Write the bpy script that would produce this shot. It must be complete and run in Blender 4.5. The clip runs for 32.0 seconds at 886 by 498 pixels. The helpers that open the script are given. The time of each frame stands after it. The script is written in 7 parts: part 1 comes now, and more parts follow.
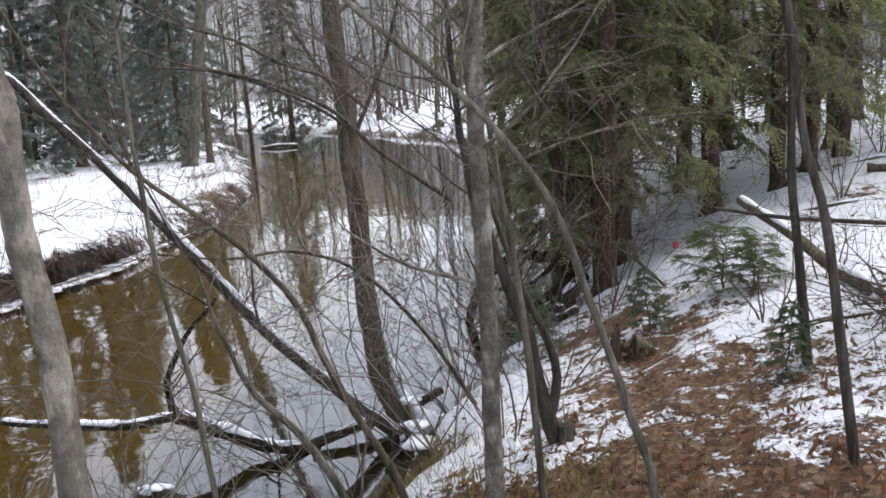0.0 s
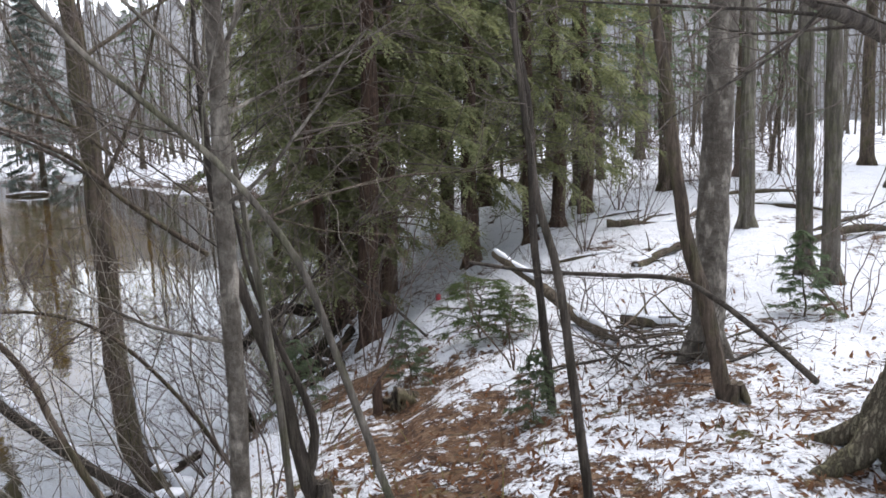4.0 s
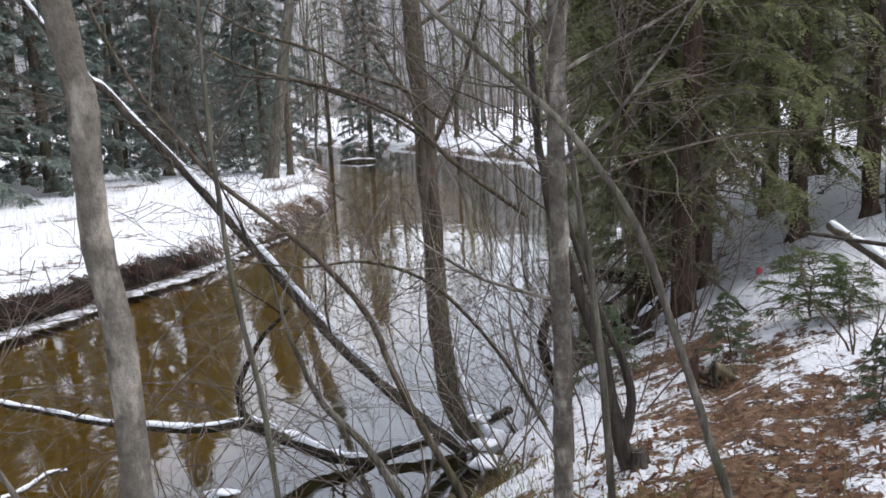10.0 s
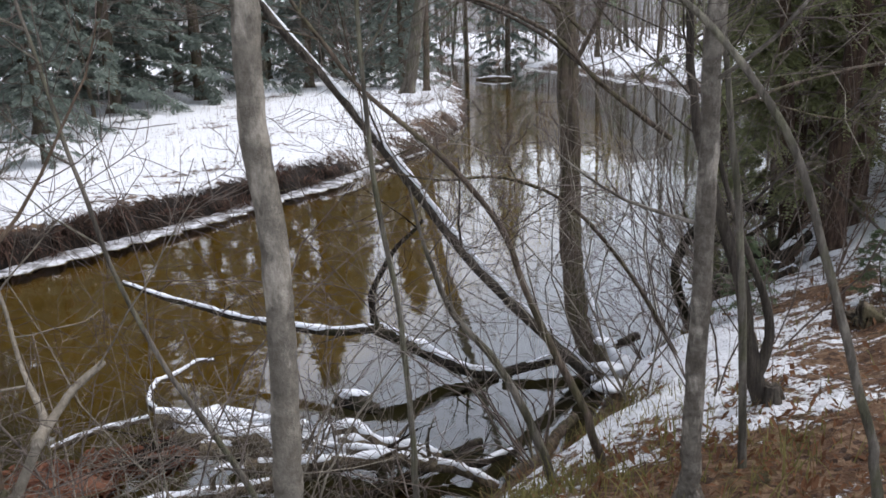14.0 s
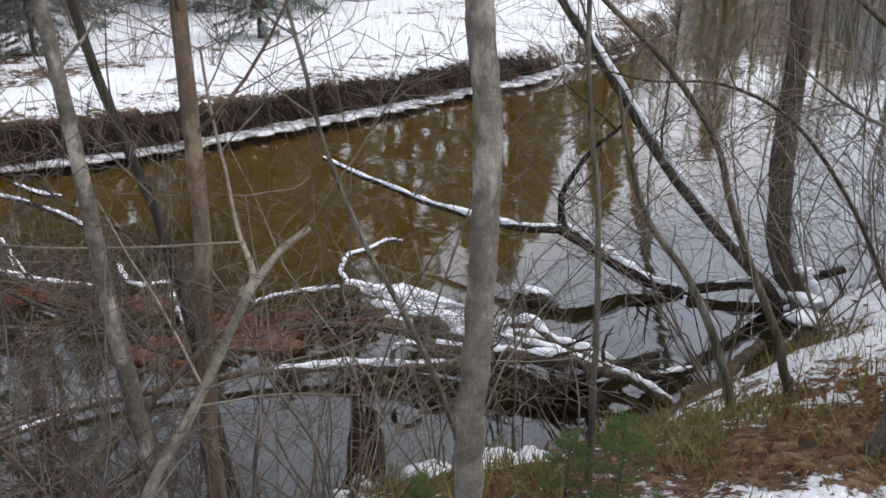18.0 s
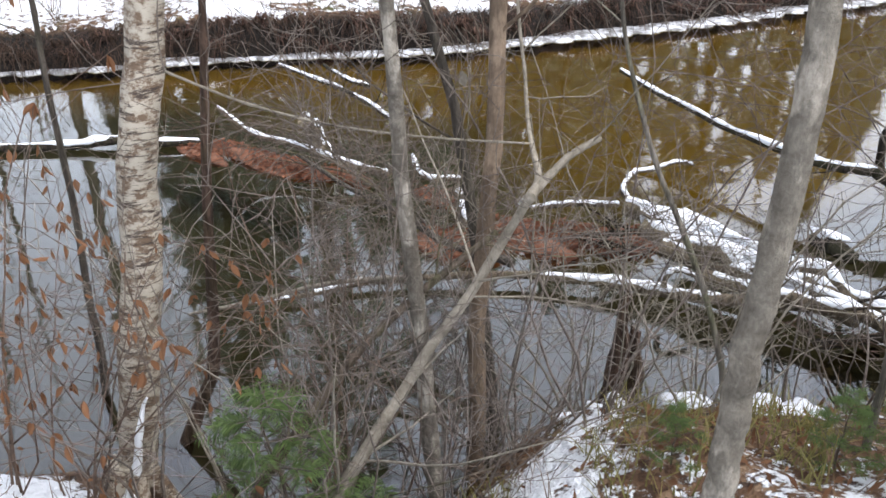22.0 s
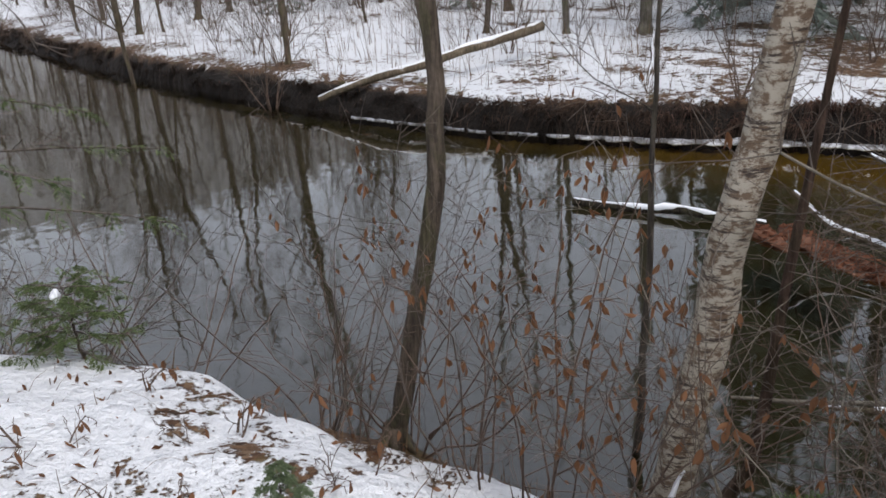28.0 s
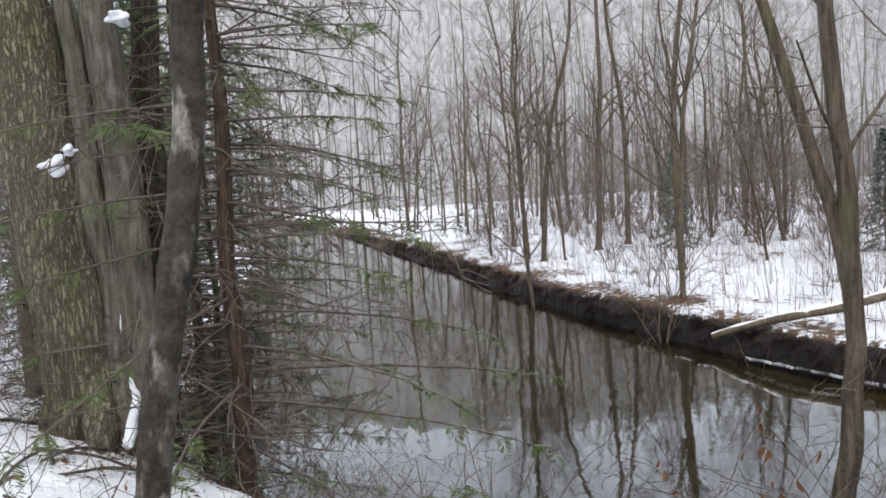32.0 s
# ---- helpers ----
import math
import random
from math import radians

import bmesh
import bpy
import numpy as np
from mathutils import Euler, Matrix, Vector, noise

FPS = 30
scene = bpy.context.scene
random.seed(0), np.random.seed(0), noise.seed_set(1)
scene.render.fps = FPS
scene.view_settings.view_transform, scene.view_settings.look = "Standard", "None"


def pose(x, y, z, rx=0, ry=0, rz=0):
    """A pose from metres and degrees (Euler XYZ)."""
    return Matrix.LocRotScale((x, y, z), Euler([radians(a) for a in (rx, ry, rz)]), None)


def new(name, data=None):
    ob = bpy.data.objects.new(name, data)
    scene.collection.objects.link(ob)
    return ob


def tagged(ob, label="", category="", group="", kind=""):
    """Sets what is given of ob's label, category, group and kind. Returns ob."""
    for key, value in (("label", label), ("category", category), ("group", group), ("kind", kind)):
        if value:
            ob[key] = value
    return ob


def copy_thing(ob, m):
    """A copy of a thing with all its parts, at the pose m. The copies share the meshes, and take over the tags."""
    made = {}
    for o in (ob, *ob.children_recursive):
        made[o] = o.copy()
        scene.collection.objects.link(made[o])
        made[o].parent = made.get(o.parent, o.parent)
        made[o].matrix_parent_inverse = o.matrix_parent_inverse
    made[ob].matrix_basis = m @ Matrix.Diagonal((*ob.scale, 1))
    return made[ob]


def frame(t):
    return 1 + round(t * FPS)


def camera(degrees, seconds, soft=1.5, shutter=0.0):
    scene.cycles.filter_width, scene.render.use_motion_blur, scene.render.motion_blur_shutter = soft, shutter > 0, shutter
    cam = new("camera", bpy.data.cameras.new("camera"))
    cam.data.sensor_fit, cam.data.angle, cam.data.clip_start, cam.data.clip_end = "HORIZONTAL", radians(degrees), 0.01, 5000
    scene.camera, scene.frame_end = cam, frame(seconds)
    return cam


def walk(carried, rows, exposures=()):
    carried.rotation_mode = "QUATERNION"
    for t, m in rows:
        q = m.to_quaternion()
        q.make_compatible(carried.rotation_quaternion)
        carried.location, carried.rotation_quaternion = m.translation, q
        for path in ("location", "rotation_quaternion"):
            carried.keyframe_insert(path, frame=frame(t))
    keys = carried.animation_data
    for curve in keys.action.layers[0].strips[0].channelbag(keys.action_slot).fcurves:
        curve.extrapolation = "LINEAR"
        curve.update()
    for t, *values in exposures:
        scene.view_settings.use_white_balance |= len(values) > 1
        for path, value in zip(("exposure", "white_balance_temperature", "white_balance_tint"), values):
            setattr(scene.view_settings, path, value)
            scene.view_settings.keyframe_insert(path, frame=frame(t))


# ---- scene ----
cam = camera(55.2, 32.0, soft=1.65)
# seconds, x, y, z, yaw, pitch, roll
ROWS = [
    (0.0, 0.095, -0.021, 3.266, -1.70, -11.66, 4.00),
    (0.5, 0.110, -0.017, 3.268, -3.99, -11.24, 3.72),
    (1.0, 0.123, -0.015, 3.277, -5.39, -10.47, 3.35),
    (1.5, 0.134, -0.023, 3.269, -7.27, -10.01, 3.26),
    (2.0, 0.144, -0.010, 3.262, -8.72, -9.40, 2.59),
    (2.5, 0.159, -0.031, 3.278, -9.87, -9.01, 2.50),
    (3.0, 0.172, -0.049, 3.284, -11.96, -8.75, 1.98),
    (3.5, 0.191, -0.050, 3.286, -14.65, -8.82, 2.07),
    (4.0, 0.206, -0.029, 3.276, -16.68, -8.89, 1.75),
    (4.5, 0.204, -0.001, 3.265, -17.55, -9.13, 1.30),
    (6.5, 0.179, 0.017, 3.247, -15.87, -9.27, 2.53),
    (7.0, 0.160, 0.030, 3.241, -12.89, -9.58, 2.48),
    (7.5, 0.141, 0.025, 3.245, -10.68, -9.91, 2.45),
    (8.0, 0.134, 0.027, 3.241, -7.28, -10.09, 2.72),
    (8.5, 0.123, 0.037, 3.237, -4.58, -10.20, 2.68),
    (9.0, 0.114, 0.042, 3.236, -1.27, -10.05, 3.19),
    (9.5, 0.103, 0.053, 3.231, 1.12, -10.14, 3.45),
    (10.0, 0.088, 0.058, 3.228, 3.55, -10.13, 3.03),
    (10.5, 0.081, 0.060, 3.231, 5.79, -9.94, 3.09),
    (11.0, 0.074, 0.062, 3.229, 8.19, -9.85, 2.58),
    (11.5, 0.073, 0.059, 3.225, 10.11, -10.05, 2.68),
    (12.0, 0.078, 0.061, 3.221, 10.88, -10.55, 3.08),
    (12.5, 0.075, 0.058, 3.216, 11.17, -11.06, 2.63),
    (13.0, 0.069, 0.061, 3.211, 11.59, -12.18, 2.74),
    (13.5, 0.059, 0.052, 3.202, 12.11, -13.60, 2.25),
    (15.5, 0.016, 0.076, 3.202, 15.34, -18.92, 1.00),
    (16.0, 0.013, 0.072, 3.203, 17.50, -19.48, 0.96),
    (16.5, 0.010, 0.070, 3.195, 19.28, -19.84, 1.00),
    (17.0, -0.004, 0.065, 3.189, 21.71, -20.90, 0.68),
    (17.5, -0.021, 0.076, 3.177, 24.08, -21.28, 0.26),
    (18.0, -0.033, 0.077, 3.165, 26.26, -21.65, -0.17),
    (18.5, -0.041, 0.079, 3.161, 29.67, -22.20, -1.19),
    (19.0, -0.046, 0.086, 3.153, 33.03, -22.65, -1.35),
    (19.5, -0.049, 0.085, 3.152, 35.43, -23.63, -1.03),
    (20.0, -0.056, 0.091, 3.147, 37.34, -24.19, -1.30),
    (20.5, -0.060, 0.100, 3.140, 38.71, -25.33, -1.45),
    (21.0, -0.070, 0.097, 3.137, 40.97, -26.41, -1.18),
    (21.5, -0.065, 0.095, 3.136, 43.55, -26.86, -0.27),
    (22.0, -0.069, 0.080, 3.131, 46.23, -27.40, 0.38),
    (22.5, -0.074, 0.066, 3.120, 48.34, -28.35, 0.76),
    (23.0, -0.080, 0.060, 3.121, 50.23, -29.19, 1.62),
    (23.5, -0.086, 0.052, 3.124, 51.27, -30.07, 1.86),
    (24.0, -0.099, 0.036, 3.122, 54.38, -30.73, 2.33),
    (24.5, -0.106, 0.017, 3.127, 57.97, -30.62, 2.75),
    (25.0, -0.121, 0.003, 3.127, 61.40, -30.55, 3.51),
    (25.5, -0.130, -0.018, 3.128, 65.53, -30.08, 3.20),
    (26.0, -0.149, -0.029, 3.130, 69.60, -28.82, 3.38),
    (26.5, -0.155, -0.041, 3.131, 73.78, -26.00, 3.83),
    (28.5, -0.204, -0.100, 3.142, 85.46, -19.18, 3.90),
    (29.0, -0.201, -0.114, 3.156, 88.94, -17.16, 3.99),
    (29.5, -0.206, -0.123, 3.167, 92.90, -15.80, 3.93),
    (30.0, -0.223, -0.139, 3.171, 97.11, -13.59, 4.15),
    (30.5, -0.240, -0.149, 3.179, 100.96, -11.45, 4.32),
    (31.0, -0.236, -0.155, 3.196, 103.75, -8.99, 3.37),
    (31.5, -0.227, -0.145, 3.217, 106.56, -6.12, 4.32),
    (32.0, -0.216, -0.144, 3.230, 108.66, -4.00, 3.79),
]
EXPOSURES = [(0.0, 1.66, 6450, 13), (9.0, 1.62, 6450, 13), (13.0, 1.47, 6450, 13), (17.5, 1.38, 6500, 13), (20.0, 1.85, 6550, 12), (22.5, 2.2, 6450, 11), (24.0, 1.98, 6450, 12), (26.0, 1.42, 6500, 12), (29.0, 1.0, 6650, 12), (32.0, 1.45, 6550, 12)]
walk(cam, [(t, pose(x, y, z, 90 + pitch, roll, yaw)) for t, x, y, z, yaw, pitch, roll in ROWS], EXPOSURES)

# ---- light ----
SUN_EL, SUN_AZ = 62.0, 60.0
world = bpy.data.worlds.new("winter_sky")
scene.world = world
world.use_nodes = True
wn, wl = world.node_tree.nodes, world.node_tree.links
wn.clear()
sky = wn.new("ShaderNodeTexSky")
sky.sky_type, sky.sun_disc = "NISHITA", False
sky.sun_elevation, sky.sun_rotation = radians(SUN_EL), radians(SUN_AZ)
sky.air_density, sky.dust_density, sky.ozone_density = 1.0, 1.0, 1.0
hsv = wn.new("ShaderNodeHueSaturation")
hsv.inputs["Saturation"].default_value = 0.38
bgn = wn.new("ShaderNodeBackground")
bgn.inputs["Strength"].default_value = 0.15
wout = wn.new("ShaderNodeOutputWorld")
wl.new(sky.outputs[0], hsv.inputs["Color"])
wl.new(hsv.outputs[0], bgn.inputs[0])
wl.new(bgn.outputs[0], wout.inputs[0])
sun_data = bpy.data.lights.new("sun", "SUN")
sun_data.energy, sun_data.angle, sun_data.color = 0.7, radians(30), (1.0, 0.97, 0.93)
sun = new("sun", sun_data)
sun.matrix_world = pose(0, 0, 30, 90 - SUN_EL, 0, 180 - SUN_AZ)

# ---- small helpers ----
rng = np.random.default_rng(7)


class Buf:
    """Vertices and faces of one mesh while it grows."""

    def __init__(self):
        self.v, self.f, self.n = [], [], 0

    def add(self, verts, faces):
        verts = np.asarray(verts, float)
        self.v.append(verts)
        self.f.extend((np.asarray(faces) + self.n).tolist())
        self.n += len(verts)
        return self

    def mesh(self, name, smooth=True):
        me = bpy.data.meshes.new(name)
        me.from_pydata(np.concatenate(self.v).tolist() if self.v else [], [], self.f)
        if smooth:
            me.polygons.foreach_set("use_smooth", np.ones(len(me.polygons), bool))
        me.update()
        return me


def part(name, buf, material, parent, label="", smooth=True, kind=""):
    me = buf if isinstance(buf, bpy.types.Mesh) else buf.mesh(name, smooth)
    if not me.materials:
        me.materials.append(material)
    ob = new(name, me)
    ob.parent = parent
    return tagged(ob, label=label, kind=kind)


def thing(name, at, label, category, group="", kind=""):
    ob = new(name)
    ob.empty_display_size = 0.2
    ob.location = at
    return tagged(ob, label, category, group, kind)


def smooth_line(pts, n):
    """A Catmull-Rom line through control points, n samples a span."""
    p = np.asarray(pts, float)
    if len(p) == 2:
        u = np.linspace(0, 1, n + 1)[:, None]
        return p[0] * (1 - u) + p[1] * u
    q = np.vstack([2 * p[0] - p[1], p, 2 * p[-1] - p[-2]])
    out = []
    for i in range(len(p) - 1):
        a, b, c, d = q[i:i + 4]
        for u in np.linspace(0, 1, n, endpoint=False):
            out.append(0.5 * (2 * b + (c - a) * u + (2 * a - 5 * b + 4 * c - d) * u * u + (3 * b - a - 3 * c + d) * u ** 3))
    out.append(p[-1])
    return np.array(out)


def tube(buf, line, radii, sides=7, rough=0.0, cap=True, flat=1.0):
    """A tapered tube along a line; rough makes its girth uneven."""
    line = np.asarray(line, float)
    n = len(line)
    radii = np.interp(np.linspace(0, 1, n), np.linspace(0, 1, len(radii)), radii)
    tan = np.gradient(line, axis=0)
    tan /= np.linalg.norm(tan, axis=1)[:, None] + 1e-9
    ref = np.array([0.31, 0.22, 0.92]) if abs(tan[0][2]) < 0.8 else np.array([0.9, 0.3, 0.1])
    u = np.cross(tan, ref)
    u /= np.linalg.norm(u, axis=1)[:, None] + 1e-9
    w = np.cross(tan, u)
    a = np.linspace(0, 2 * math.pi, sides, endpoint=False)
    r = radii[:, None] * (1 + rough * rng.standard_normal((n, sides)))
    v = line[:, None] + r[..., None] * (np.cos(a)[None, :, None] * u[:, None] + flat * np.sin(a)[None, :, None] * w[:, None])
    i = np.arange(n - 1)[:, None] * sides
    k = np.arange(sides)[None]
    k2 = (k + 1) % sides
    f = np.stack([i + k, i + k2, i + sides + k2, i + sides + k], -1).reshape(-1, 4)
    buf.add(v.reshape(-1, 3), f)
    if cap and sides > 3:
        c = np.vstack([v[-1], line[-1:] + tan[-1] * radii[-1] * 0.6])
        buf.add(c, [(j, (j + 1) % sides, sides) for j in range(sides)])
        c = np.vstack([v[0], line[:1]])
        buf.add(c, [((j + 1) % sides, j, sides) for j in range(sides)])
    return buf


def wiggle(line, amount, grain=3):
    """Sideways unevenness of a grown stem; its ends stay."""
    n = len(line)
    k = max(3, n // grain)
    w = np.stack([np.interp(np.linspace(0, 1, n), np.linspace(0, 1, k), rng.standard_normal(k)) for _ in range(3)], 1)
    w *= np.sin(np.linspace(0, math.pi, n))[:, None] ** 0.5
    return line + w * amount


def snow_on(buf, line, radii, height=0.03, gaps=0.25):
    """Caps of snow along the upper side of a stem, broken here and there, added to a list."""
    line = np.asarray(line, float)
    n = len(line)
    radii = np.interp(np.linspace(0, 1, n), np.linspace(0, 1, len(radii)), radii)
    run = []
    keep = np.interp(np.arange(n), np.arange(0, n + 3, 3), rng.random(len(np.arange(0, n + 3, 3)))) > gaps
    for i in range(n):
        if keep[i]:
            run.append(i)
        if (not keep[i] or i == n - 1) and run:
            if len(run) > 2:
                tan = np.gradient(line[run], axis=0)
                tan /= np.linalg.norm(tan, axis=1)[:, None] + 1e-9
                top = np.array([0, 0, 1.0]) - tan * tan[:, 2:]
                top /= np.linalg.norm(top, axis=1)[:, None] + 1e-6
                seg = line[run] + top * (radii[run][:, None] * 0.62)
                e = np.sin(np.linspace(0.25, math.pi - 0.25, len(run)))
                rr = radii[run] * 0.66 * (0.45 + 0.55 * e) * rng.uniform(0.6, 1.3, len(run)) + height * 0.22
                buf.append(tube(Buf(), seg, rr, 8, 0.16))
            run = []


# ---- materials ----
def mat(name):
    m = bpy.data.materials.new(name)
    m.use_nodes = True
    nt = m.node_tree
    nt.nodes.clear()
    out = nt.nodes.new("ShaderNodeOutputMaterial")
    return m, nt, out


def node(nt, kind, **values):
    n = nt.nodes.new(kind)
    for key, value in values.items():
        n.inputs[key.replace("_", " ")].default_value = value
    return n


def ramp(nt, fac, *stops):
    n = nt.nodes.new("ShaderNodeValToRGB")
    while len(n.color_ramp.elements) < len(stops):
        n.color_ramp.elements.new(0.5)
    for e, (p, c) in zip(n.color_ramp.elements, stops):
        e.position, e.color = p, (*c, 1) if len(c) == 3 else c
    nt.links.new(fac, n.inputs[0])
    return n.outputs[0]


def mix(nt, fac, a, b, blend="MIX"):
    n = nt.nodes.new("ShaderNodeMix")
    n.data_type, n.blend_type = "RGBA", blend
    for sock, val in ((n.inputs[0], fac), (n.inputs[6], a), (n.inputs[7], b)):
        if isinstance(val, (int, float)):
            sock.default_value = val
        elif isinstance(val, tuple):
            sock.default_value = (*val, 1)
        else:
            nt.links.new(val, sock)
    return n.outputs[2]


def mathn(nt, op, a, b=0.0):
    n = nt.nodes.new("ShaderNodeMath")
    n.operation = op
    for sock, val in ((n.inputs[0], a), (n.inputs[1], b)):
        if isinstance(val, (int, float)):
            sock.default_value = val
        else:
            nt.links.new(val, sock)
    return n.outputs[0]


def coords(nt, scale=(1, 1, 1), kind="Object"):
    tc = nt.nodes.new("ShaderNodeTexCoord")
    mp = nt.nodes.new("ShaderNodeMapping")
    mp.inputs["Scale"].default_value = scale
    nt.links.new(tc.outputs[kind], mp.inputs["Vector"])
    return mp.outputs[0]


def noise_tex(nt, vec, scale, detail=4.0, rough=0.55):
    n = node(nt, "ShaderNodeTexNoise", Scale=scale, Detail=detail, Roughness=rough)
    if vec is not None:
        nt.links.new(vec, n.inputs["Vector"])
    return n.outputs[0]


def voronoi(nt, vec, scale, feature="F1", out="Color"):
    n = node(nt, "ShaderNodeTexVoronoi", Scale=scale)
    n.feature = feature
    if vec is not None:
        nt.links.new(vec, n.inputs["Vector"])
    return n.outputs[out]


def finish(m, nt, out, color, rough=0.8, bump=None, strength=0.4, distance=0.01, spec=0.3, subsurface=0.0):
    b = node(nt, "ShaderNodeBsdfPrincipled")
    b.inputs["Specular IOR Level"].default_value = spec
    for key, val in (("Base Color", color), ("Roughness", rough)):
        if isinstance(val, tuple):
            b.inputs[key].default_value = (*val, 1)
        elif isinstance(val, (int, float)):
            b.inputs[key].default_value = val
        else:
            nt.links.new(val, b.inputs[key])
    if subsurface:
        b.inputs["Subsurface Weight"].default_value = subsurface
        b.inputs["Subsurface Radius"].default_value = (0.02, 0.025, 0.03)
    if bump is not None:
        bp = node(nt, "ShaderNodeBump", Strength=strength, Distance=distance)
        nt.links.new(bump, bp.inputs["Height"])
        nt.links.new(bp.outputs[0], b.inputs["Normal"])
    nt.links.new(b.outputs[0], out.inputs["Surface"])
    return m


def vary(nt, color, amount=0.25):
    """A little lighter or darker from object to object."""
    oi = nt.nodes.new("ShaderNodeObjectInfo")
    h = nt.nodes.new("ShaderNodeHueSaturation")
    v = mathn(nt, "MULTIPLY_ADD", oi.outputs["Random"], amount)
    v.node.inputs[2].default_value = 1 - amount / 2
    nt.links.new(v, h.inputs["Value"])
    nt.links.new(color, h.inputs["Color"])
    return h.outputs[0]


def bark(name, dark, light, moss=0.0, furrow=26.0, patches=0.35, moss_color=(0.10, 0.12, 0.03), relief=0.55, blotch=4.0, pale=None):
    m, nt, out = mat(name)
    long = coords(nt, (1, 1, 0.18 if furrow > 12 else 1.3))
    fine = noise_tex(nt, long, furrow, 6, 0.65)
    wide = noise_tex(nt, coords(nt, (1, 1, 0.5)), blotch, 5, 0.6)
    c = mix(nt, ramp(nt, fine, (0.3, (0, 0, 0)), (0.7, (1, 1, 1))), dark, light)
    pale = pale or tuple(min(1, x * 1.5 + 0.02) for x in light)
    c = mix(nt, mathn(nt, "MULTIPLY", ramp(nt, wide, (0.52, (0, 0, 0)), (0.62, (1, 1, 1))), patches), c, pale)
    if moss:
        mo = noise_tex(nt, coords(nt, (1, 1, 0.6)), 5.5, 5, 0.7)
        c = mix(nt, mathn(nt, "MULTIPLY", ramp(nt, mo, (0.47, (0, 0, 0)), (0.57, (1, 1, 1))), moss), c, moss_color)
    if furrow > 16:
        cleft = ramp(nt, noise_tex(nt, coords(nt, (1, 1, 0.09)), furrow * 1.4, 3, 0.5), (0.40, (0.1, 0.1, 0.1) if relief > 0.9 else (0.55, 0.55, 0.55)), (0.52, (1, 1, 1)))
        c = mix(nt, cleft, tuple(x * 0.55 for x in dark), c)
        fine = mathn(nt, "ADD", fine, mathn(nt, "MULTIPLY", cleft, 0.8))
    grain = noise_tex(nt, coords(nt, (1, 1, 0.5)), 90, 4, 0.7)
    c = mix(nt, 0.55, c, mix(nt, ramp(nt, grain, (0.3, (0, 0, 0)), (0.7, (1, 1, 1))), (0.35, 0.33, 0.3), (1.0, 1.0, 1.0)), "MULTIPLY")
    return finish(m, nt, out, vary(nt, c), 0.88, mathn(nt, "ADD", fine, mathn(nt, "MULTIPLY", grain, 0.3)), relief + 0.15, 0.03, 0.2)


BARK_GREY = bark("bark_grey", (0.075, 0.065, 0.052), (0.22, 0.195, 0.16), 0.3, 22, 0.5)
BARK_ALDER = bark("bark_alder", (0.085, 0.073, 0.058), (0.27, 0.242, 0.20), 0.6, 12, 0.9, (0.085, 0.07, 0.054), 0.8, 11.0)
BARK_PALE = bark("bark_young_maple", (0.10, 0.088, 0.07), (0.25, 0.222, 0.18), 0.5, 12, 0.8, (0.10, 0.085, 0.065), 0.7, 10.0)
BARK_BROWN = bark("bark_brown", (0.06, 0.046, 0.035), (0.19, 0.147, 0.11), 0.3)
BARK_DARK = bark("bark_dark", (0.042, 0.035, 0.028), (0.125, 0.105, 0.085), 0.05)
BARK_TAN = bark("bark_tan", (0.09, 0.064, 0.045), (0.25, 0.182, 0.125), 0.25, 14, 0.5, (0.085, 0.065, 0.048), 0.7, 9.0)
BARK_RED = bark("bark_cedar", (0.042, 0.027, 0.02), (0.145, 0.092, 0.066), 0.1, 34, 0.2)
BARK_MAPLE = bark("bark_maple", (0.05, 0.04, 0.028), (0.32, 0.26, 0.19), 0.4, 18, 0.2, (0.12, 0.125, 0.035), 1.0)
BARK_MOSSY = bark("bark_mossy", (0.024, 0.02, 0.015), (0.085, 0.075, 0.06), 0.7, 11, 0.95, (0.018, 0.015, 0.01), 0.7, 8.0, (0.27, 0.25, 0.215))
TWIG = bark("twig_bark", (0.085, 0.069, 0.058), (0.20, 0.165, 0.138), 0.0, 12, 0.3)
TWIG_RED = bark("twig_red_bark", (0.085, 0.058, 0.044), (0.19, 0.135, 0.102), 0.0, 12, 0.2)
TWIG_PALE = bark("twig_pale_bark", (0.15, 0.13, 0.10), (0.31, 0.275, 0.22), 0.0, 12, 0.3)
WOOD_WET = bark("wet_wood", (0.012, 0.010, 0.008), (0.055, 0.042, 0.03), 0.15, 20, 0.2)
WOOD_OLD = bark("weathered_wood", (0.07, 0.055, 0.04), (0.21, 0.165, 0.115), 0.1, 28, 0.3)


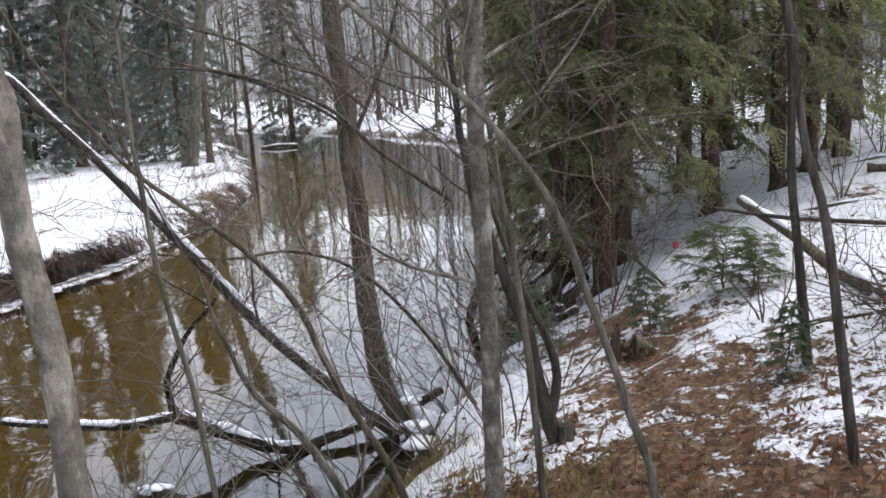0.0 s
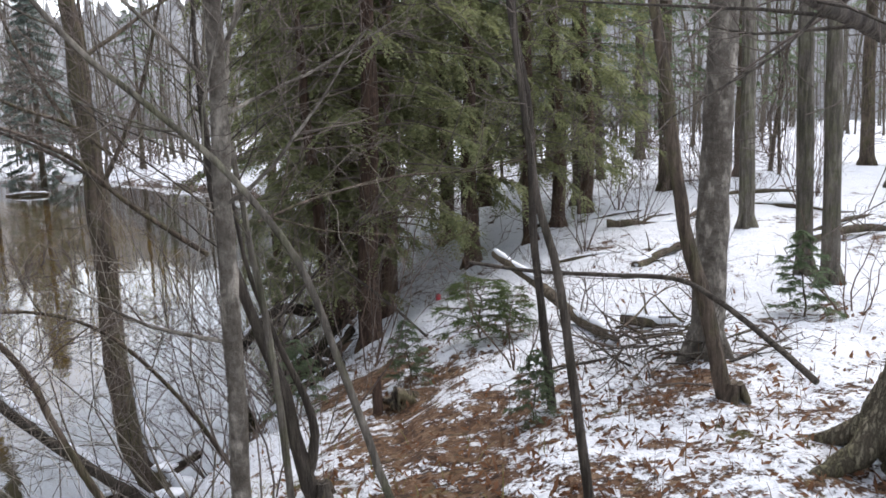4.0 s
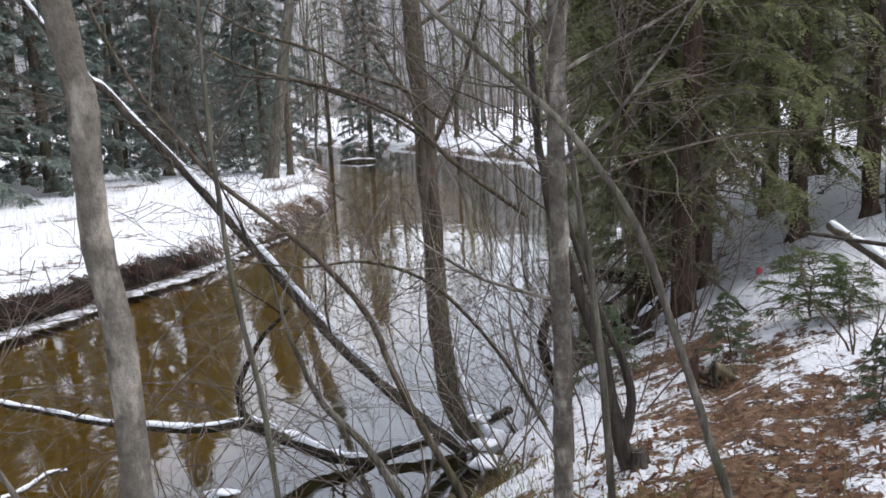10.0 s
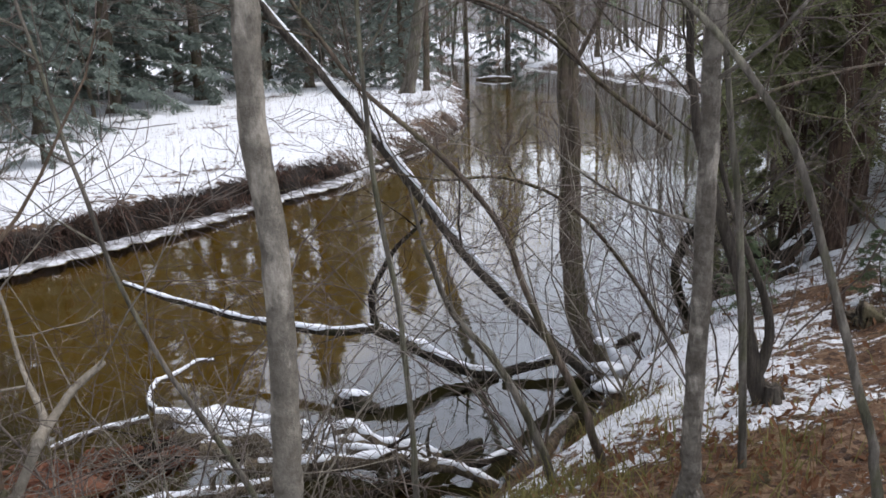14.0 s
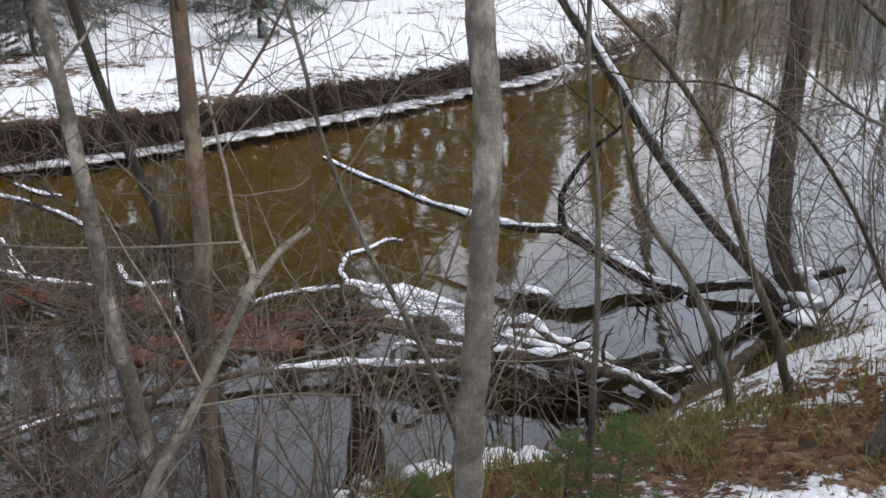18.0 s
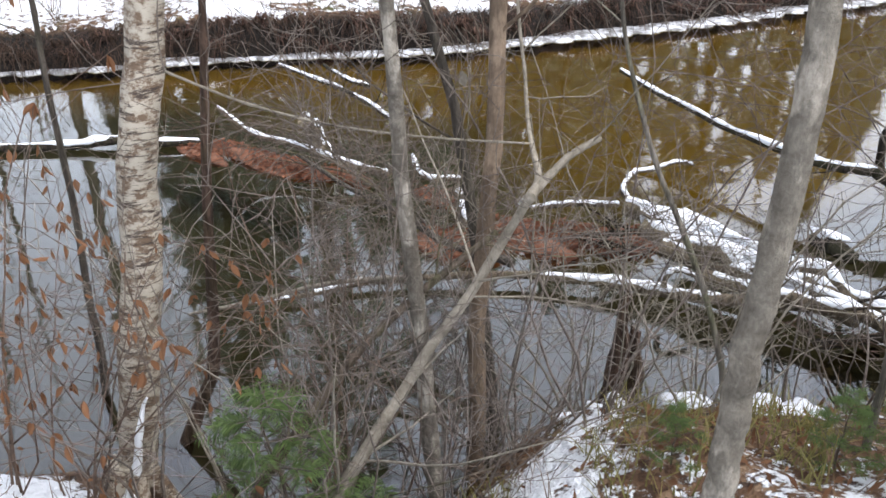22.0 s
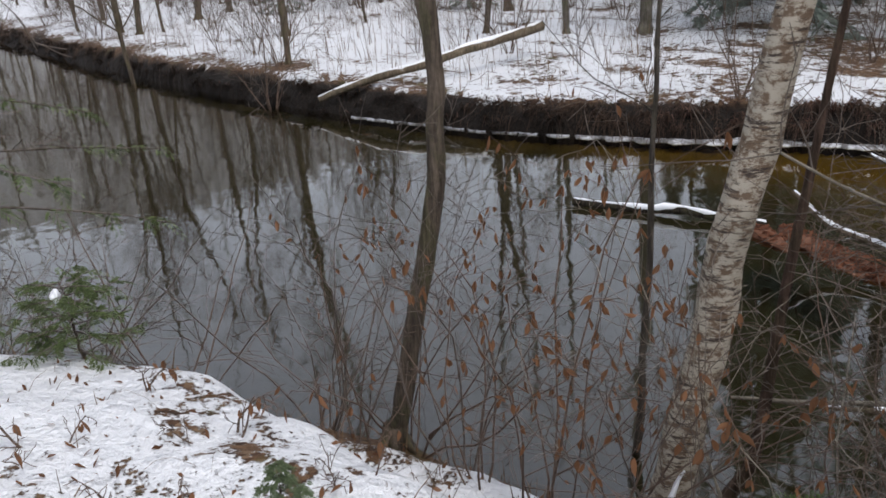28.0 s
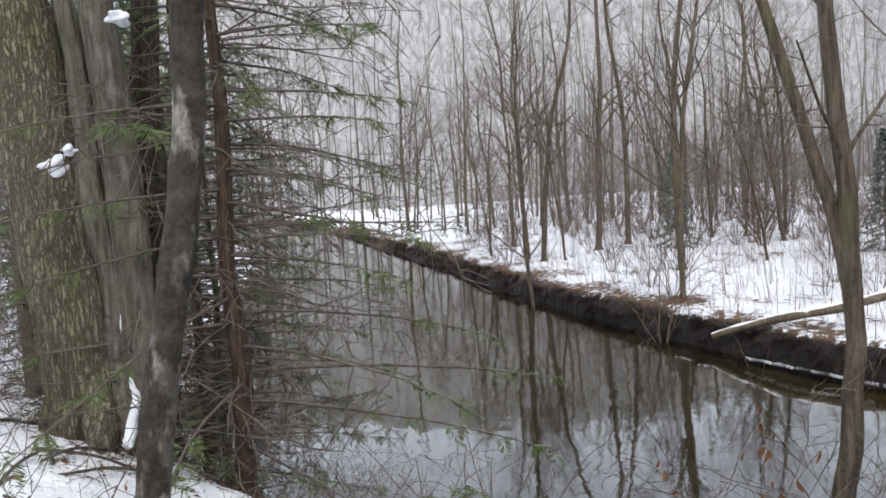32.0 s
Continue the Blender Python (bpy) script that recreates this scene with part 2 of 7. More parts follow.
def furrowed(name, cleft, low, high, moss):
    """Old bark: long flat ridges that meet and part, with dark clefts between."""
    m, nt, out = mat(name)
    bend = mix(nt, 0.16, coords(nt, (1, 1, 0.16)), nt_color(nt, noise_tex(nt, coords(nt, (1, 1, 0.5)), 9, 5, 0.7)))
    edge = voronoi(nt, bend, 34, "DISTANCE_TO_EDGE", "Distance")
    edge = mathn(nt, "ADD", edge, mathn(nt, "MULTIPLY", mathn(nt, "SUBTRACT", noise_tex(nt, coords(nt, (1, 1, 0.3)), 45, 5, 0.7), 0.5), 0.3))
    ridge_ = ramp(nt, edge, (0.0, (0, 0, 0)), (0.3, (1, 1, 1)))
    grain = noise_tex(nt, coords(nt, (1, 1, 0.25)), 60, 5, 0.7)
    c = mix(nt, ramp(nt, grain, (0.3, (0, 0, 0)), (0.7, (1, 1, 1))), low, high)
    green = noise_tex(nt, coords(nt, (1, 1, 0.4)), 2.2, 5, 0.65)
    c = mix(nt, mathn(nt, "MULTIPLY", ramp(nt, green, (0.46, (0, 0, 0)), (0.62, (1, 1, 1))), 0.55), c, moss)
    c = mix(nt, ridge_, cleft, c)
    return finish(m, nt, out, c, 0.9, mathn(nt, "ADD", ridge_, mathn(nt, "MULTIPLY", grain, 0.4)), 0.9, 0.02, 0.15)


def nt_color(nt, fac):
    """A grey colour from a value, to push texture coordinates about."""
    n = nt.nodes.new("ShaderNodeCombineXYZ")
    for k in range(3):
        nt.links.new(fac, n.inputs[k])
    return n.outputs[0]


BARK_FURROWED = furrowed("bark_furrowed", (0.075, 0.062, 0.044), (0.18, 0.155, 0.105), (0.31, 0.275, 0.195), (0.17, 0.17, 0.06))


def birch():
    m, nt, out = mat("birch_bark")
    band = noise_tex(nt, coords(nt, (3, 3, 22)), 2.6, 6, 0.75)
    peel = noise_tex(nt, coords(nt, (5, 5, 9)), 2.4, 7, 0.75)
    low = noise_tex(nt, coords(nt, (1, 1, 1)), 2.6, 3)
    c = mix(nt, ramp(nt, peel, (0.44, (0, 0, 0)), (0.52, (1, 1, 1))), (0.14, 0.094, 0.06), (0.40, 0.352, 0.28))
    c = mix(nt, ramp(nt, band, (0.54, (0, 0, 0)), (0.59, (1, 1, 1))), c, (0.05, 0.035, 0.026))
    g = nt.nodes.new("ShaderNodeSeparateXYZ")
    nt.links.new(coords(nt), g.inputs[0])
    foot = mathn(nt, "ADD", ramp(nt, mathn(nt, "MULTIPLY", g.outputs[2], 0.4), (0.2, (0.25, 0.25, 0.25)), (0.7, (0, 0, 0))), low)
    c = mix(nt, ramp(nt, foot, (0.76, (0, 0, 0)), (0.88, (1, 1, 1))), c, (0.10, 0.07, 0.052))
    return finish(m, nt, out, c, 0.7, peel, 0.8, 0.015)


BIRCH = birch()


def snow_mat():
    m, nt, out = mat("snow")
    v = coords(nt)
    fine = noise_tex(nt, v, 26, 5, 0.6)
    c = mix(nt, noise_tex(nt, v, 3, 3), (0.64, 0.66, 0.69), (0.76, 0.77, 0.78))
    return finish(m, nt, out, c, 0.6, fine, 0.35, 0.02, 0.25)


SNOW = snow_mat()


def needle_mat(name, dark, light, tip):
    m, nt, out = mat(name)
    isl = nt.nodes.new("ShaderNodeNewGeometry").outputs["Random Per Island"]
    big = noise_tex(nt, coords(nt), 1.3, 3)
    c = mix(nt, isl, dark, light)
    c = mix(nt, ramp(nt, big, (0.5, (0, 0, 0)), (0.75, (0.6, 0.6, 0.6))), c, tip)
    c = vary(nt, c, 0.3)
    b = node(nt, "ShaderNodeBsdfPrincipled", Roughness=0.65)
    b.inputs["Specular IOR Level"].default_value = 0.2
    nt.links.new(c, b.inputs["Base Color"])
    tr = nt.nodes.new("ShaderNodeBsdfTranslucent")
    nt.links.new(c, tr.inputs[0])
    ms = node(nt, "ShaderNodeMixShader", Fac=0.55)
    nt.links.new(b.outputs[0], ms.inputs[1])
    nt.links.new(tr.outputs[0], ms.inputs[2])
    nt.links.new(ms.outputs[0], out.inputs[0])
    return m


CEDAR_GREEN = needle_mat("cedar_scales", (0.13, 0.142, 0.068), (0.25, 0.262, 0.122), (0.30, 0.305, 0.15))
HEMLOCK_GREEN = needle_mat("hemlock_needles", (0.08, 0.11, 0.062), (0.165, 0.205, 0.11), (0.20, 0.24, 0.135))
# spruce green is paled to carry the haze across the river in its colour
SPRUCE_GREEN = needle_mat("hazed_spruce_needles", (0.13, 0.158, 0.135), (0.235, 0.275, 0.235), (0.27, 0.305, 0.265))
PINE_DARK = needle_mat("pine_boughs", (0.06, 0.085, 0.035), (0.15, 0.19, 0.075), (0.18, 0.22, 0.09))
PINE_GREEN = needle_mat("pine_needles", (0.055, 0.09, 0.028), (0.125, 0.175, 0.058), (0.16, 0.21, 0.075))
DEAD_LEAF = needle_mat("dead_leaf", (0.10, 0.045, 0.022), (0.25, 0.128, 0.068), (0.30, 0.165, 0.085))
DRY_GRASS = needle_mat("dry_grass", (0.09, 0.055, 0.03), (0.23, 0.15, 0.085), (0.26, 0.18, 0.10))
BROWN_GRASS = needle_mat("sodden_grass", (0.028, 0.018, 0.013), (0.095, 0.061, 0.043), (0.12, 0.08, 0.056))
GREEN_GRASS = needle_mat("moss_green", (0.10, 0.10, 0.032), (0.24, 0.21, 0.08), (0.28, 0.235, 0.11))


def ground_mat():
    m, nt, out = mat("forest_floor")
    v = coords(nt)
    at = nt.nodes.new("ShaderNodeAttribute")
    at.attribute_name = "snow"
    cover = at.outputs["Fac"]
    at2 = nt.nodes.new("ShaderNodeAttribute")
    at2.attribute_name = "earth"
    leaf = voronoi(nt, v, 24)
    sep = nt.nodes.new("ShaderNodeSeparateColor")
    nt.links.new(leaf, sep.inputs[0])
    litter = ramp(nt, sep.outputs[0], (0.0, (0.045, 0.026, 0.016)), (0.35, (0.115, 0.060, 0.032)), (0.7, (0.185, 0.108, 0.06)), (1.0, (0.27, 0.18, 0.11)))
    litter = mix(nt, mathn(nt, "MULTIPLY", noise_tex(nt, v, 60, 4), 0.6), litter, (0.035, 0.02, 0.012))
    moss = noise_tex(nt, v, 1.6, 5, 0.65)
    litter = mix(nt, ramp(nt, moss, (0.56, (0, 0, 0)), (0.68, (0.75, 0.75, 0.75))), litter, (0.075, 0.085, 0.022))
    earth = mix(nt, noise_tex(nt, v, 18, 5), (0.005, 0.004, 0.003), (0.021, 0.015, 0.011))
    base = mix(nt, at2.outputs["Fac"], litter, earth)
    n1 = noise_tex(nt, v, 5.8, 6, 0.7)
    n2 = noise_tex(nt, v, 34, 4, 0.6)
    f = mathn(nt, "ADD", cover, mathn(nt, "MULTIPLY", mathn(nt, "SUBTRACT", n1, 0.5), 1.5))
    f = mathn(nt, "ADD", f, mathn(nt, "MULTIPLY", mathn(nt, "SUBTRACT", n2, 0.5), 0.65))
    fac = ramp(nt, f, (0.46, (0, 0, 0)), (0.54, (1, 1, 1)))
    snowc = mix(nt, noise_tex(nt, v, 2.2, 4), (0.67, 0.69, 0.72), (0.80, 0.81, 0.82))
    c = mix(nt, fac, base, snowc)
    h = mathn(nt, "ADD", mathn(nt, "MULTIPLY", fac, 0.8), mathn(nt, "MULTIPLY", n2, 0.5))
    h = mathn(nt, "ADD", h, mathn(nt, "MULTIPLY", noise_tex(nt, v, 9, 5, 0.62), 2.2))
    return finish(m, nt, out, c, 0.75, h, 0.75, 0.075, 0.2)


GROUND = ground_mat()


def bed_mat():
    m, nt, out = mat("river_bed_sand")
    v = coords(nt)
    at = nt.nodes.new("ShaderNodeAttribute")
    at.attribute_name = "depth_dim"
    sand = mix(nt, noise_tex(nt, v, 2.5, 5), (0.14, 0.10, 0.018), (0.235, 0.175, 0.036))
    # light lost in deep water is painted into the bed as dark grey
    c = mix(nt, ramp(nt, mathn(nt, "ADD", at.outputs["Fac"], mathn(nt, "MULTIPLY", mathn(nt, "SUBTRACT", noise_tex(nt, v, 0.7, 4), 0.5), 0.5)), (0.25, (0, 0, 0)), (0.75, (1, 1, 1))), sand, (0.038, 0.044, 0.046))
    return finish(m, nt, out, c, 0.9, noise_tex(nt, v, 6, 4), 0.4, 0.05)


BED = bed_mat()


def water_mat():
    m, nt, out = mat("river_water")
    v = coords(nt, (1, 1, 1))
    a = noise_tex(nt, v, 1.1, 3)
    b = noise_tex(nt, v, 6.5, 2)
    h = mathn(nt, "ADD", a, mathn(nt, "MULTIPLY", b, 0.12))
    bp = node(nt, "ShaderNodeBump", Strength=0.10, Distance=0.05)
    nt.links.new(h, bp.inputs["Height"])
    gl = node(nt, "ShaderNodeBsdfGlossy", Roughness=0.03)
    gl.inputs[0].default_value = (1, 1, 1, 1)
    tr = nt.nodes.new("ShaderNodeBsdfTransparent")
    tr.inputs[0].default_value = (0.74, 0.66, 0.40, 1)
    fr = node(nt, "ShaderNodeFresnel", IOR=1.85)
    nt.links.new(bp.outputs[0], gl.inputs["Normal"])
    nt.links.new(bp.outputs[0], fr.inputs["Normal"])
    ms = nt.nodes.new("ShaderNodeMixShader")
    nt.links.new(fr.outputs[0], ms.inputs[0])
    nt.links.new(tr.outputs[0], ms.inputs[1])
    nt.links.new(gl.outputs[0], ms.inputs[2])
    nt.links.new(ms.outputs[0], out.inputs[0])
    return m


WATER = water_mat()

# ---- the land ----
FAR_SHORE = [(-300, -190), (-120, -70), (-60, -28), (-35, -12.5), (-24, -6), (-18.4, -2.3), (-15.5, 0), (-13.4, 2), (-12, 4), (-10.8, 6.1), (-9.1, 8.6), (-7.9, 11.6),
             (-7, 14), (-5.9, 18.2), (-5.2, 21), (-5.4, 27), (-6.8, 34), (-9.5, 45), (-16, 56), (-40, 68), (-300, 120)]
NEAR_SHORE = [(-300, 150), (-40, 84), (-16, 70), (-5.6, 55), (0, 46), (3, 36), (3.6, 26), (3.2, 18), (2.6, 14), (1.8, 11), (0.8, 9), (0.05, 7.6), (-0.35, 6.3), (-0.85, 5.3), (-1.15, 4.6),
              (-1.5, 4.2), (-1.9, 3.75), (-2.3, 3.45), (-2.5, 3.0), (-2.4, 2.55), (-2.25, 2.1), (-2.3, 1.75), (-2.75, 1.4), (-3.3, 1.35), (-3.7, 1.2), (-4.2, 0.8), (-4.8, 0.2), (-5.3, -0.7), (-6.1, -2.3), (-7.3, -4.2), (-10, -7.2), (-17, -11.5), (-35, -21), (-60, -38), (-120, -84), (-300, -215)]
RIVER = np.array(FAR_SHORE + NEAR_SHORE, float)


def seg_dist(px, py, line):
    d = np.full(px.shape, 1e9)
    for (ax, ay), (bx, by) in zip(line[:-1], line[1:]):
        ux, uy = bx - ax, by - ay
        u = np.clip(((px - ax) * ux + (py - ay) * uy) / (ux * ux + uy * uy), 0, 1)
        d = np.minimum(d, np.hypot(px - ax - u * ux, py - ay - u * uy))
    return d


LIP = [(-0.8, 3.4), (-1.6, 2.2), (-2.1, 1.35), (-2.45, 0.95), (-2.75, 0.6), (-3.2, 0.2), (-3.7, -0.12), (-4.0, -0.45), (-4.4, -0.85), (-4.7, -1.6), (-5.0, -2.5), (-5.3, -3.4), (-6.1, -4.7), (-8, -6.5), (-14, -11)]


def lip_side(px, py):
    """Distance behind the bank's lip; negative towards the water."""
    d, sgn = np.full(px.shape, 1e9), np.ones(px.shape)
    for (ax, ay), (bx, by) in zip(LIP[:-1], LIP[1:]):
        ux, uy = bx - ax, by - ay
        u = np.clip(((px - ax) * ux + (py - ay) * uy) / (ux * ux + uy * uy), 0, 1)
        e = np.hypot(px - ax - u * ux, py - ay - u * uy)
        sgn = np.where(e < d, np.sign(ux * (py - ay) - uy * (px - ax)), sgn)
        d = np.minimum(d, e)
    return d * sgn


def in_river(px, py):
    inside = np.zeros(px.shape, bool)
    for (ax, ay), (bx, by) in zip(RIVER, np.roll(RIVER, -1, 0)):
        c = (ay > py) != (by > py)
        with np.errstate(divide="ignore", invalid="ignore"):
            inside ^= c & (px < (bx - ax) * (py - ay) / (by - ay) + ax)
    return inside


def wave(px, py, s, seed=0.0):
    """Smooth unevenness between about -1 and 1."""
    r = np.random.default_rng(int(seed * 10) + 3)
    out = np.zeros(px.shape)
    for k in range(7):
        a, ph, fr = r.uniform(0, math.tau), r.uniform(0, math.tau), r.uniform(0.6, 1.9) / s
        out += np.sin((px * math.cos(a) + py * math.sin(a)) * fr + ph)
    return out / 3.2


def land(px, py):
    """Height of the ground, and whether it is river bed."""
    px, py = np.asarray(px, float), np.asarray(py, float)
    wob = 0.10 * wave(px, py, 0.5, 1) + 0.05 * wave(px, py, 0.18, 2)
    dn = seg_dist(px, py, NEAR_SHORE) + wob
    df = seg_dist(px, py, FAR_SHORE) + wob
    wet = in_river(px, py)
    near = 1.72 * (1 - np.exp(-np.maximum(dn, 0) / 2.1))
    # an undercut bench below a snowy lip, where the bank turns along the river
    dl = lip_side(px, py) + wob * 0.5
    step = np.clip((dl + 0.22) / 0.6, 0, 1)
    bench = 0.3 * np.clip(dn / 0.5, 0, 1) + 0.72 * step * step * (3 - 2 * step) + 0.5 * (1 - np.exp(-np.maximum(dl, 0) / 1.6))
    k = np.clip(2.1 - py, 0, 1)
    bench += 0.5 * np.exp(-(((px + 4.3) / 1.5) ** 2 + ((py + 4.7) / 1.7) ** 2)) * step
    near = near * (1 - k) + bench * k
    near = near * (1 - 0.62 * np.clip((py - 42) / 12, 0, 1))
    near += 0.05 * wave(px, py, 1.1, 3) * np.clip(dn, 0, 1) + 0.25 * wave(px, py, 9, 4) * np.clip((dn - 6) / 10, 0, 1)
    far = 0.47 * np.clip(df / 0.55, 0, 1) ** 0.6 + 0.16 * (1 - np.exp(-np.maximum(df, 0) / 6)) + 0.05 * wave(px, py, 1.3, 5) * np.clip(df, 0, 1)
    far += 0.2 * wave(px, py, 12, 6) * np.clip((df - 8) / 15, 0, 1)
    dry = np.where(dn < df, near, far)
    bed = -np.clip(0.10 + 0.22 * np.minimum(df * 0.6, dn * 1.2), 0.06, 0.9)
    return np.where(wet, bed, dry), wet, dn, df


def ground_z(x, y):
    return float(land(np.array([x]), np.array([y]))[0][0])


def spaced(lo, hi, step, a, b):
    """Coordinates from a to b: even steps between lo and hi, then ever wider ones."""
    mid = list(np.arange(lo, hi, step))
    up, s = [hi], step
    while up[-1] < b:
        s *= 1.09
        up.append(up[-1] + s)
    dn, s = [lo], step
    while dn[-1] > a:
        s *= 1.09
        dn.append(dn[-1] - s)
    return np.array(dn[:0:-1] + mid + up)


gx, gy = spaced(-19.0, 5.5, 0.085, -900, 900), spaced(-6.0, 17.0, 0.085, -900, 900)
GX, GY = np.meshgrid(gx, gy)
GZ, wet, DN, DF = land(GX, GY)
# snow lies thin: bare litter under the trees of the slope and along the water
bare = 0.27 * np.exp(-(((GX - 1.9) / 2.0) ** 2 + ((GY - 3.2) / 2.0) ** 2)) + 0.26 * np.exp(-(((GX + 1.5) / 0.5) ** 2 + ((GY - 2.8) / 0.5) ** 2)) + 0.38 * np.exp(-(((GX - 0.4) / 0.7) ** 2 + ((GY - 4.2) / 0.7) ** 2)) + 0.13 * np.exp(-(((GX + 0.6) / 1.2) ** 2 + ((GY - 3.6) / 1.3) ** 2))
bare += 0.24 * np.exp(-(((GX + 1.45) / 0.55) ** 2 + ((GY - 3.1) / 0.7) ** 2))
bare += 0.12 * np.exp(-(((GX - 3.4) / 1.6) ** 2 + ((GY - 4.6) / 1.4) ** 2)) + 0.34 * np.exp(-(((GX - 1.6) / 1.0) ** 2 + ((GY - 7.6) / 1.6) ** 2))
far_bare = 0.3 * np.exp(-(((GX + 15) / 3.5) ** 2 + ((GY - 9) / 3.5) ** 2))
cover = 0.75 - bare - far_bare - (0.04 + 0.08 * np.exp(-np.maximum(DF - 0.4, 0) / 1.5)) * np.clip((-12 - GX) / 2, 0, 1) * np.clip((12 - GY) / 4, 0, 1) + 0.22 * np.exp(-(((GX + 0.6) / 0.35) ** 2 + ((GY - 4.4) / 0.45) ** 2)) - 0.2 * np.exp(-(((GX + 0.35) / 0.5) ** 2 + ((GY - 3.55) / 0.45) ** 2)) + 0.16 * wave(GX, GY, 0.3, 7) + 0.08 * wave(GX, GY, 1.4, 8)
nearside = DN < DF
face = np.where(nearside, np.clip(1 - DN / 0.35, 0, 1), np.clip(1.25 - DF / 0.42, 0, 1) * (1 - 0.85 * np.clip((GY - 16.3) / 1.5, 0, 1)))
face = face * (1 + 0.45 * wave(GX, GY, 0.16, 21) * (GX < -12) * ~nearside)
cover = cover - 0.75 * face - np.where(nearside, 0.2 * np.exp(-np.abs(lip_side(GX, GY)) / 1.2) * (GY < 2), 0.22 * np.exp(-np.maximum(DF - 0.4, 0) / 0.7))
cover = cover - np.where(nearside & (GY > 3.2) & (GY < 8), 0.24 * np.exp(-DN / 0.5), 0)
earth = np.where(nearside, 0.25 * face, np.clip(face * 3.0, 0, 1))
cover[wet], earth[wet] = 0.0, 1.0
GZ = GZ + np.where(wet, 0, 0.035 * np.clip((cover - 0.4) * 4, 0, 1) + (0.016 * wave(GX, GY, 0.09, 9) + 0.02 * wave(GX, GY, 0.22, 12)) * (np.abs(GX) < 12))
nx, ny = len(gx), len(gy)
ii = (np.arange(ny - 1)[:, None] * nx + np.arange(nx - 1)[None]).ravel()
quads = np.stack([ii, ii + 1, ii + nx + 1, ii + nx], 1)
ground_mesh = Buf().add(np.stack([GX, GY, GZ], -1).reshape(-1, 3), quads).mesh("ground")
# the last attribute dims the bed's colour off the far bank, as deep water would
for key, val in (("snow", cover), ("earth", earth), ("depth_dim", np.clip((DF - np.interp(GX, (-14, -10, -7, -5.5, -4), (-1.2, 0.3, 1.6, 3.2, 4.4))) / 1.8, 0, 1))):
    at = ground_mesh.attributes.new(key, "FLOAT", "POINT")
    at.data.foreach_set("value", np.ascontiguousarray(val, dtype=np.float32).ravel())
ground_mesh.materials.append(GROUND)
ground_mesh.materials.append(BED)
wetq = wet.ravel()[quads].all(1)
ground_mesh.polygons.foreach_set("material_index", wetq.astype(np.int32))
ground = tagged(new("ground", ground_mesh), "snowy forest floor with brown leaf litter showing through", "ground", kind="structure")

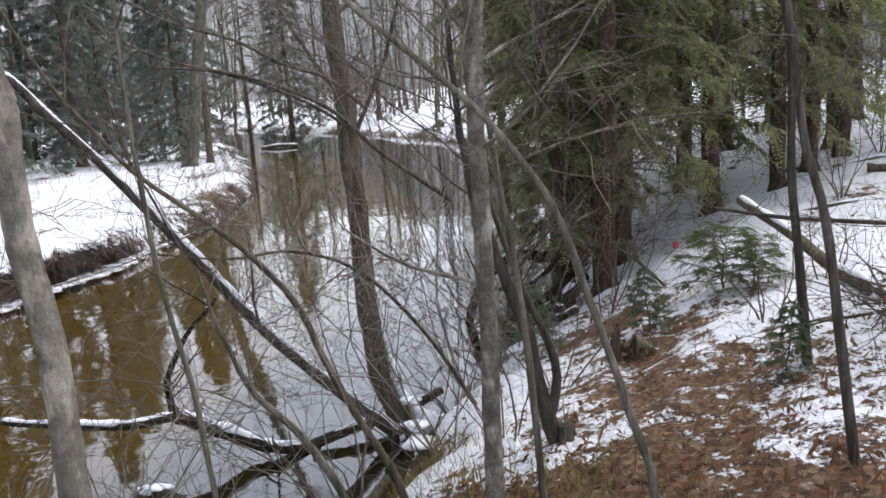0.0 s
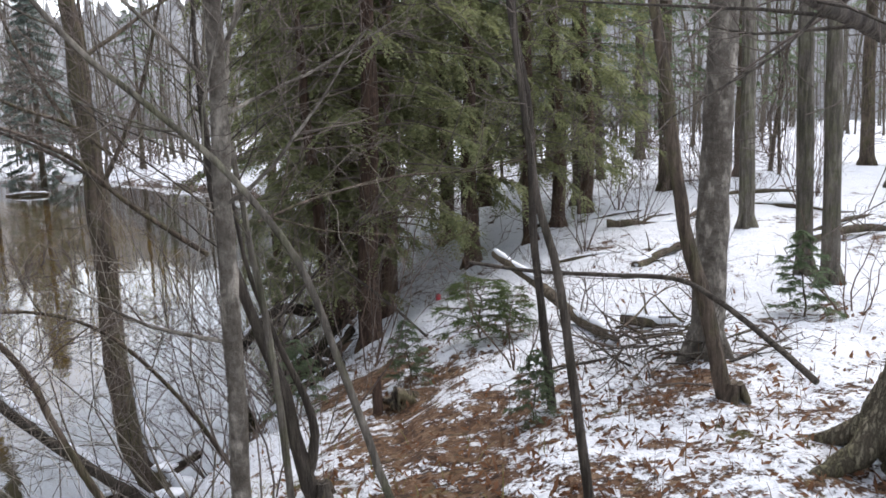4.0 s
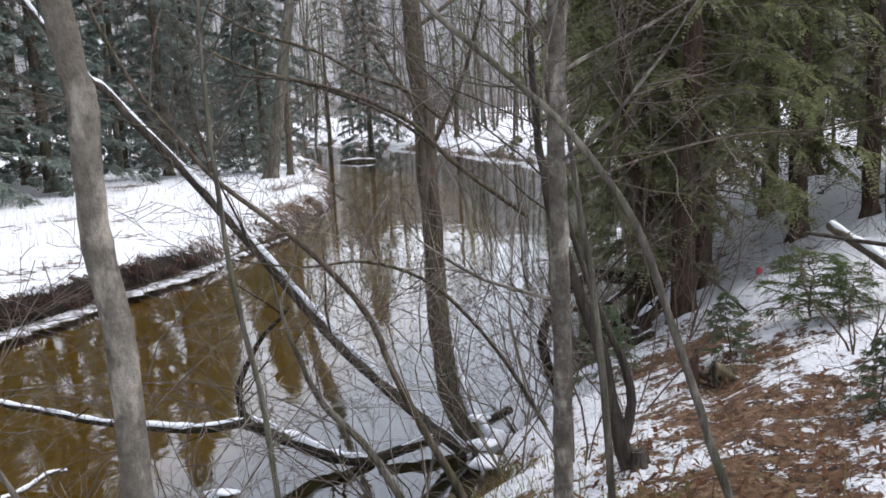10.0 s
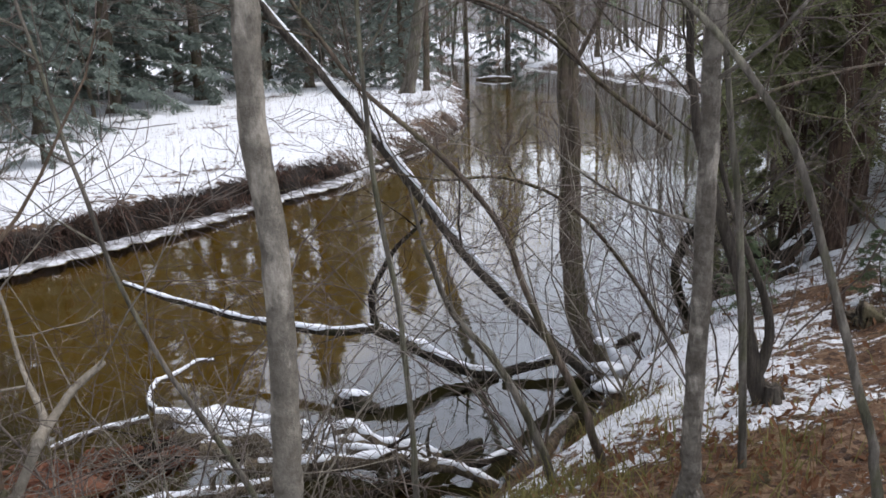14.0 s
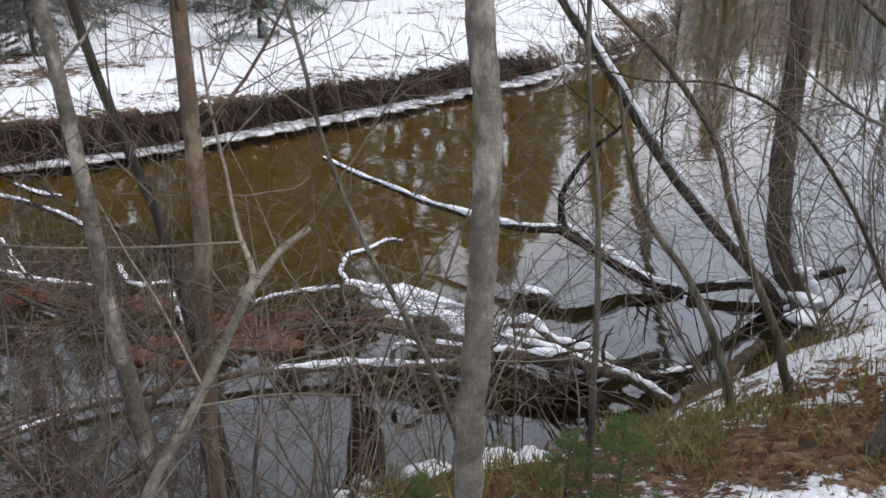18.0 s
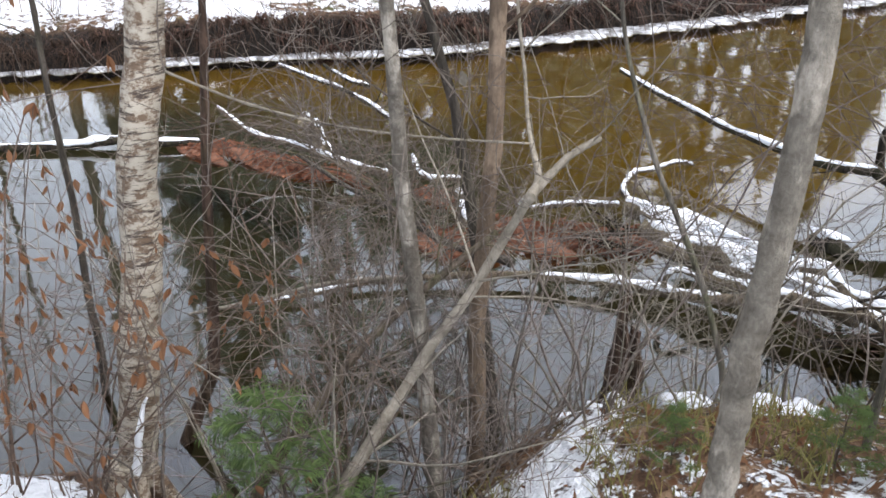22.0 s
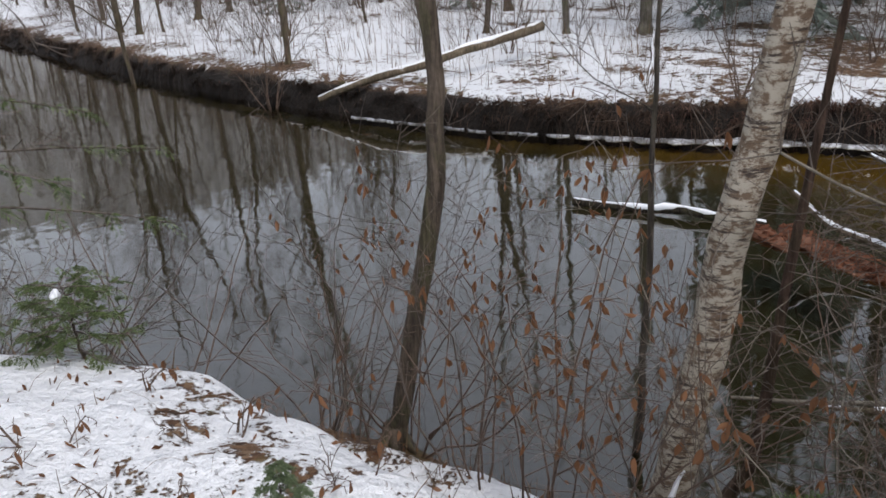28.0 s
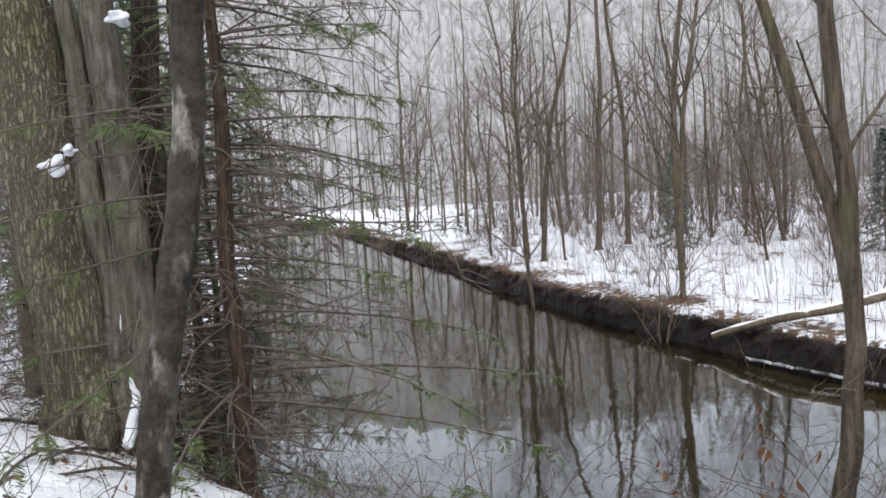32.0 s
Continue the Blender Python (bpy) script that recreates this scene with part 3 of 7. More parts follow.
wbuf = Buf().add([(-900, -900, 0), (900, -900, 0), (900, 900, 0), (-900, 900, 0)], [(0, 1, 2, 3)])
wmesh = wbuf.mesh("water", False)
wmesh.materials.append(WATER)
tagged(new("water", wmesh), "still brown river water reflecting sky and trees", "river", kind="structure")
STEMS = {
    'A': ([(0.34, 3.64, 3.63), (0.34, 3.63, 3.29), (0.34, 3.64, 2.93), (0.33, 3.64, 2.44), (0.33, 3.64, 1.93), (0.32, 3.64, 1.44)], 0.036, 0.051),
    'B': ([(-0.60, 7.41, 4.10), (-0.58, 7.41, 3.40), (-0.55, 7.41, 2.68), (-0.50, 7.42, 1.77), (-0.49, 7.42, 1.15), (-0.44, 7.42, 0.61), (-0.30, 7.43, 0.16), (-0.09, 7.44, -0.24)], 0.070, 0.120),
    'C': ([(-3.02, 6.52, 3.52), (-2.88, 6.61, 3.35), (-2.40, 6.82, 2.65), (-2.05, 6.96, 2.15), (-1.67, 7.08, 1.57), (-1.38, 7.16, 1.15), (-0.99, 7.24, 0.71), (-0.38, 7.33, 0.08)], 0.029, 0.074),
    'D': ([(-1.30, 4.21, 2.86), (-0.94, 4.31, 2.52), (-0.65, 4.37, 2.14), (-0.54, 4.39, 1.84), (-0.39, 4.41, 1.47), (-0.20, 4.43, 1.08)], 0.012, 0.033),
    'A2': ([(-0.10, 3.24, 3.51), (0.14, 3.24, 3.29), (0.34, 3.23, 3.09), (0.58, 3.21, 2.74), (0.71, 3.19, 2.34), (0.81, 3.17, 2.02), (0.91, 3.14, 1.67)], 0.011, 0.024),
    'A3': ([(0.38, 4.03, 3.29), (0.44, 4.03, 2.82), (0.49, 4.02, 2.40), (0.54, 4.02, 1.95), (0.58, 4.02, 1.27)], 0.013, 0.024),
    'FE': ([(0.43, 4.93, 2.36), (0.56, 4.92, 1.94), (0.66, 4.91, 1.66), (0.70, 4.91, 1.37), (0.76, 4.90, 1.08), (0.84, 4.89, 0.78)], 0.030, 0.055),
    'FE2': ([(0.64, 4.91, 1.94), (0.75, 4.90, 1.69), (0.81, 4.89, 1.44), (0.79, 4.90, 1.23), (0.74, 4.90, 1.12)], 0.017, 0.039),
    'TC': ([(-0.90, 2.03, 3.39), (-0.89, 2.04, 3.22), (-0.90, 2.04, 2.98), (-0.88, 2.05, 2.69), (-0.88, 2.05, 2.37), (-0.89, 2.04, 2.08)], 0.034, 0.053),
    'K': ([(-3.30, 1.55, 2.37), (-3.34, 1.47, 1.90), (-3.37, 1.39, 1.38), (-3.41, 1.30, 0.79), (-3.44, 1.20, 0.18)], 0.075, 0.114),
    'M1': ([(-2.47, 2.11, 2.40), (-2.46, 2.13, 1.97), (-2.44, 2.15, 1.47), (-2.41, 2.18, 0.89), (-2.37, 2.22, -0.05)], 0.028, 0.051),
    'M2': ([(-2.40, 2.61, 2.33), (-2.41, 2.60, 1.73), (-2.44, 2.58, 1.17), (-2.45, 2.57, 0.62), (-2.45, 2.57, 0.07)], 0.035, 0.055),
    'M3': ([(-2.83, 2.68, 2.20), (-2.77, 2.75, 1.81), (-2.71, 2.80, 1.35), (-2.65, 2.86, 0.59), (-2.61, 2.89, -0.02)], 0.023, 0.039),
    'L1': ([(-2.03, 2.85, 1.92), (-2.09, 2.68, 1.84), (-2.12, 2.53, 1.72), (-2.21, 2.31, 1.37), (-2.29, 2.09, 1.06), (-2.34, 1.88, 0.81), (-2.37, 1.67, 0.56), (-2.38, 1.48, 0.41)], 0.014, 0.041),
    'L1b': ([(-2.32, 2.75, 1.87), (-2.16, 2.62, 1.77), (-2.06, 2.45, 1.76)], 0.010, 0.025),
    'L1c': ([(-3.15, 1.53, 2.24), (-2.99, 1.78, 2.09), (-2.77, 2.06, 1.98), (-2.51, 2.33, 1.93), (-2.19, 2.59, 1.92)], 0.006, 0.005),
    'Rb': ([(-3.60, 1.96, 2.25), (-3.64, 1.89, 1.57), (-3.67, 1.83, 0.84), (-3.68, 1.79, 0.44), (-3.73, 1.69, 0.20), (-3.79, 1.55, -0.18)], 0.019, 0.052),
    'Y': ([(-4.48, 1.52, 1.81), (-4.48, 1.52, 1.31), (-4.49, 1.49, 0.68), (-4.49, 1.49, 0.28), (-4.52, 1.42, -0.44)], 0.016, 0.027),
    'U': ([(-2.07, 3.06, 2.22), (-1.95, 3.14, 1.79), (-1.83, 3.22, 1.49), (-1.69, 3.29, 1.14), (-1.58, 3.35, 0.77)], 0.010, 0.020),
    'V': ([(-0.94, 3.20, 2.43), (-0.90, 3.22, 2.14), (-0.87, 3.22, 1.80), (-0.86, 3.23, 1.46)], 0.011, 0.020),
    'X': ([(-0.95, 4.55, 1.56), (-0.73, 4.59, 1.28), (-0.58, 4.62, 0.99), (-0.46, 4.63, 0.70)], 0.020, 0.035),
    'Z': ([(-4.70, 0.04, 4.03), (-4.69, 0.157, 3.59), (-4.68, 0.24, 3.255), (-4.68, 0.32, 2.98), (-4.675, 0.385, 2.6)], 0.028, 0.037),
    'L2': ([(-2.22, 2.44, 1.56), (-2.42, 2.18, 1.29), (-2.58, 1.92, 1.00), (-2.69, 1.69, 0.69), (-2.76, 1.50, 0.43), (-2.78, 1.36, 0.18)], 0.014, 0.036),
    'O': ([(-4.67, 0.37, 3.07), (-4.67, 0.39, 2.49), (-4.67, 0.39, 2.03), (-4.68, 0.32, 1.55), (-4.69, 0.20, 1.03), (-4.70, 0.04, 0.40)], 0.045, 0.067),
    'Hm': ([(-2.53, -1.72, 3.87), (-2.51, -1.74, 3.61), (-2.48, -1.79, 3.17), (-2.44, -1.84, 2.82), (-2.39, -1.91, 2.32)], 0.052, 0.061),
    'Ma': ([(-4.67, -4.53, 4.65), (-4.73, -4.47, 3.73), (-4.81, -4.39, 2.77), (-4.88, -4.31, 1.58)], 0.214, 0.263),
    'Md': ([(-5.56, -4.18, 4.77), (-5.53, -4.22, 3.74), (-5.49, -4.28, 2.26)], 0.115, 0.140),
    'Mb': ([(-4.74, -4.17, 4.61), (-4.76, -4.14, 4.07), (-4.78, -4.12, 3.52), (-4.83, -4.06, 2.53)], 0.074, 0.122),
    'Mc': ([(-4.82, -4.00, 4.60), (-4.85, -3.95, 3.88), (-4.88, -3.92, 2.94), (-4.87, -3.93, 1.99)], 0.119, 0.135),
    'E': ([(3.74, 5.06, 3.99), (3.72, 5.08, 3.24), (3.70, 5.09, 2.46), (3.67, 5.11, 1.39)], 0.092, 0.121),
    'F': ([(2.90, 4.54, 3.85), (2.97, 4.49, 3.26), (3.05, 4.44, 2.58), (3.15, 4.38, 2.16), (3.24, 4.32, 1.67), (3.31, 4.26, 1.24)], 0.032, 0.057),
    'P1': ([(2.21, 5.09, 3.91), (2.30, 5.06, 3.28), (2.32, 5.05, 2.55), (2.37, 5.03, 1.95), (2.41, 5.01, 1.45)], 0.022, 0.035),
    'P2': ([(1.69, 3.68, 3.46), (1.76, 3.66, 2.94), (1.84, 3.62, 2.53), (1.90, 3.60, 2.06), (1.97, 3.56, 1.43)], 0.016, 0.029),
    'T1': ([(7.29, 9.66, 4.22), (7.31, 9.64, 1.08)], 0.088, 0.106),
    'T2': ([(5.93, 6.92, 4.00), (5.98, 6.88, 1.19)], 0.072, 0.086),
    'T3': ([(5.85, 6.46, 4.05), (5.89, 6.43, 1.33)], 0.069, 0.088),
    'Gl': ([(3.29, 8.46, 1.80), (3.40, 7.63, 1.63), (3.43, 6.81, 1.47), (3.37, 6.01, 1.47)], 0.049, 0.061),
    'E1': ([(-5.40, 7.90, 0.55), (-4.51, 7.63, 0.45), (-3.56, 7.34, 0.40), (-2.71, 7.10, 0.42), (-2.29, 7.17, 0.45)], 0.026, 0.043),
    'E2': ([(-2.30, 7.20, 0.45), (-1.97, 7.14, 0.30), (-1.56, 7.14, 0.12), (-1.17, 7.22, 0.00)], 0.069, 0.053),
    'E3': ([(-2.21, 6.89, 0.61), (-2.21, 6.89, 0.89), (-2.06, 6.94, 1.17), (-1.76, 7.02, 1.53)], 0.036, 0.015),
    'Wl': ([(-16.89, -0.57, 0.12), (-16.57, 0.50, 0.40), (-16.81, 1.53, 0.62), (-17.53, 2.64, 0.70), (-19.61, 4.40, 0.75)], 0.057, 0.147),
    'LL': ([(-9.30, 2.40, 0.05), (-8.86, 2.98, 0.05), (-8.43, 3.49, 0.05), (-7.97, 4.05, 0.03)], 0.053, 0.050),
    'J7': ([(-4.18, 5.00, 0.20), (-3.85, 5.18, 0.30), (-3.60, 5.39, 0.30)], 0.024, 0.023),
    'S1': ([(-7.29, 3.94, 0.60), (-7.08, 4.16, 0.35), (-6.67, 4.41, 0.25), (-6.11, 4.53, 0.20), (-5.70, 4.73, 0.15)], 0.023, 0.042),
    'S2': ([(-6.49, 4.41, 0.55), (-6.52, 4.51, 0.35), (-6.45, 4.58, 0.15)], 0.065, 0.067),
    'S3': ([(-7.83, 5.04, 0.70), (-7.10, 5.17, 0.60), (-6.45, 5.09, 0.60), (-6.02, 5.09, 0.50)], 0.019, 0.027),
    'S3b': ([(-7.32, 5.27, 0.75), (-6.84, 5.23, 0.70), (-6.78, 5.43, 0.60)], 0.018, 0.024),
    'S4': ([(-5.56, 4.93, 0.30), (-5.34, 4.83, 0.20), (-5.00, 5.03, 0.20)], 0.031, 0.025),
    'S5': ([(-4.92, 4.88, 0.15), (-4.72, 4.74, 0.10), (-4.58, 4.65, 0.05)], 0.045, 0.043),
    'N': ([(-2.18, 3.34, 0.81), (-2.16, 3.36, 0.54), (-2.13, 3.38, 0.13)], 0.076, 0.102),
    'Br': ([(-4.63, 2.13, 0.22), (-4.34, 2.42, 0.32), (-3.95, 2.79, 0.46), (-3.51, 3.12, 0.56)], 0.010, 0.018),
    'Ba': ([(-1.71, 5.21, 3.62), (-1.44, 5.47, 3.46), (-1.08, 5.73, 3.35), (-0.77, 5.96, 3.22), (-0.51, 6.16, 3.05), (-0.19, 6.35, 2.70), (0.29, 6.53, 2.30)], 0.007, 0.020),
    'Bb': ([(-1.79, 5.71, 3.89), (-1.56, 5.99, 3.74), (-1.21, 6.28, 3.61), (-0.92, 6.54, 3.43), (-0.60, 6.79, 3.29), (-0.37, 7.01, 3.06)], 0.008, 0.016),
    'Bc': ([(-1.52, 5.33, 3.43), (-1.17, 5.68, 3.37), (-0.69, 6.01, 3.14), (-0.33, 6.30, 2.84), (0.07, 6.56, 2.47)], 0.007, 0.015),
    'Bd': ([(-1.48, 4.78, 2.37), (-1.12, 4.99, 2.27), (-0.75, 5.17, 2.25), (-0.35, 5.32, 2.04), (0.05, 5.44, 1.53), (0.33, 5.54, 1.00)], 0.005, 0.016),
    'Be': ([(1.82, 4.74, 2.95), (1.32, 4.62, 2.95), (0.83, 4.45, 2.87), (0.51, 4.22, 2.79)], 0.005, 0.008),
    'Po': ([(2.14, 5.86, 2.20), (2.49, 5.41, 2.18), (2.81, 4.93, 2.21), (3.00, 4.48, 2.25), (3.02, 4.10, 2.21), (3.07, 3.70, 2.07), (3.08, 3.30, 1.93)], 0.013, 0.018),
    'Bf': ([(1.80, 2.02, 3.60), (2.01, 2.11, 3.57), (2.21, 2.20, 3.54), (2.42, 2.28, 3.50)], 0.014, 0.036),
}


# ---- growing things ----
def unit(v):
    v = np.asarray(v, float)
    return v / (np.linalg.norm(v) + 1e-9)


def turned(d, angle, spin):
    """A direction leaning by angle (degrees) away from d, at spin round it."""
    d = unit(d)
    ref = np.array([0, 0, 1.0]) if abs(d[2]) < 0.9 else np.array([1.0, 0, 0])
    u = unit(np.cross(d, ref))
    w = np.cross(d, u)
    a, s = radians(angle), radians(spin)
    return unit(d * math.cos(a) + (u * math.cos(s) + w * math.sin(s)) * math.sin(a))


def shoot(p, d, length, bend=0.25, rise=0.1, n=6):
    """A slightly crooked line from p along d."""
    d = unit(d)
    pts = [np.asarray(p, float)]
    for _ in range(n):
        d = unit(d + rng.standard_normal(3) * bend / n ** 0.5 * 0.6 + np.array([0, 0, rise / n]))
        pts.append(pts[-1] + d * length / n)
    return np.array(pts)


def ramify(thick, fine, p, d, length, r, level, rise=0.15, kids=6, angle=(35, 65), snow=None, least=0.0016, bend=0.35):
    """A branch with its side branches: thick wood into one mesh, twigs into another."""
    line = shoot(p, d, length, bend, rise, 6 if level > 1 else 4 if level else 3)
    tube(thick if level > 1 else fine, line, (r, max(r * 0.35, least)), {3: 6, 2: 5, 1: 3}.get(level, 3), 0.0, level > 1)
    if snow is not None and level > 1 and abs(unit(d)[2]) < 0.75 and rng.random() < 0.5:
        snow_on(snow, line, (r, r * 0.35), 0.012, 0.45)
    if level <= 0:
        return
    for i in range(kids):
        u = rng.uniform(0.2, 1.0) if i else 0.97
        k = min(int(u * (len(line) - 1)), len(line) - 2)
        q = line[k] + (line[k + 1] - line[k]) * (u * (len(line) - 1) - k)
        dd = turned(line[k + 1] - line[k], rng.uniform(*angle), rng.uniform(0, 360))
        ramify(thick, fine, q, dd, length * rng.uniform(0.35, 0.62) * (1.1 - 0.4 * u), max(r * (1 - 0.6 * u) * 0.55, least * 1.2), level - 1, rise, max(2, kids - 1), angle, snow, least, bend)


def grounded(pts, r_end):
    """Lets a stem run on downwards into the soil."""
    p = [np.array(q, float) for q in pts]
    d = unit(p[-1] - p[-2])
    d = unit(d * [0.6, 0.6, 1]) if d[2] < -0.2 else unit(d + np.array([0, 0, -1.0]))
    for _ in range(60):
        if p[-1][2] < ground_z(p[-1][0], p[-1][1]) - 0.06:
            break
        p.append(p[-1] + d * 0.12)
    return p


def crowned(pts, up):
    """Lets a stem run on upwards, straightening."""
    p = [np.array(q, float) for q in pts]
    d = unit(p[0] - p[1])
    out = []
    q, step = p[0], up / 5
    for _ in range(5):
        d = unit(d * 0.85 + np.array([0, 0, 0.25]) + rng.standard_normal(3) * 0.04)
        q = q + d * step
        out.append(q)
    return out[::-1] + p


def flare(buf, at, r, spread=2.0, n=6, drop=0.25):
    """Root flare at a trunk's foot."""
    for k in range(n):
        a = k * math.tau / n + rng.uniform(-0.3, 0.3)
        e = np.array([math.cos(a), math.sin(a), 0])
        top = np.asarray(at, float) + e * r * 0.55 + [0, 0, r * 2.2]
        mid = np.asarray(at, float) + e * r * 1.1 + [0, 0, r * 0.6]
        low = np.asarray(at, float) + e * r * spread + [0, 0, -drop * r - 0.03]
        tube(buf, smooth_line([top, mid, low], 4), (r * 0.45, r * 0.5, r * 0.22), 6, 0.05)


def hero(key, name, label, bark_mat, up=4.0, limbs=8, limb_len=(0.8, 1.6), twig=TWIG, low=0.45, root=True, snow_side=False, sides=10, level=2, rise=0.25, kids=6, category="tree", down=True, limb_from=0.0):
    pts, r0, r1 = STEMS[key]
    line = crowned(pts, up) if up else [np.array(q) for q in pts]
    line = grounded(line, r1) if down else line
    base = np.array(line[-1])
    if down:
        base[2] = ground_z(base[0], base[1])
    ob = thing(name, base, label, category)
    loc = smooth_line(np.array(line) - base, 5)
    rr0 = max(r0 * (0.35 if up else 1.0), 0.006)
    radii = (rr0, r0, (r0 + r1) / 2, r1, r1 * 1.12) if up else (r0, (r0 + r1) / 2, r1)
    if up:
        n_up = 5 * 5
        u = np.arange(len(loc)) / (len(loc) - 1)
        cut = n_up / (len(loc) - 1)
        rad = np.where(u < cut, rr0 + (r0 - rr0) * u / cut, r0 + (r1 - r0) * (u - cut) / (1 - cut + 1e-6))
    else:
        rad = np.interp(np.linspace(0, 1, len(loc)), np.linspace(0, 1, 3), radii)
    loc = wiggle(loc, r1 * 0.12)
    b = tube(Buf(), loc, rad, sides, 0.05)
    if root and r1 > 0.03:
        flare(b, (loc[-1][0], loc[-1][1], 0), r1, 1.9)
    part("trunk", b, bark_mat, ob)
    for i in range(limbs):
        fine = Buf()
        u = rng.uniform(limb_from, low)
        k = min(int(u * (len(loc) - 1)), len(loc) - 2)
        thick = Buf()
        d = turned(loc[k] - loc[k + 1], rng.uniform(40, 75), rng.uniform(0, 360))
        ramify(thick, fine, loc[k], d, rng.uniform(*limb_len), max(rad[k] * 0.27, 0.0045), level, rise, kids)
        limb = part("limb", thick, bark_mat, ob)
        if fine.n:
            part("twig_spray", fine, twig, limb, kind="stuff")
    if snow_side:
        s = []
        snow_on(s, loc, rad, 0.03, 0.12)
        for ridge in s:
            part("snow", ridge, SNOW, ob, "thin ridge of snow")
    return ob


def leaflets(buf, p, d, side, length, n=9, size=0.055, width=0.3, droop=0.25, spread=0.85):
    """Flat sprays: p, d, side are arrays of twig starts, directions and side directions."""
    m = len(p)
    u = (np.arange(n) + 0.6) / n
    base = p[:, None] + d[:, None] * (u[None] * length[:, None])[..., None] + np.array([0, 0, -1.0]) * (droop * (u ** 2)[None] * length[:, None])[..., None]
    up = np.cross(d, side)
    out = []
    for sgn in (-1, 1):
        ld = d[:, None] * 0.62 + side[:, None] * sgn * spread + rng.normal(0, 0.16, (m, n, 3))
        ld /= np.linalg.norm(ld, axis=-1, keepdims=True)
        ln = size * (1.15 - 0.65 * u)[None, :, None] * rng.uniform(0.7, 1.3, (m, n, 1))
        wd = np.cross(ld, up[:, None] + rng.normal(0, 0.3, (m, n, 3)))
        wd = wd / (np.linalg.norm(wd, axis=-1, keepdims=True) + 1e-9) * ln * width
        tip = base + ld * ln + np.array([0, 0, -0.2]) * ln
        out.append(np.stack([base, base + ld * ln * 0.5 + wd, tip, base + ld * ln * 0.5 - wd], 2))
    v = np.concatenate([o.reshape(-1, 3) for o in out])
    buf.add(v, np.arange(len(v)).reshape(-1, 4))


def conifer(h, z0, reach, n_branch, twigs, droop, lift, shape, n_leaf, size, width=0.3, top_r=0.012, base_r=0.12, twig_len=(0.25, 0.5), dead=0, snowy=0.0, dead_top=0.0):
    """Trunk, branch and foliage meshes of an evergreen that stands at the origin."""
    trunk, wood, crown = Buf(), Buf(), Buf()
    line = wiggle(smooth_line([(0, 0, -0.15), (0.03, 0.02, h * 0.4), (-0.02, 0.03, h)], 12), 0.03)
    tube(trunk, line, (base_r * 1.15, base_r, base_r * 0.6, top_r), 9, 0.05)
    flare(trunk, (0, 0, 0), base_r, 1.8)
    P, D, S, L = [], [], [], []
    for i in range(n_branch):
        u = (i + rng.random()) / n_branch
        z = z0 + (h - z0) * u ** 0.9
        ln = reach * (shape(u)) * rng.uniform(0.7, 1.12)
        az = i * 137.5 + rng.uniform(-20, 20)
        d = np.array([math.cos(radians(az)), math.sin(radians(az)), lift])
        start = line[np.argmin(abs(line[:, 2] - z))] * [1, 1, 0] + [0, 0, z]
        n = 7
        b = shoot(start, d, ln, 0.16, -droop, n)
        tube(wood, b, (0.005 + 0.005 * ln, 0.0025), 4, 0, False)
        for k in range(twigs):
            q = rng.uniform(0.22, 1.0) ** 0.8
            j = min(int(q * n), n - 1)
            at = b[j] + (b[j + 1] - b[j]) * (q * n - j)
            axis = unit(b[j + 1] - b[j])
            side = unit(np.cross(axis, [0, 0, 1]))
            td = unit(axis * rng.uniform(0.3, 0.9) + side * rng.choice((-1, 1)) * rng.uniform(0.4, 1.0) + [0, 0, rng.uniform(-0.45, 0.15)])
            P.append(at), D.append(td), S.append(unit(np.cross(td, [rng.normal(0, 0.35), rng.normal(0, 0.35), 1.0])))
            L.append(rng.uniform(*twig_len) * (1.1 - 0.4 * q))
    for i in range(dead):
        z = rng.uniform(z0 * 0.25, max(z0 * 1.1, dead_top))
        az = rng.uniform(0, math.tau)
        ramify(wood, wood, (0, 0, z), (math.cos(az), math.sin(az), rng.uniform(-0.2, 0.2)), rng.uniform(0.6, 1.7), 0.009, 2, -0.15, 5, least=0.003)
    P, D, S, L = (np.array(a) for a in (P, D, S, L))
    leaflets(crown, P, D, S, L, n_leaf, size, width, droop)
    flecks = Buf()
    k = rng.random(len(P)) < snowy
    if k.any():
        leaflets(flecks, P[k] + [0, 0, size * 0.25], D[k], S[k], L[k] * 0.8, 3, size * 0.8, 0.5, droop, 0.3)
    return trunk.mesh("trunk"), wood.mesh("branches"), crown.mesh("foliage", False), flecks.mesh("snow", False) if k.any() else None


def evergreen(name, meshes, mats, label, category, at=(0, 0, 0), turn=0.0, scale=1.0, group="", lean=(0, 0)):
    ob = thing(name, (at[0], at[1], at[2]), label, category, group)
    ob.rotation_euler = (radians(lean[0]), radians(lean[1]), radians(turn))
    ob.scale = (scale, scale, scale)
    part("trunk", meshes[0], mats[0], ob)
    part("branch_mass", meshes[1], TWIG, ob, kind="stuff")
    part("foliage", meshes[2], mats[1], ob, kind="stuff")
    if meshes[3]:
        part("snow", meshes[3], SNOW, ob, "flecks of snow on the boughs", kind="stuff")
    return ob


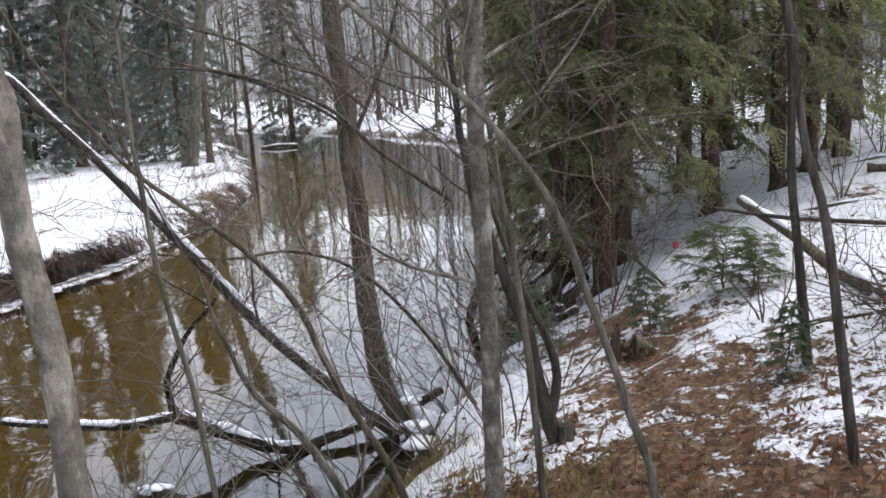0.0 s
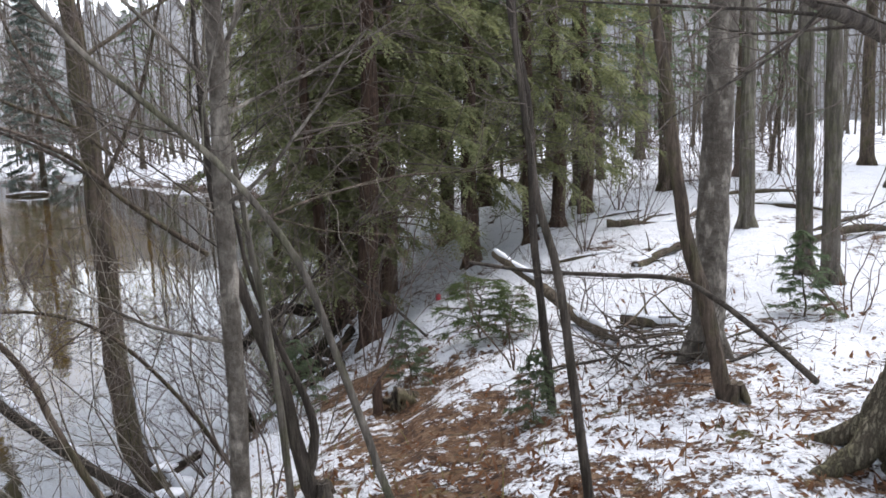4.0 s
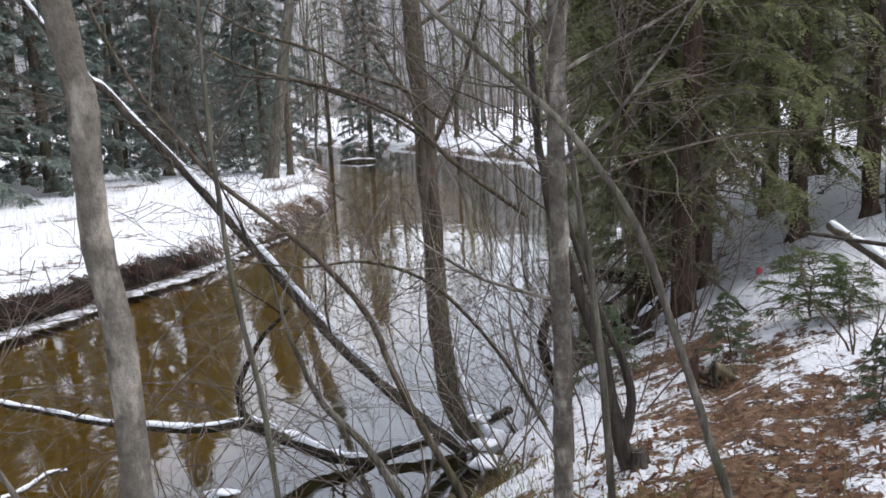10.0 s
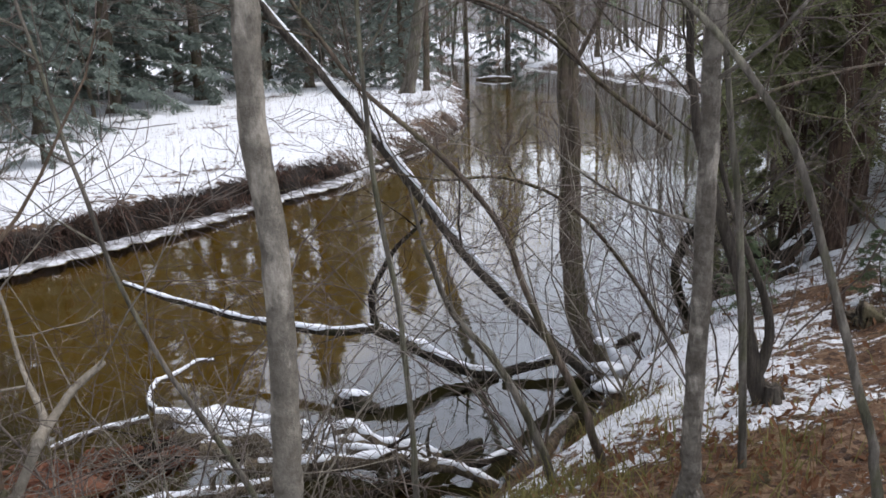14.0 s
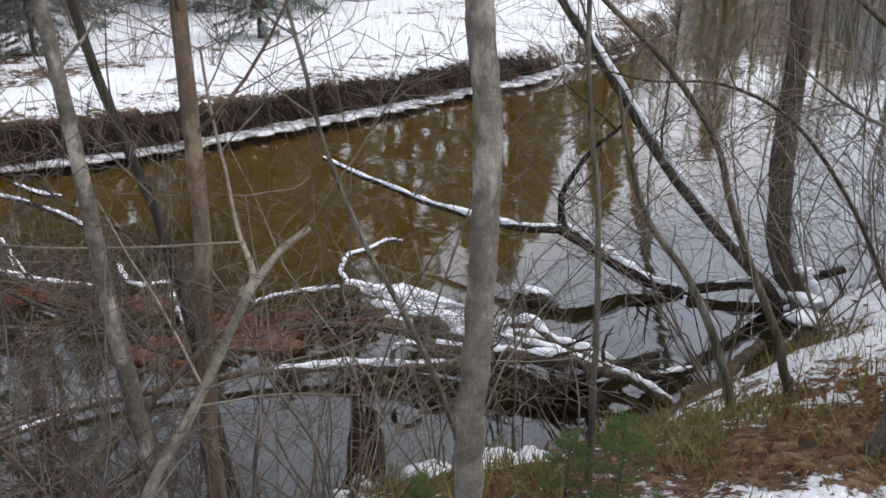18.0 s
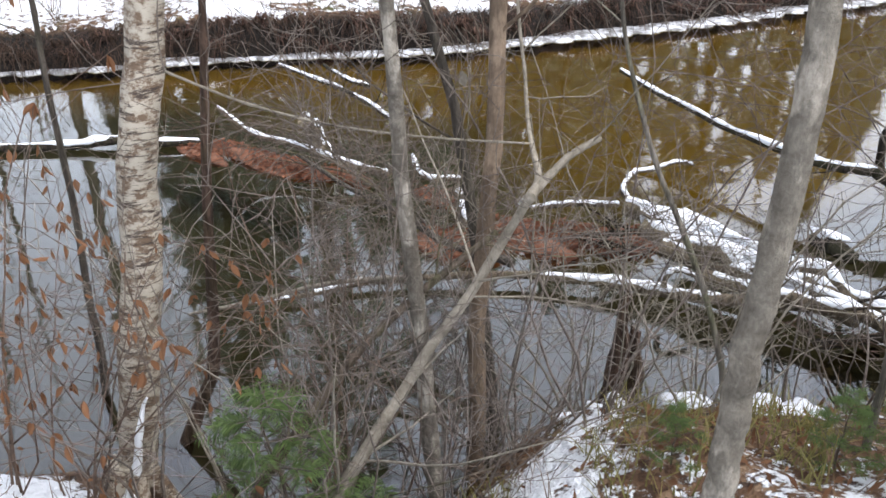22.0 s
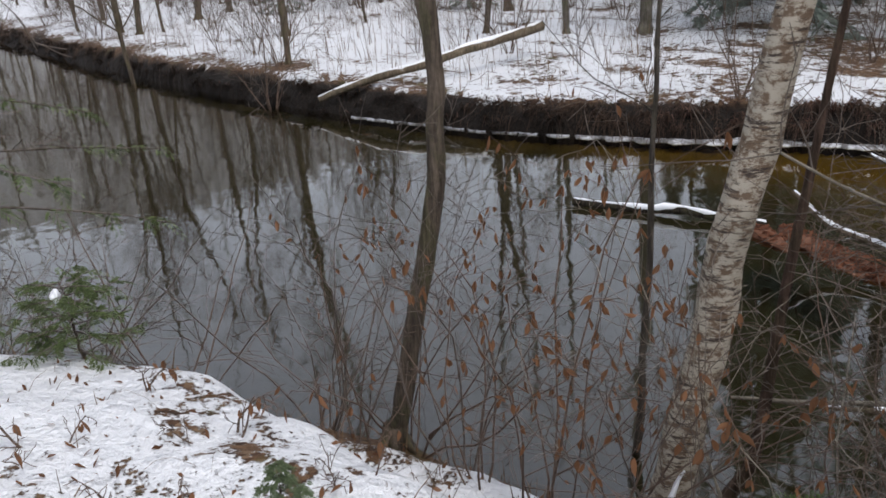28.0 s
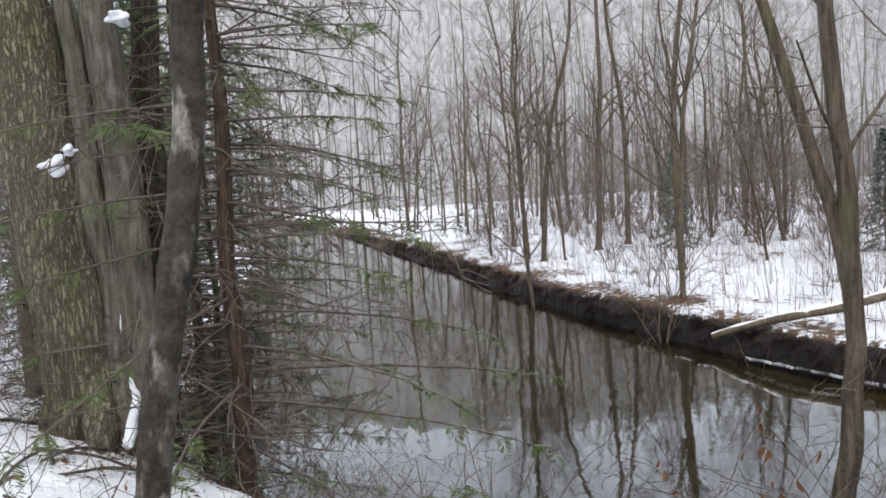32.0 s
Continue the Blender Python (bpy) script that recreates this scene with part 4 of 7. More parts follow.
def bare_tree_meshes(h, r, limbs, spread, level=2, low=0.3, kids=5, least=0.0016):
    trunk, wood, fine = Buf(), Buf(), Buf()
    line = wiggle(smooth_line([(0, 0, -0.2), (rng.normal(0, 0.12), rng.normal(0, 0.12), h * 0.35), (rng.normal(0, 0.35), rng.normal(0, 0.35), h * 0.7), (rng.normal(0, 0.5), rng.normal(0, 0.5), h)], 8), 0.05)
    tube(trunk, line, (r * 1.1, r * 0.85, r * 0.55, 0.01), 8, 0.05)
    flare(trunk, (0, 0, 0), r, 1.7)
    for i in range(limbs):
        u = rng.uniform(low, 0.98)
        k = min(int(u * (len(line) - 1)), len(line) - 2)
        d = turned(line[k + 1] - line[k], rng.uniform(30, 65), rng.uniform(0, 360))
        ramify(wood, fine, line[k], d, spread * rng.uniform(0.5, 1.1) * (1.25 - u), r * 0.35 * (1.1 - u) + 0.006, level, 0.35, kids, least=least)
    return trunk.mesh("trunk"), wood.mesh("limbs"), fine.mesh("twigs")


def bare(meshes, bark_mat, label, at, turn, scale, group, twig=TWIG, lean=(0, 0), name="bare_tree"):
    ob = thing(name, at, label, "tree", group)
    ob.rotation_euler = (radians(lean[0]), radians(lean[1]), radians(turn))
    ob.scale = (scale, scale, scale)
    for nm, me, ma in zip(("trunk", "limb_crown", "twig_spray"), meshes, (bark_mat, bark_mat, twig)):
        part(nm, me, ma, ob, kind="" if nm == "trunk" else "stuff")
    return ob


def standing(meshes, kind, at_xy, turn=0.0, scale=1.0, lean=(0, 0)):
    """Another tree of a kind that stands already, with its foot on the ground."""
    x, y = at_xy
    c = copy_thing(kind, pose(x, y, ground_z(x, y), lean[0], lean[1], turn))
    c.scale = (scale, scale, scale)
    return c


# ---- the near trees over the water ----
hero("A", "bare_tree", "slim grey alder trunk with pale mottled bark on the slope", BARK_ALDER, 4.5, 12, (0.7, 1.5), low=0.62)
bowed = hero("B", "bare_tree", "dark mossy tree bowed out over the water's edge", BARK_BROWN, 5.0, 22, (1.2, 2.8), low=0.62)
hero("Ba", "bare_bough", "long grey bough arching over the river", BARK_BROWN, 0, 9, (0.5, 1.2), low=0.95, root=False, down=False, category="branch")
hero("Bb", "bare_bough", "thin grey bough with snow over the river", BARK_BROWN, 0, 8, (0.5, 1.1), low=0.95, root=False, down=False, category="branch")
hero("Bc", "bare_bough", "thin dark bough reaching across the water", BARK_DARK, 0, 8, (0.5, 1.1), low=0.95, root=False, down=False, category="branch")
hero("Bd", "bare_bough", "thin pale bough fanning out over the river", BARK_BROWN, 0, 9, (0.5, 1.2), low=0.95, root=False, down=False, category="branch")
hero("Be", "bare_bough", "slender drooping bough before the cedars", BARK_BROWN, 0, 8, (0.4, 0.9), low=0.95, root=False, down=False, category="branch")
part("snow", tube(Buf(), wiggle(smooth_line(np.array([(-0.37, 7.34, 1.0), (-0.34, 7.33, 0.75), (-0.28, 7.33, 0.5), (-0.16, 7.32, 0.3), (0.02, 7.28, 0.12)]) - np.array(bowed.location), 6), 0.012), (0.008, 0.022, 0.028, 0.045, 0.11), 10, 0.22), SNOW, bowed, "ridge of snow up the bark")
hero("C", "leaning_tree", "fallen leaning stem with a ridge of snow over the river", BARK_DARK, 1.2, 7, (0.8, 1.6), low=0.7, root=False, snow_side=True, rise=0.5)
hero("D", "bare_sapling", "thin crooked grey sapling leaning over the water", BARK_BROWN, 1.4, 8, (0.6, 1.3), low=0.75, root=False)
hero("A2", "bare_sapling", "thin pale sapling slanting across the slope", BARK_GREY, 1.2, 7, (0.5, 1.2), low=0.6, root=False)
hero("A3", "bare_sapling", "slender grey sapling with upright twigs", BARK_GREY, 2.5, 8, (0.5, 1.1), low=0.65, root=False)
hero("FE", "bare_tree", "dark twisted forked trunk on the leaf-strewn slope", BARK_DARK, 1.6, 8, (0.6, 1.4), low=0.6)
hero("FE2", "bare_sapling", "dark short stem beside the twisted forked trunk", BARK_DARK, 1.5, 5, (0.5, 1.0), low=0.6, root=False, down=False)
hero("TC", "bare_tree", "smooth pale grey young maple trunk close on the bank", BARK_PALE, 3.5, 5, (0.6, 1.2), low=0.14, sides=14)
birch_tree = hero("K", "birch_tree", "yellow birch with peeling pale banded bark and snow at its foot", BIRCH, 5.0, 6, (0.8, 1.6), low=0.35, sides=14)
hero("O", "bare_tree", "brown bowed trunk growing from the undercut bank", BARK_BROWN, 4.5, 8, (0.8, 1.8), low=0.4)
hero("L1", "leaning_sapling", "smooth pale grey sapling slanting out over the river", TWIG_PALE, 0, 9, (0.5, 1.3), low=0.7, root=False)
hero("L1b", "forked_branch", "pale upright fork of a slanting sapling", TWIG_PALE, 0.9, 5, (0.4, 0.8), low=0.6, root=False, down=False, category="branch")
hero("L1c", "bare_branch", "thin pale bough hanging over the brown water", TWIG_PALE, 0, 5, (0.3, 0.7), low=0.9, root=False, down=False, level=1, category="branch")
hero("L2", "leaning_sapling", "brown sapling slanting out over the river", BARK_BROWN, 0, 9, (0.5, 1.2), low=0.75, root=False)
hero("M1", "bare_tree", "slim grey trunk rooted at the waterline", BARK_ALDER, 3.5, 8, (0.6, 1.3), low=0.45)
hero("M2", "bare_tree", "brown straight trunk on the leafy bank foot", BARK_TAN, 4.0, 8, (0.6, 1.4), low=0.45)
hero("M3", "bare_tree", "dark thin trunk leaning behind the brown one", BARK_DARK, 3.0, 9, (0.5, 1.2), low=0.6)
hero("Rb", "bare_sapling", "reddish sapling with a crooked foot beside the birch", BARK_RED, 2.5, 5, (0.5, 1.0), low=0.4)
hero("Y", "bare_sapling", "dark wavy sapling among brown-leaved shrubs", BARK_DARK, 2.0, 5, (0.5, 0.9), low=0.5, root=False)
hero("U", "bare_sapling", "thin grey sapling leaning over the log jam", BARK_GREY, 1.5, 5, (0.5, 0.9), low=0.6, root=False)
hero("V", "bare_sapling", "straight thin grey sapling on the bank", BARK_GREY, 1.8, 5, (0.5, 0.9), low=0.6, root=False)
hero("X", "bare_sapling", "short slanting grey sapling at the bank foot", BARK_GREY, 0.8, 6, (0.5, 0.9), low=0.7, root=False)
hero("Hm", "bare_tree", "mossy dark trunk with pale lichen blotches on the snow bank", BARK_MOSSY, 4.0, 7, (0.7, 1.5), low=0.35, sides=14)
hero("Z", "forked_branch", "grey upper fork of the bowed trunk over the river", BARK_BROWN, 2.0, 6, (0.6, 1.3), low=0.6, root=False, down=False)

maple = thing("maple_tree", (-4.75, -4.2, ground_z(-4.75, -4.2)), "old multi-stemmed maple with furrowed mossy bark and lodged snow", "tree")
mb = np.array(maple.location)
for key, up in (("Ma", 4.5), ("Mb", 4.0), ("Mc", 4.5), ("Md", 4.0)):
    pts, r0, r1 = STEMS[key]
    line = smooth_line(np.array(grounded(crowned(pts, up), r1)) - mb, 6)
    b = tube(Buf(), wiggle(line, 0.015), (r0 * 0.35, r0 * 0.9, r1, r1 * 1.15), 24, 0.045)
    if key == "Ma":
        flare(b, (line[-1][0], line[-1][1], 0), r1, 1.35, 9)
    part("stem", b, {"Ma": BARK_FURROWED, "Md": BARK_DARK}.get(key, BARK_GREY), maple)
    fine = Buf()
    for i in range(4):
        lb = Buf()
        ramify(lb, fine, line[rng.integers(2, 14)], (rng.normal(), rng.normal(), 0.6), 1.6, 0.02, 2, 0.3, 5)
        part("limb", lb, BARK_GREY, maple)
    part("twig_spray", fine, TWIG, maple, kind="stuff")


def lump(buf, at, size, seed=0, rough=0.25, squash=0.6, n=10):
    """A rounded uneven lump: snow, moss, soil."""
    th = np.linspace(0, math.pi, n)
    ph = np.linspace(0, math.tau, n * 2, endpoint=False)
    T, F = np.meshgrid(th, ph, indexing="ij")
    d = np.stack([np.sin(T) * np.cos(F), np.sin(T) * np.sin(F), np.cos(T)], -1)
    k = rng.uniform(0, 6, 3)
    r = 1 + rough * (np.sin(d[..., 0] * 3 + k[0]) * np.sin(d[..., 1] * 3.3 + k[1]) + 0.6 * np.sin(d[..., 2] * 5 + d[..., 0] * 4 + k[2]))
    v = d * r[..., None] * np.array(size) * np.array([1, 1, squash]) + np.array(at)
    m = n * 2
    f = [(i * m + j, (i + 1) * m + j, (i + 1) * m + (j + 1) % m, i * m + (j + 1) % m) for i in range(n - 1) for j in range(m)]
    buf.add(v.reshape(-1, 3), f)


for at, size in (((-4.42, -4.07, 3.54), 0.07), ((-4.48, -4.0, 3.62), 0.04), ((-4.67, -3.7, 4.43), 0.055)):
    sb = Buf()
    lump(sb, np.array(at) - mb, (size * 1.15, size, size * 0.75), rough=0.45, squash=1.0, n=14)
    part("snow", sb, SNOW, maple, "clump of snow lodged between stems")

part("snow", tube(Buf(), wiggle(smooth_line(np.array([(-4.77, -3.97, 2.62), (-4.76, -3.94, 2.39), (-4.75, -3.91, 2.17), (-4.71, -3.89, 1.95), (-4.63, -3.9, 1.71)]) - mb, 6), 0.016), (0.01, 0.022, 0.017, 0.03, 0.042), 12, 0.13), SNOW, maple, "streak of snow lodged between stems")

# ---- the right-hand wood ----
hero("E", "bare_tree", "stout grey mottled trunk by a brush pile in snow", BARK_ALDER, 6.0, 8, (1.0, 2.2), low=0.35, sides=14)
hero("F", "bare_tree", "thin brown trunk leaning across the stouter grey one", BARK_BROWN, 3.5, 9, (0.7, 1.6), low=0.5)
hero("P1", "bare_sapling", "dark slim sapling in front of the cedars", BARK_DARK, 3.0, 8, (0.6, 1.3), low=0.55, root=False)
hero("P2", "bare_sapling", "dark slanting sapling on the leafy slope", BARK_DARK, 2.0, 7, (0.6, 1.2), low=0.6, root=False)
for key in ("T1", "T2", "T3"):
    hero(key, "bare_tree", "straight pale grey trunk of the open snowy wood", BARK_GREY, 7.0, 9, (1.0, 2.2), low=0.5)
hero("Po", "leaning_pole", "thin dark dead stem arching across the snowy clearing", BARK_DARK, 0, 3, (0.3, 0.6), low=0.5, root=False, down=False, category="branch")
hero("Bf", "bare_bough", "dark heavy bough of the old tree overhead", BARK_DARK, 0, 7, (0.5, 1.0), low=0.9, root=False, down=False, category="branch")
hero("Gl", "fallen_log", "grey bare log lying slantwise above the snow", WOOD_OLD, 0, 0, root=False, snow_side=True, category="log")

full = lambda u: 0.55 + 0.45 * math.sin(math.pi * min(1, 0.25 + u)) if u < 0.75 else 1.75 * (1 - u) + 0.12
cone = lambda u: (1 - u) ** 0.8 + 0.04
CEDAR = conifer(8.0, 1.5, 2.1, 72, 13, 0.5, 0.10, full, 14, 0.06, 0.3, base_r=0.12, twig_len=(0.3, 0.6), dead=0)
CEDAR_B = conifer(7.0, 1.15, 1.9, 60, 13, 0.6, 0.05, full, 13, 0.062, 0.3, base_r=0.11, twig_len=(0.3, 0.55), dead=0)
CEDAR_LOW = conifer(6.4, 0.9, 1.25, 60, 17, 0.4, 0.12, lambda u: 0.75 + 0.4 * u if u < 0.7 else 3.4 * (1 - u) + 0.06, 13, 0.068, 0.32, base_r=0.085, twig_len=(0.28, 0.55), dead=0)
HEMLOCK = conifer(11.0, 1.6, 2.6, 60, 16, 0.35, 0.12, cone, 9, 0.085, 0.22, base_r=0.14, twig_len=(0.3, 0.6), dead=8, snowy=0.03)
SPRUCE = conifer(14.0, 0.6, 3.3, 110, 18, 0.3, -0.08, cone, 8, 0.2, 0.26, base_r=0.19, twig_len=(0.35, 0.65), dead=6, snowy=0.03)
SPARSE = conifer(7.0, 0.9, 2.3, 84, 12, 0.3, 0.02, lambda u: 1 - 0.6 * u, 16, 0.065, 0.07, base_r=0.07, twig_len=(0.15, 0.3), dead=130, snowy=0.0, dead_top=5.8)
YOUNG = conifer(1.5, 0.12, 0.75, 34, 13, 0.3, 0.15, cone, 10, 0.045, 0.26, 0.004, 0.016, (0.12, 0.28))

cedar = evergreen("cedar_tree", CEDAR, (BARK_RED, CEDAR_GREEN), "dense white cedar with reddish shredding bark at the water", "tree", (2.15, 9.7, ground_z(2.15, 9.7)), 20, 1.0, "cedars by the water", (0, 1.5))
cedar_b = evergreen("cedar_tree", CEDAR_B, (BARK_RED, CEDAR_GREEN), "low-branched white cedar hanging over the bank", "tree", (2.6, 11.0, ground_z(2.6, 11.0)), 80, 0.95, "cedars by the water", (3, -3))
cedar_low = evergreen("cedar_tree", CEDAR_LOW, (BARK_RED, CEDAR_GREEN), "dark cedar with boughs hanging low over the water", "tree", (1.78, 10.25, ground_z(1.78, 10.25)), 0, 1.0, "cedars by the water", (2, -4))
for x, y, turn, s in ((2.2, 12.2, 130, 1.1), (2.75, 13.6, 240, 1.2)):
    standing(None, cedar_low, (x, y), turn, s)
for x, y, turn, s in ((4.15, 11.8, 50, 0.9), (3.0, 12.6, 200, 1.05)):
    standing(None, cedar, (x, y), turn, s)
for x, y, turn, s in ((5.0, 11.6, 130, 0.9), (5.9, 12.6, 30, 0.95), (4.5, 12.9, 300, 1.0), (6.9, 13.6, 60, 1.0), (2.9, 15.5, 280, 1.2), (4.6, 14.6, 10, 1.1), (4.2, 19, 100, 1.2), (5.2, 24, 10, 1.3), (4.6, 30, 80, 1.3), (3.6, 37, 80, 1.3), (3.5, 17, 0, 1.2), (6.2, 17, 90, 1.2), (4.1, 27, 40, 1.2), (3.2, 33.5, 40, 1.3)):
    standing(None, cedar_b, (x, y), turn, s)
hemlock = evergreen("hemlock_tree", HEMLOCK, (BARK_BROWN, HEMLOCK_GREEN), "tall hemlock with drooping needle sprays in the wood", "tree", (7.4, 14.9, ground_z(7.4, 14.9)), 0, 0.95, "hemlocks in the wood")
for x, y, turn, s in ((9.6, 15.4, 60, 1.0), (7.8, 18.5, 140, 1.1), (9.5, 21, 220, 1.1), (12.5, 17, 300, 1.0), (3.9, 21.5, 60, 1.1), (7.5, 26, 60, 1.2), (15, 26, 10, 1.1), (18, 19, 10, 1.2), (-15.0, 10.5, 80, 1.4), (-2.6, 57, 0, 1.0), (-13, 66, 200, 1.1)):
    standing(None, hemlock, (x, y), turn, s)
spruce = evergreen("spruce_tree", SPRUCE, (BARK_BROWN, SPRUCE_GREEN), "dark spruce with snow-flecked boughs behind the meadow", "tree", (-15.8, 20.2, ground_z(-15.8, 20.2)), 0, 0.85, "spruces across the river")
for x, y, turn, s in ((-19.4, 33.9, 60, 1.0), (-21.5, 30.5, 100, 1.1), (-18.4, 41, 10, 1.0), (-15.0, 41.7, 210, 0.9), (-12, 40, 300, 0.55), (-9.8, 35.5, 20, 0.6), (-24, 36, 50, 1.1), (-22, 25, 150, 1.0), (-27, 29, 10, 1.1),
                      (-17, 47, 70, 1.1), (-13, 49, 70, 1.0), (-29, 40, 70, 1.1), (-22, 45, 0, 1.1), (-31, 22, 70, 1.0), (-27, 17, 70, 0.9), (-20, 16, 40, 0.7), (-17, 25.5, 0, 1.0), (-20.5, 21.5, 40, 1.0), (-24, 21, 80, 1.0), (-16, 29.5, 190, 1.0), (-23.5, 29.5, 250, 1.1), (-13.6, 34.5, 20, 0.9), (-26, 24.5, 130, 1.1), (-25, 12.5, 10, 0.9), (-33, 33, 70, 1.2), (-8.6, 58, 40, 0.9), (-18, 63, 40, 0.9), (-25, 64, 40, 1.0),
                      (-34, 9, 40, 0.35), (-27, 4, 20, 0.25), (-31, -2, 60, 0.25), (-30, 12, 0, 0.5), (-14.6, 11.6, 80, 0.22), (-18.2, 9.6, 10, 0.8), (-21.5, 12.5, 90, 0.9), (-11.9, 15.2, 200, 0.28), (-17.6, 14.2, 30, 0.55)):
    standing(None, spruce, (x, y), turn, s)
dark_boughs = evergreen("hemlock_tree", SPARSE, (BARK_RED, PINE_DARK), "red-brown trunked hemlock with many dead twigs on the bank", "tree", (-5.42, -3.55, ground_z(-5.42, -3.55)), 40, 1.0, "hemlocks on the snow bank")
for x, y, turn, s in ((-6.3, -4.5, 75, 0.75), (-8.2, -7.4, 200, 0.8), (-9.5, -9.4, 20, 0.9), (-12, -12, 0, 1.0), (-16, -15.5, 40, 1.0), (-24, -20, 140, 1.1), (-35, -26, 140, 1.2), (-7.2, -4.9, 10, 0.6), (-7.6, -6.3, 250, 0.7)):
    standing(None, dark_boughs, (x, y), turn, s)
for x, y, turn, s in ((-8.6, -6.6, 10, 0.5), (-11, -8.9, 120, 0.6), (-7.4, -7.4, 220, 0.6), (-14.5, -12, 300, 0.7), (-20, -16.5, 80, 0.8), (-28, -21, 0, 0.9)):
    standing(None, hemlock, (x, y), turn, s)

# ---- bare woods ----
KINDS = [bare_tree_meshes(13, 0.10, 14, 2.6, low=0.2, kids=3), bare_tree_meshes(15, 0.13, 15, 3.0, kids=3), bare_tree_meshes(11, 0.07, 14, 2.4, low=0.15, kids=3), bare_tree_meshes(9, 0.055, 17, 2.4, low=0.1, kids=4)]


def bush_meshes(h, stems, least):
    """Many arching stems from one foot."""
    trunk, wood, fine = Buf(), Buf(), Buf()
    tube(trunk, [(0, 0, -0.1), (0, 0, 0.05)], (0.03, 0.02), 6)
    for i in range(stems):
        a = i * math.tau / stems + rng.uniform(-0.4, 0.4)
        k = rng.uniform(0.15, 0.7)
        ramify(wood, fine, (math.cos(a) * 0.05, math.sin(a) * 0.05, -0.03), (math.cos(a) * k, math.sin(a) * k, 1.0), h * rng.uniform(0.6, 1.1), 0.011, 2, 0.0, 6, (25, 60), None, least, 0.6)
    return trunk.mesh("foot"), wood.mesh("stems"), fine.mesh("twigs")


BUSH = bush_meshes(2.4, 7, 0.0024)
THICK = [bare_tree_meshes(13, 0.10, 18, 3.0, low=0.25, kids=5, least=0.004), bare_tree_meshes(10, 0.06, 20, 3.2, low=0.2, kids=5, least=0.004)]
woods = []
for k, me in enumerate(KINDS):
    x, y = ((-38.8, -2.1), (-18.6, 6.6), (-19.6, 5.1), (-22, -5.2))[k]
    woods.append(bare(me, (BARK_BROWN, BARK_GREY, BARK_GREY, BARK_BROWN)[k], "bare hardwood standing in snow across the river", (x, y, ground_z(x, y)), 30 * k, 1.0, "bare trees of the wood", lean=((0, 8), (0, 0), (0, 1), (2, 0))[k]))
for k, me in enumerate(THICK):
    x, y = ((-24.5, -1.5), (-19, -1.2))[k]
    woods.append(bare(me, BARK_BROWN, "bare twiggy hardwood in the hazy wood across the river", (x, y, ground_z(x, y)), 70 * k, 1.0, "bare trees of the wood", TWIG))
spots = []
pick = np.random.default_rng(21)

for _ in range(4000):
    x, y = pick.uniform(-75, 45), pick.uniform(-45, 90)
    z, w_, dn_, df_ = (a[0] for a in land(np.array([x]), np.array([y])))
    r_ = math.hypot(x, y)
    if w_ or r_ < 11 or min(dn_, df_) < 0.6 or (dn_ < df_ and x < -3 and y < 5 and r_ < 14):
        continue
    if -16 < x < -5 and 8 < y < 33 and df_ < dn_:      # the open meadow
        continue
    if -5 < x and y < -2:
        continue
    if any((x - a) ** 2 + (y - b) ** 2 < (1.5 + r_ * 0.02) ** 2 for a, b in spots):
        continue
    if pick.random() > min(1, 26 / r_) * (1.0 if x > -12 or y > -0.12 * x else 0.55):
        continue
    spots.append((x, y))
    kind_ = int(pick.integers(0, 4)) if x > -12 or y > -0.12 * x else int(pick.integers(3, 6))
    standing(None, woods[kind_], (x, y), float(pick.uniform(0, 360)), float(pick.uniform(0.75, 1.25)), (float(pick.normal(0, 2)), float(pick.normal(0, 2))))
    if len(spots) >= 185:
        break
n_right = 0
for _ in range(900):
    x, y = pick.uniform(5, 34), pick.uniform(8, 42)
    if math.hypot(x, y) < 13 or in_river(np.array([x]), np.array([y]))[0] or x < 4.5:
        continue
    standing(None, woods[int(pick.integers(0, 4))], (x, y), float(pick.uniform(0, 360)), float(pick.uniform(0.45, 0.9)), (float(pick.normal(0, 2)), float(pick.normal(0, 2))))
    n_right += 1
    if n_right >= 48:
        break
n_haze = 0
for _ in range(900):
    r_, a_ = pick.uniform(26, 62), radians(pick.uniform(176, 214))
    x, y = r_ * math.cos(a_), r_ * math.sin(a_)
    z, w_, dn_, df_ = (a[0] for a in land(np.array([x]), np.array([y])))
    if w_ or df_ < 1.5 or dn_ < df_:
        continue
    standing(None, woods[int(pick.integers(4, 6))], (x, y), float(pick.uniform(0, 360)), float(pick.uniform(0.45, 1.3)), (float(pick.normal(0, 4)), float(pick.normal(0, 4))))
    n_haze += 1
    if n_haze >= 38:
        break
standing(None, woods[1], (-8.6, 31.9), 40, 1.7, (0, 13))
standing(None, woods[0], (-8.1, 32.9), 90, 1.2, (0, 19))
bush = bare(BUSH, TWIG_RED, "leafless brown shrub standing in thin snow", (-17, -1.5, ground_z(-17, -1.5)), 0, 1.0, "shrubs across the river", TWIG, name="bare_shrub")
n_bush = 0
for _ in range(1500):
    x, y = pick.uniform(-48, -10), pick.uniform(-14, 14)
    z, w_, dn_, df_ = (a[0] for a in land(np.array([x]), np.array([y])))
    if w_ or df_ < 0.5 or dn_ < df_ or df_ > 14 + 8 * pick.random():
        continue
    standing(None, bush, (x, y), float(pick.uniform(0, 360)), float(pick.uniform(0.3, 1.0)))
    n_bush += 1
    if n_bush >= 145:
        break
for k in range(34):
    x, y = pick.uniform(5.5, 20), pick.uniform(11, 26)
    standing(None, bush, (x, y), float(pick.uniform(0, 360)), float(pick.uniform(0.4, 0.9)))
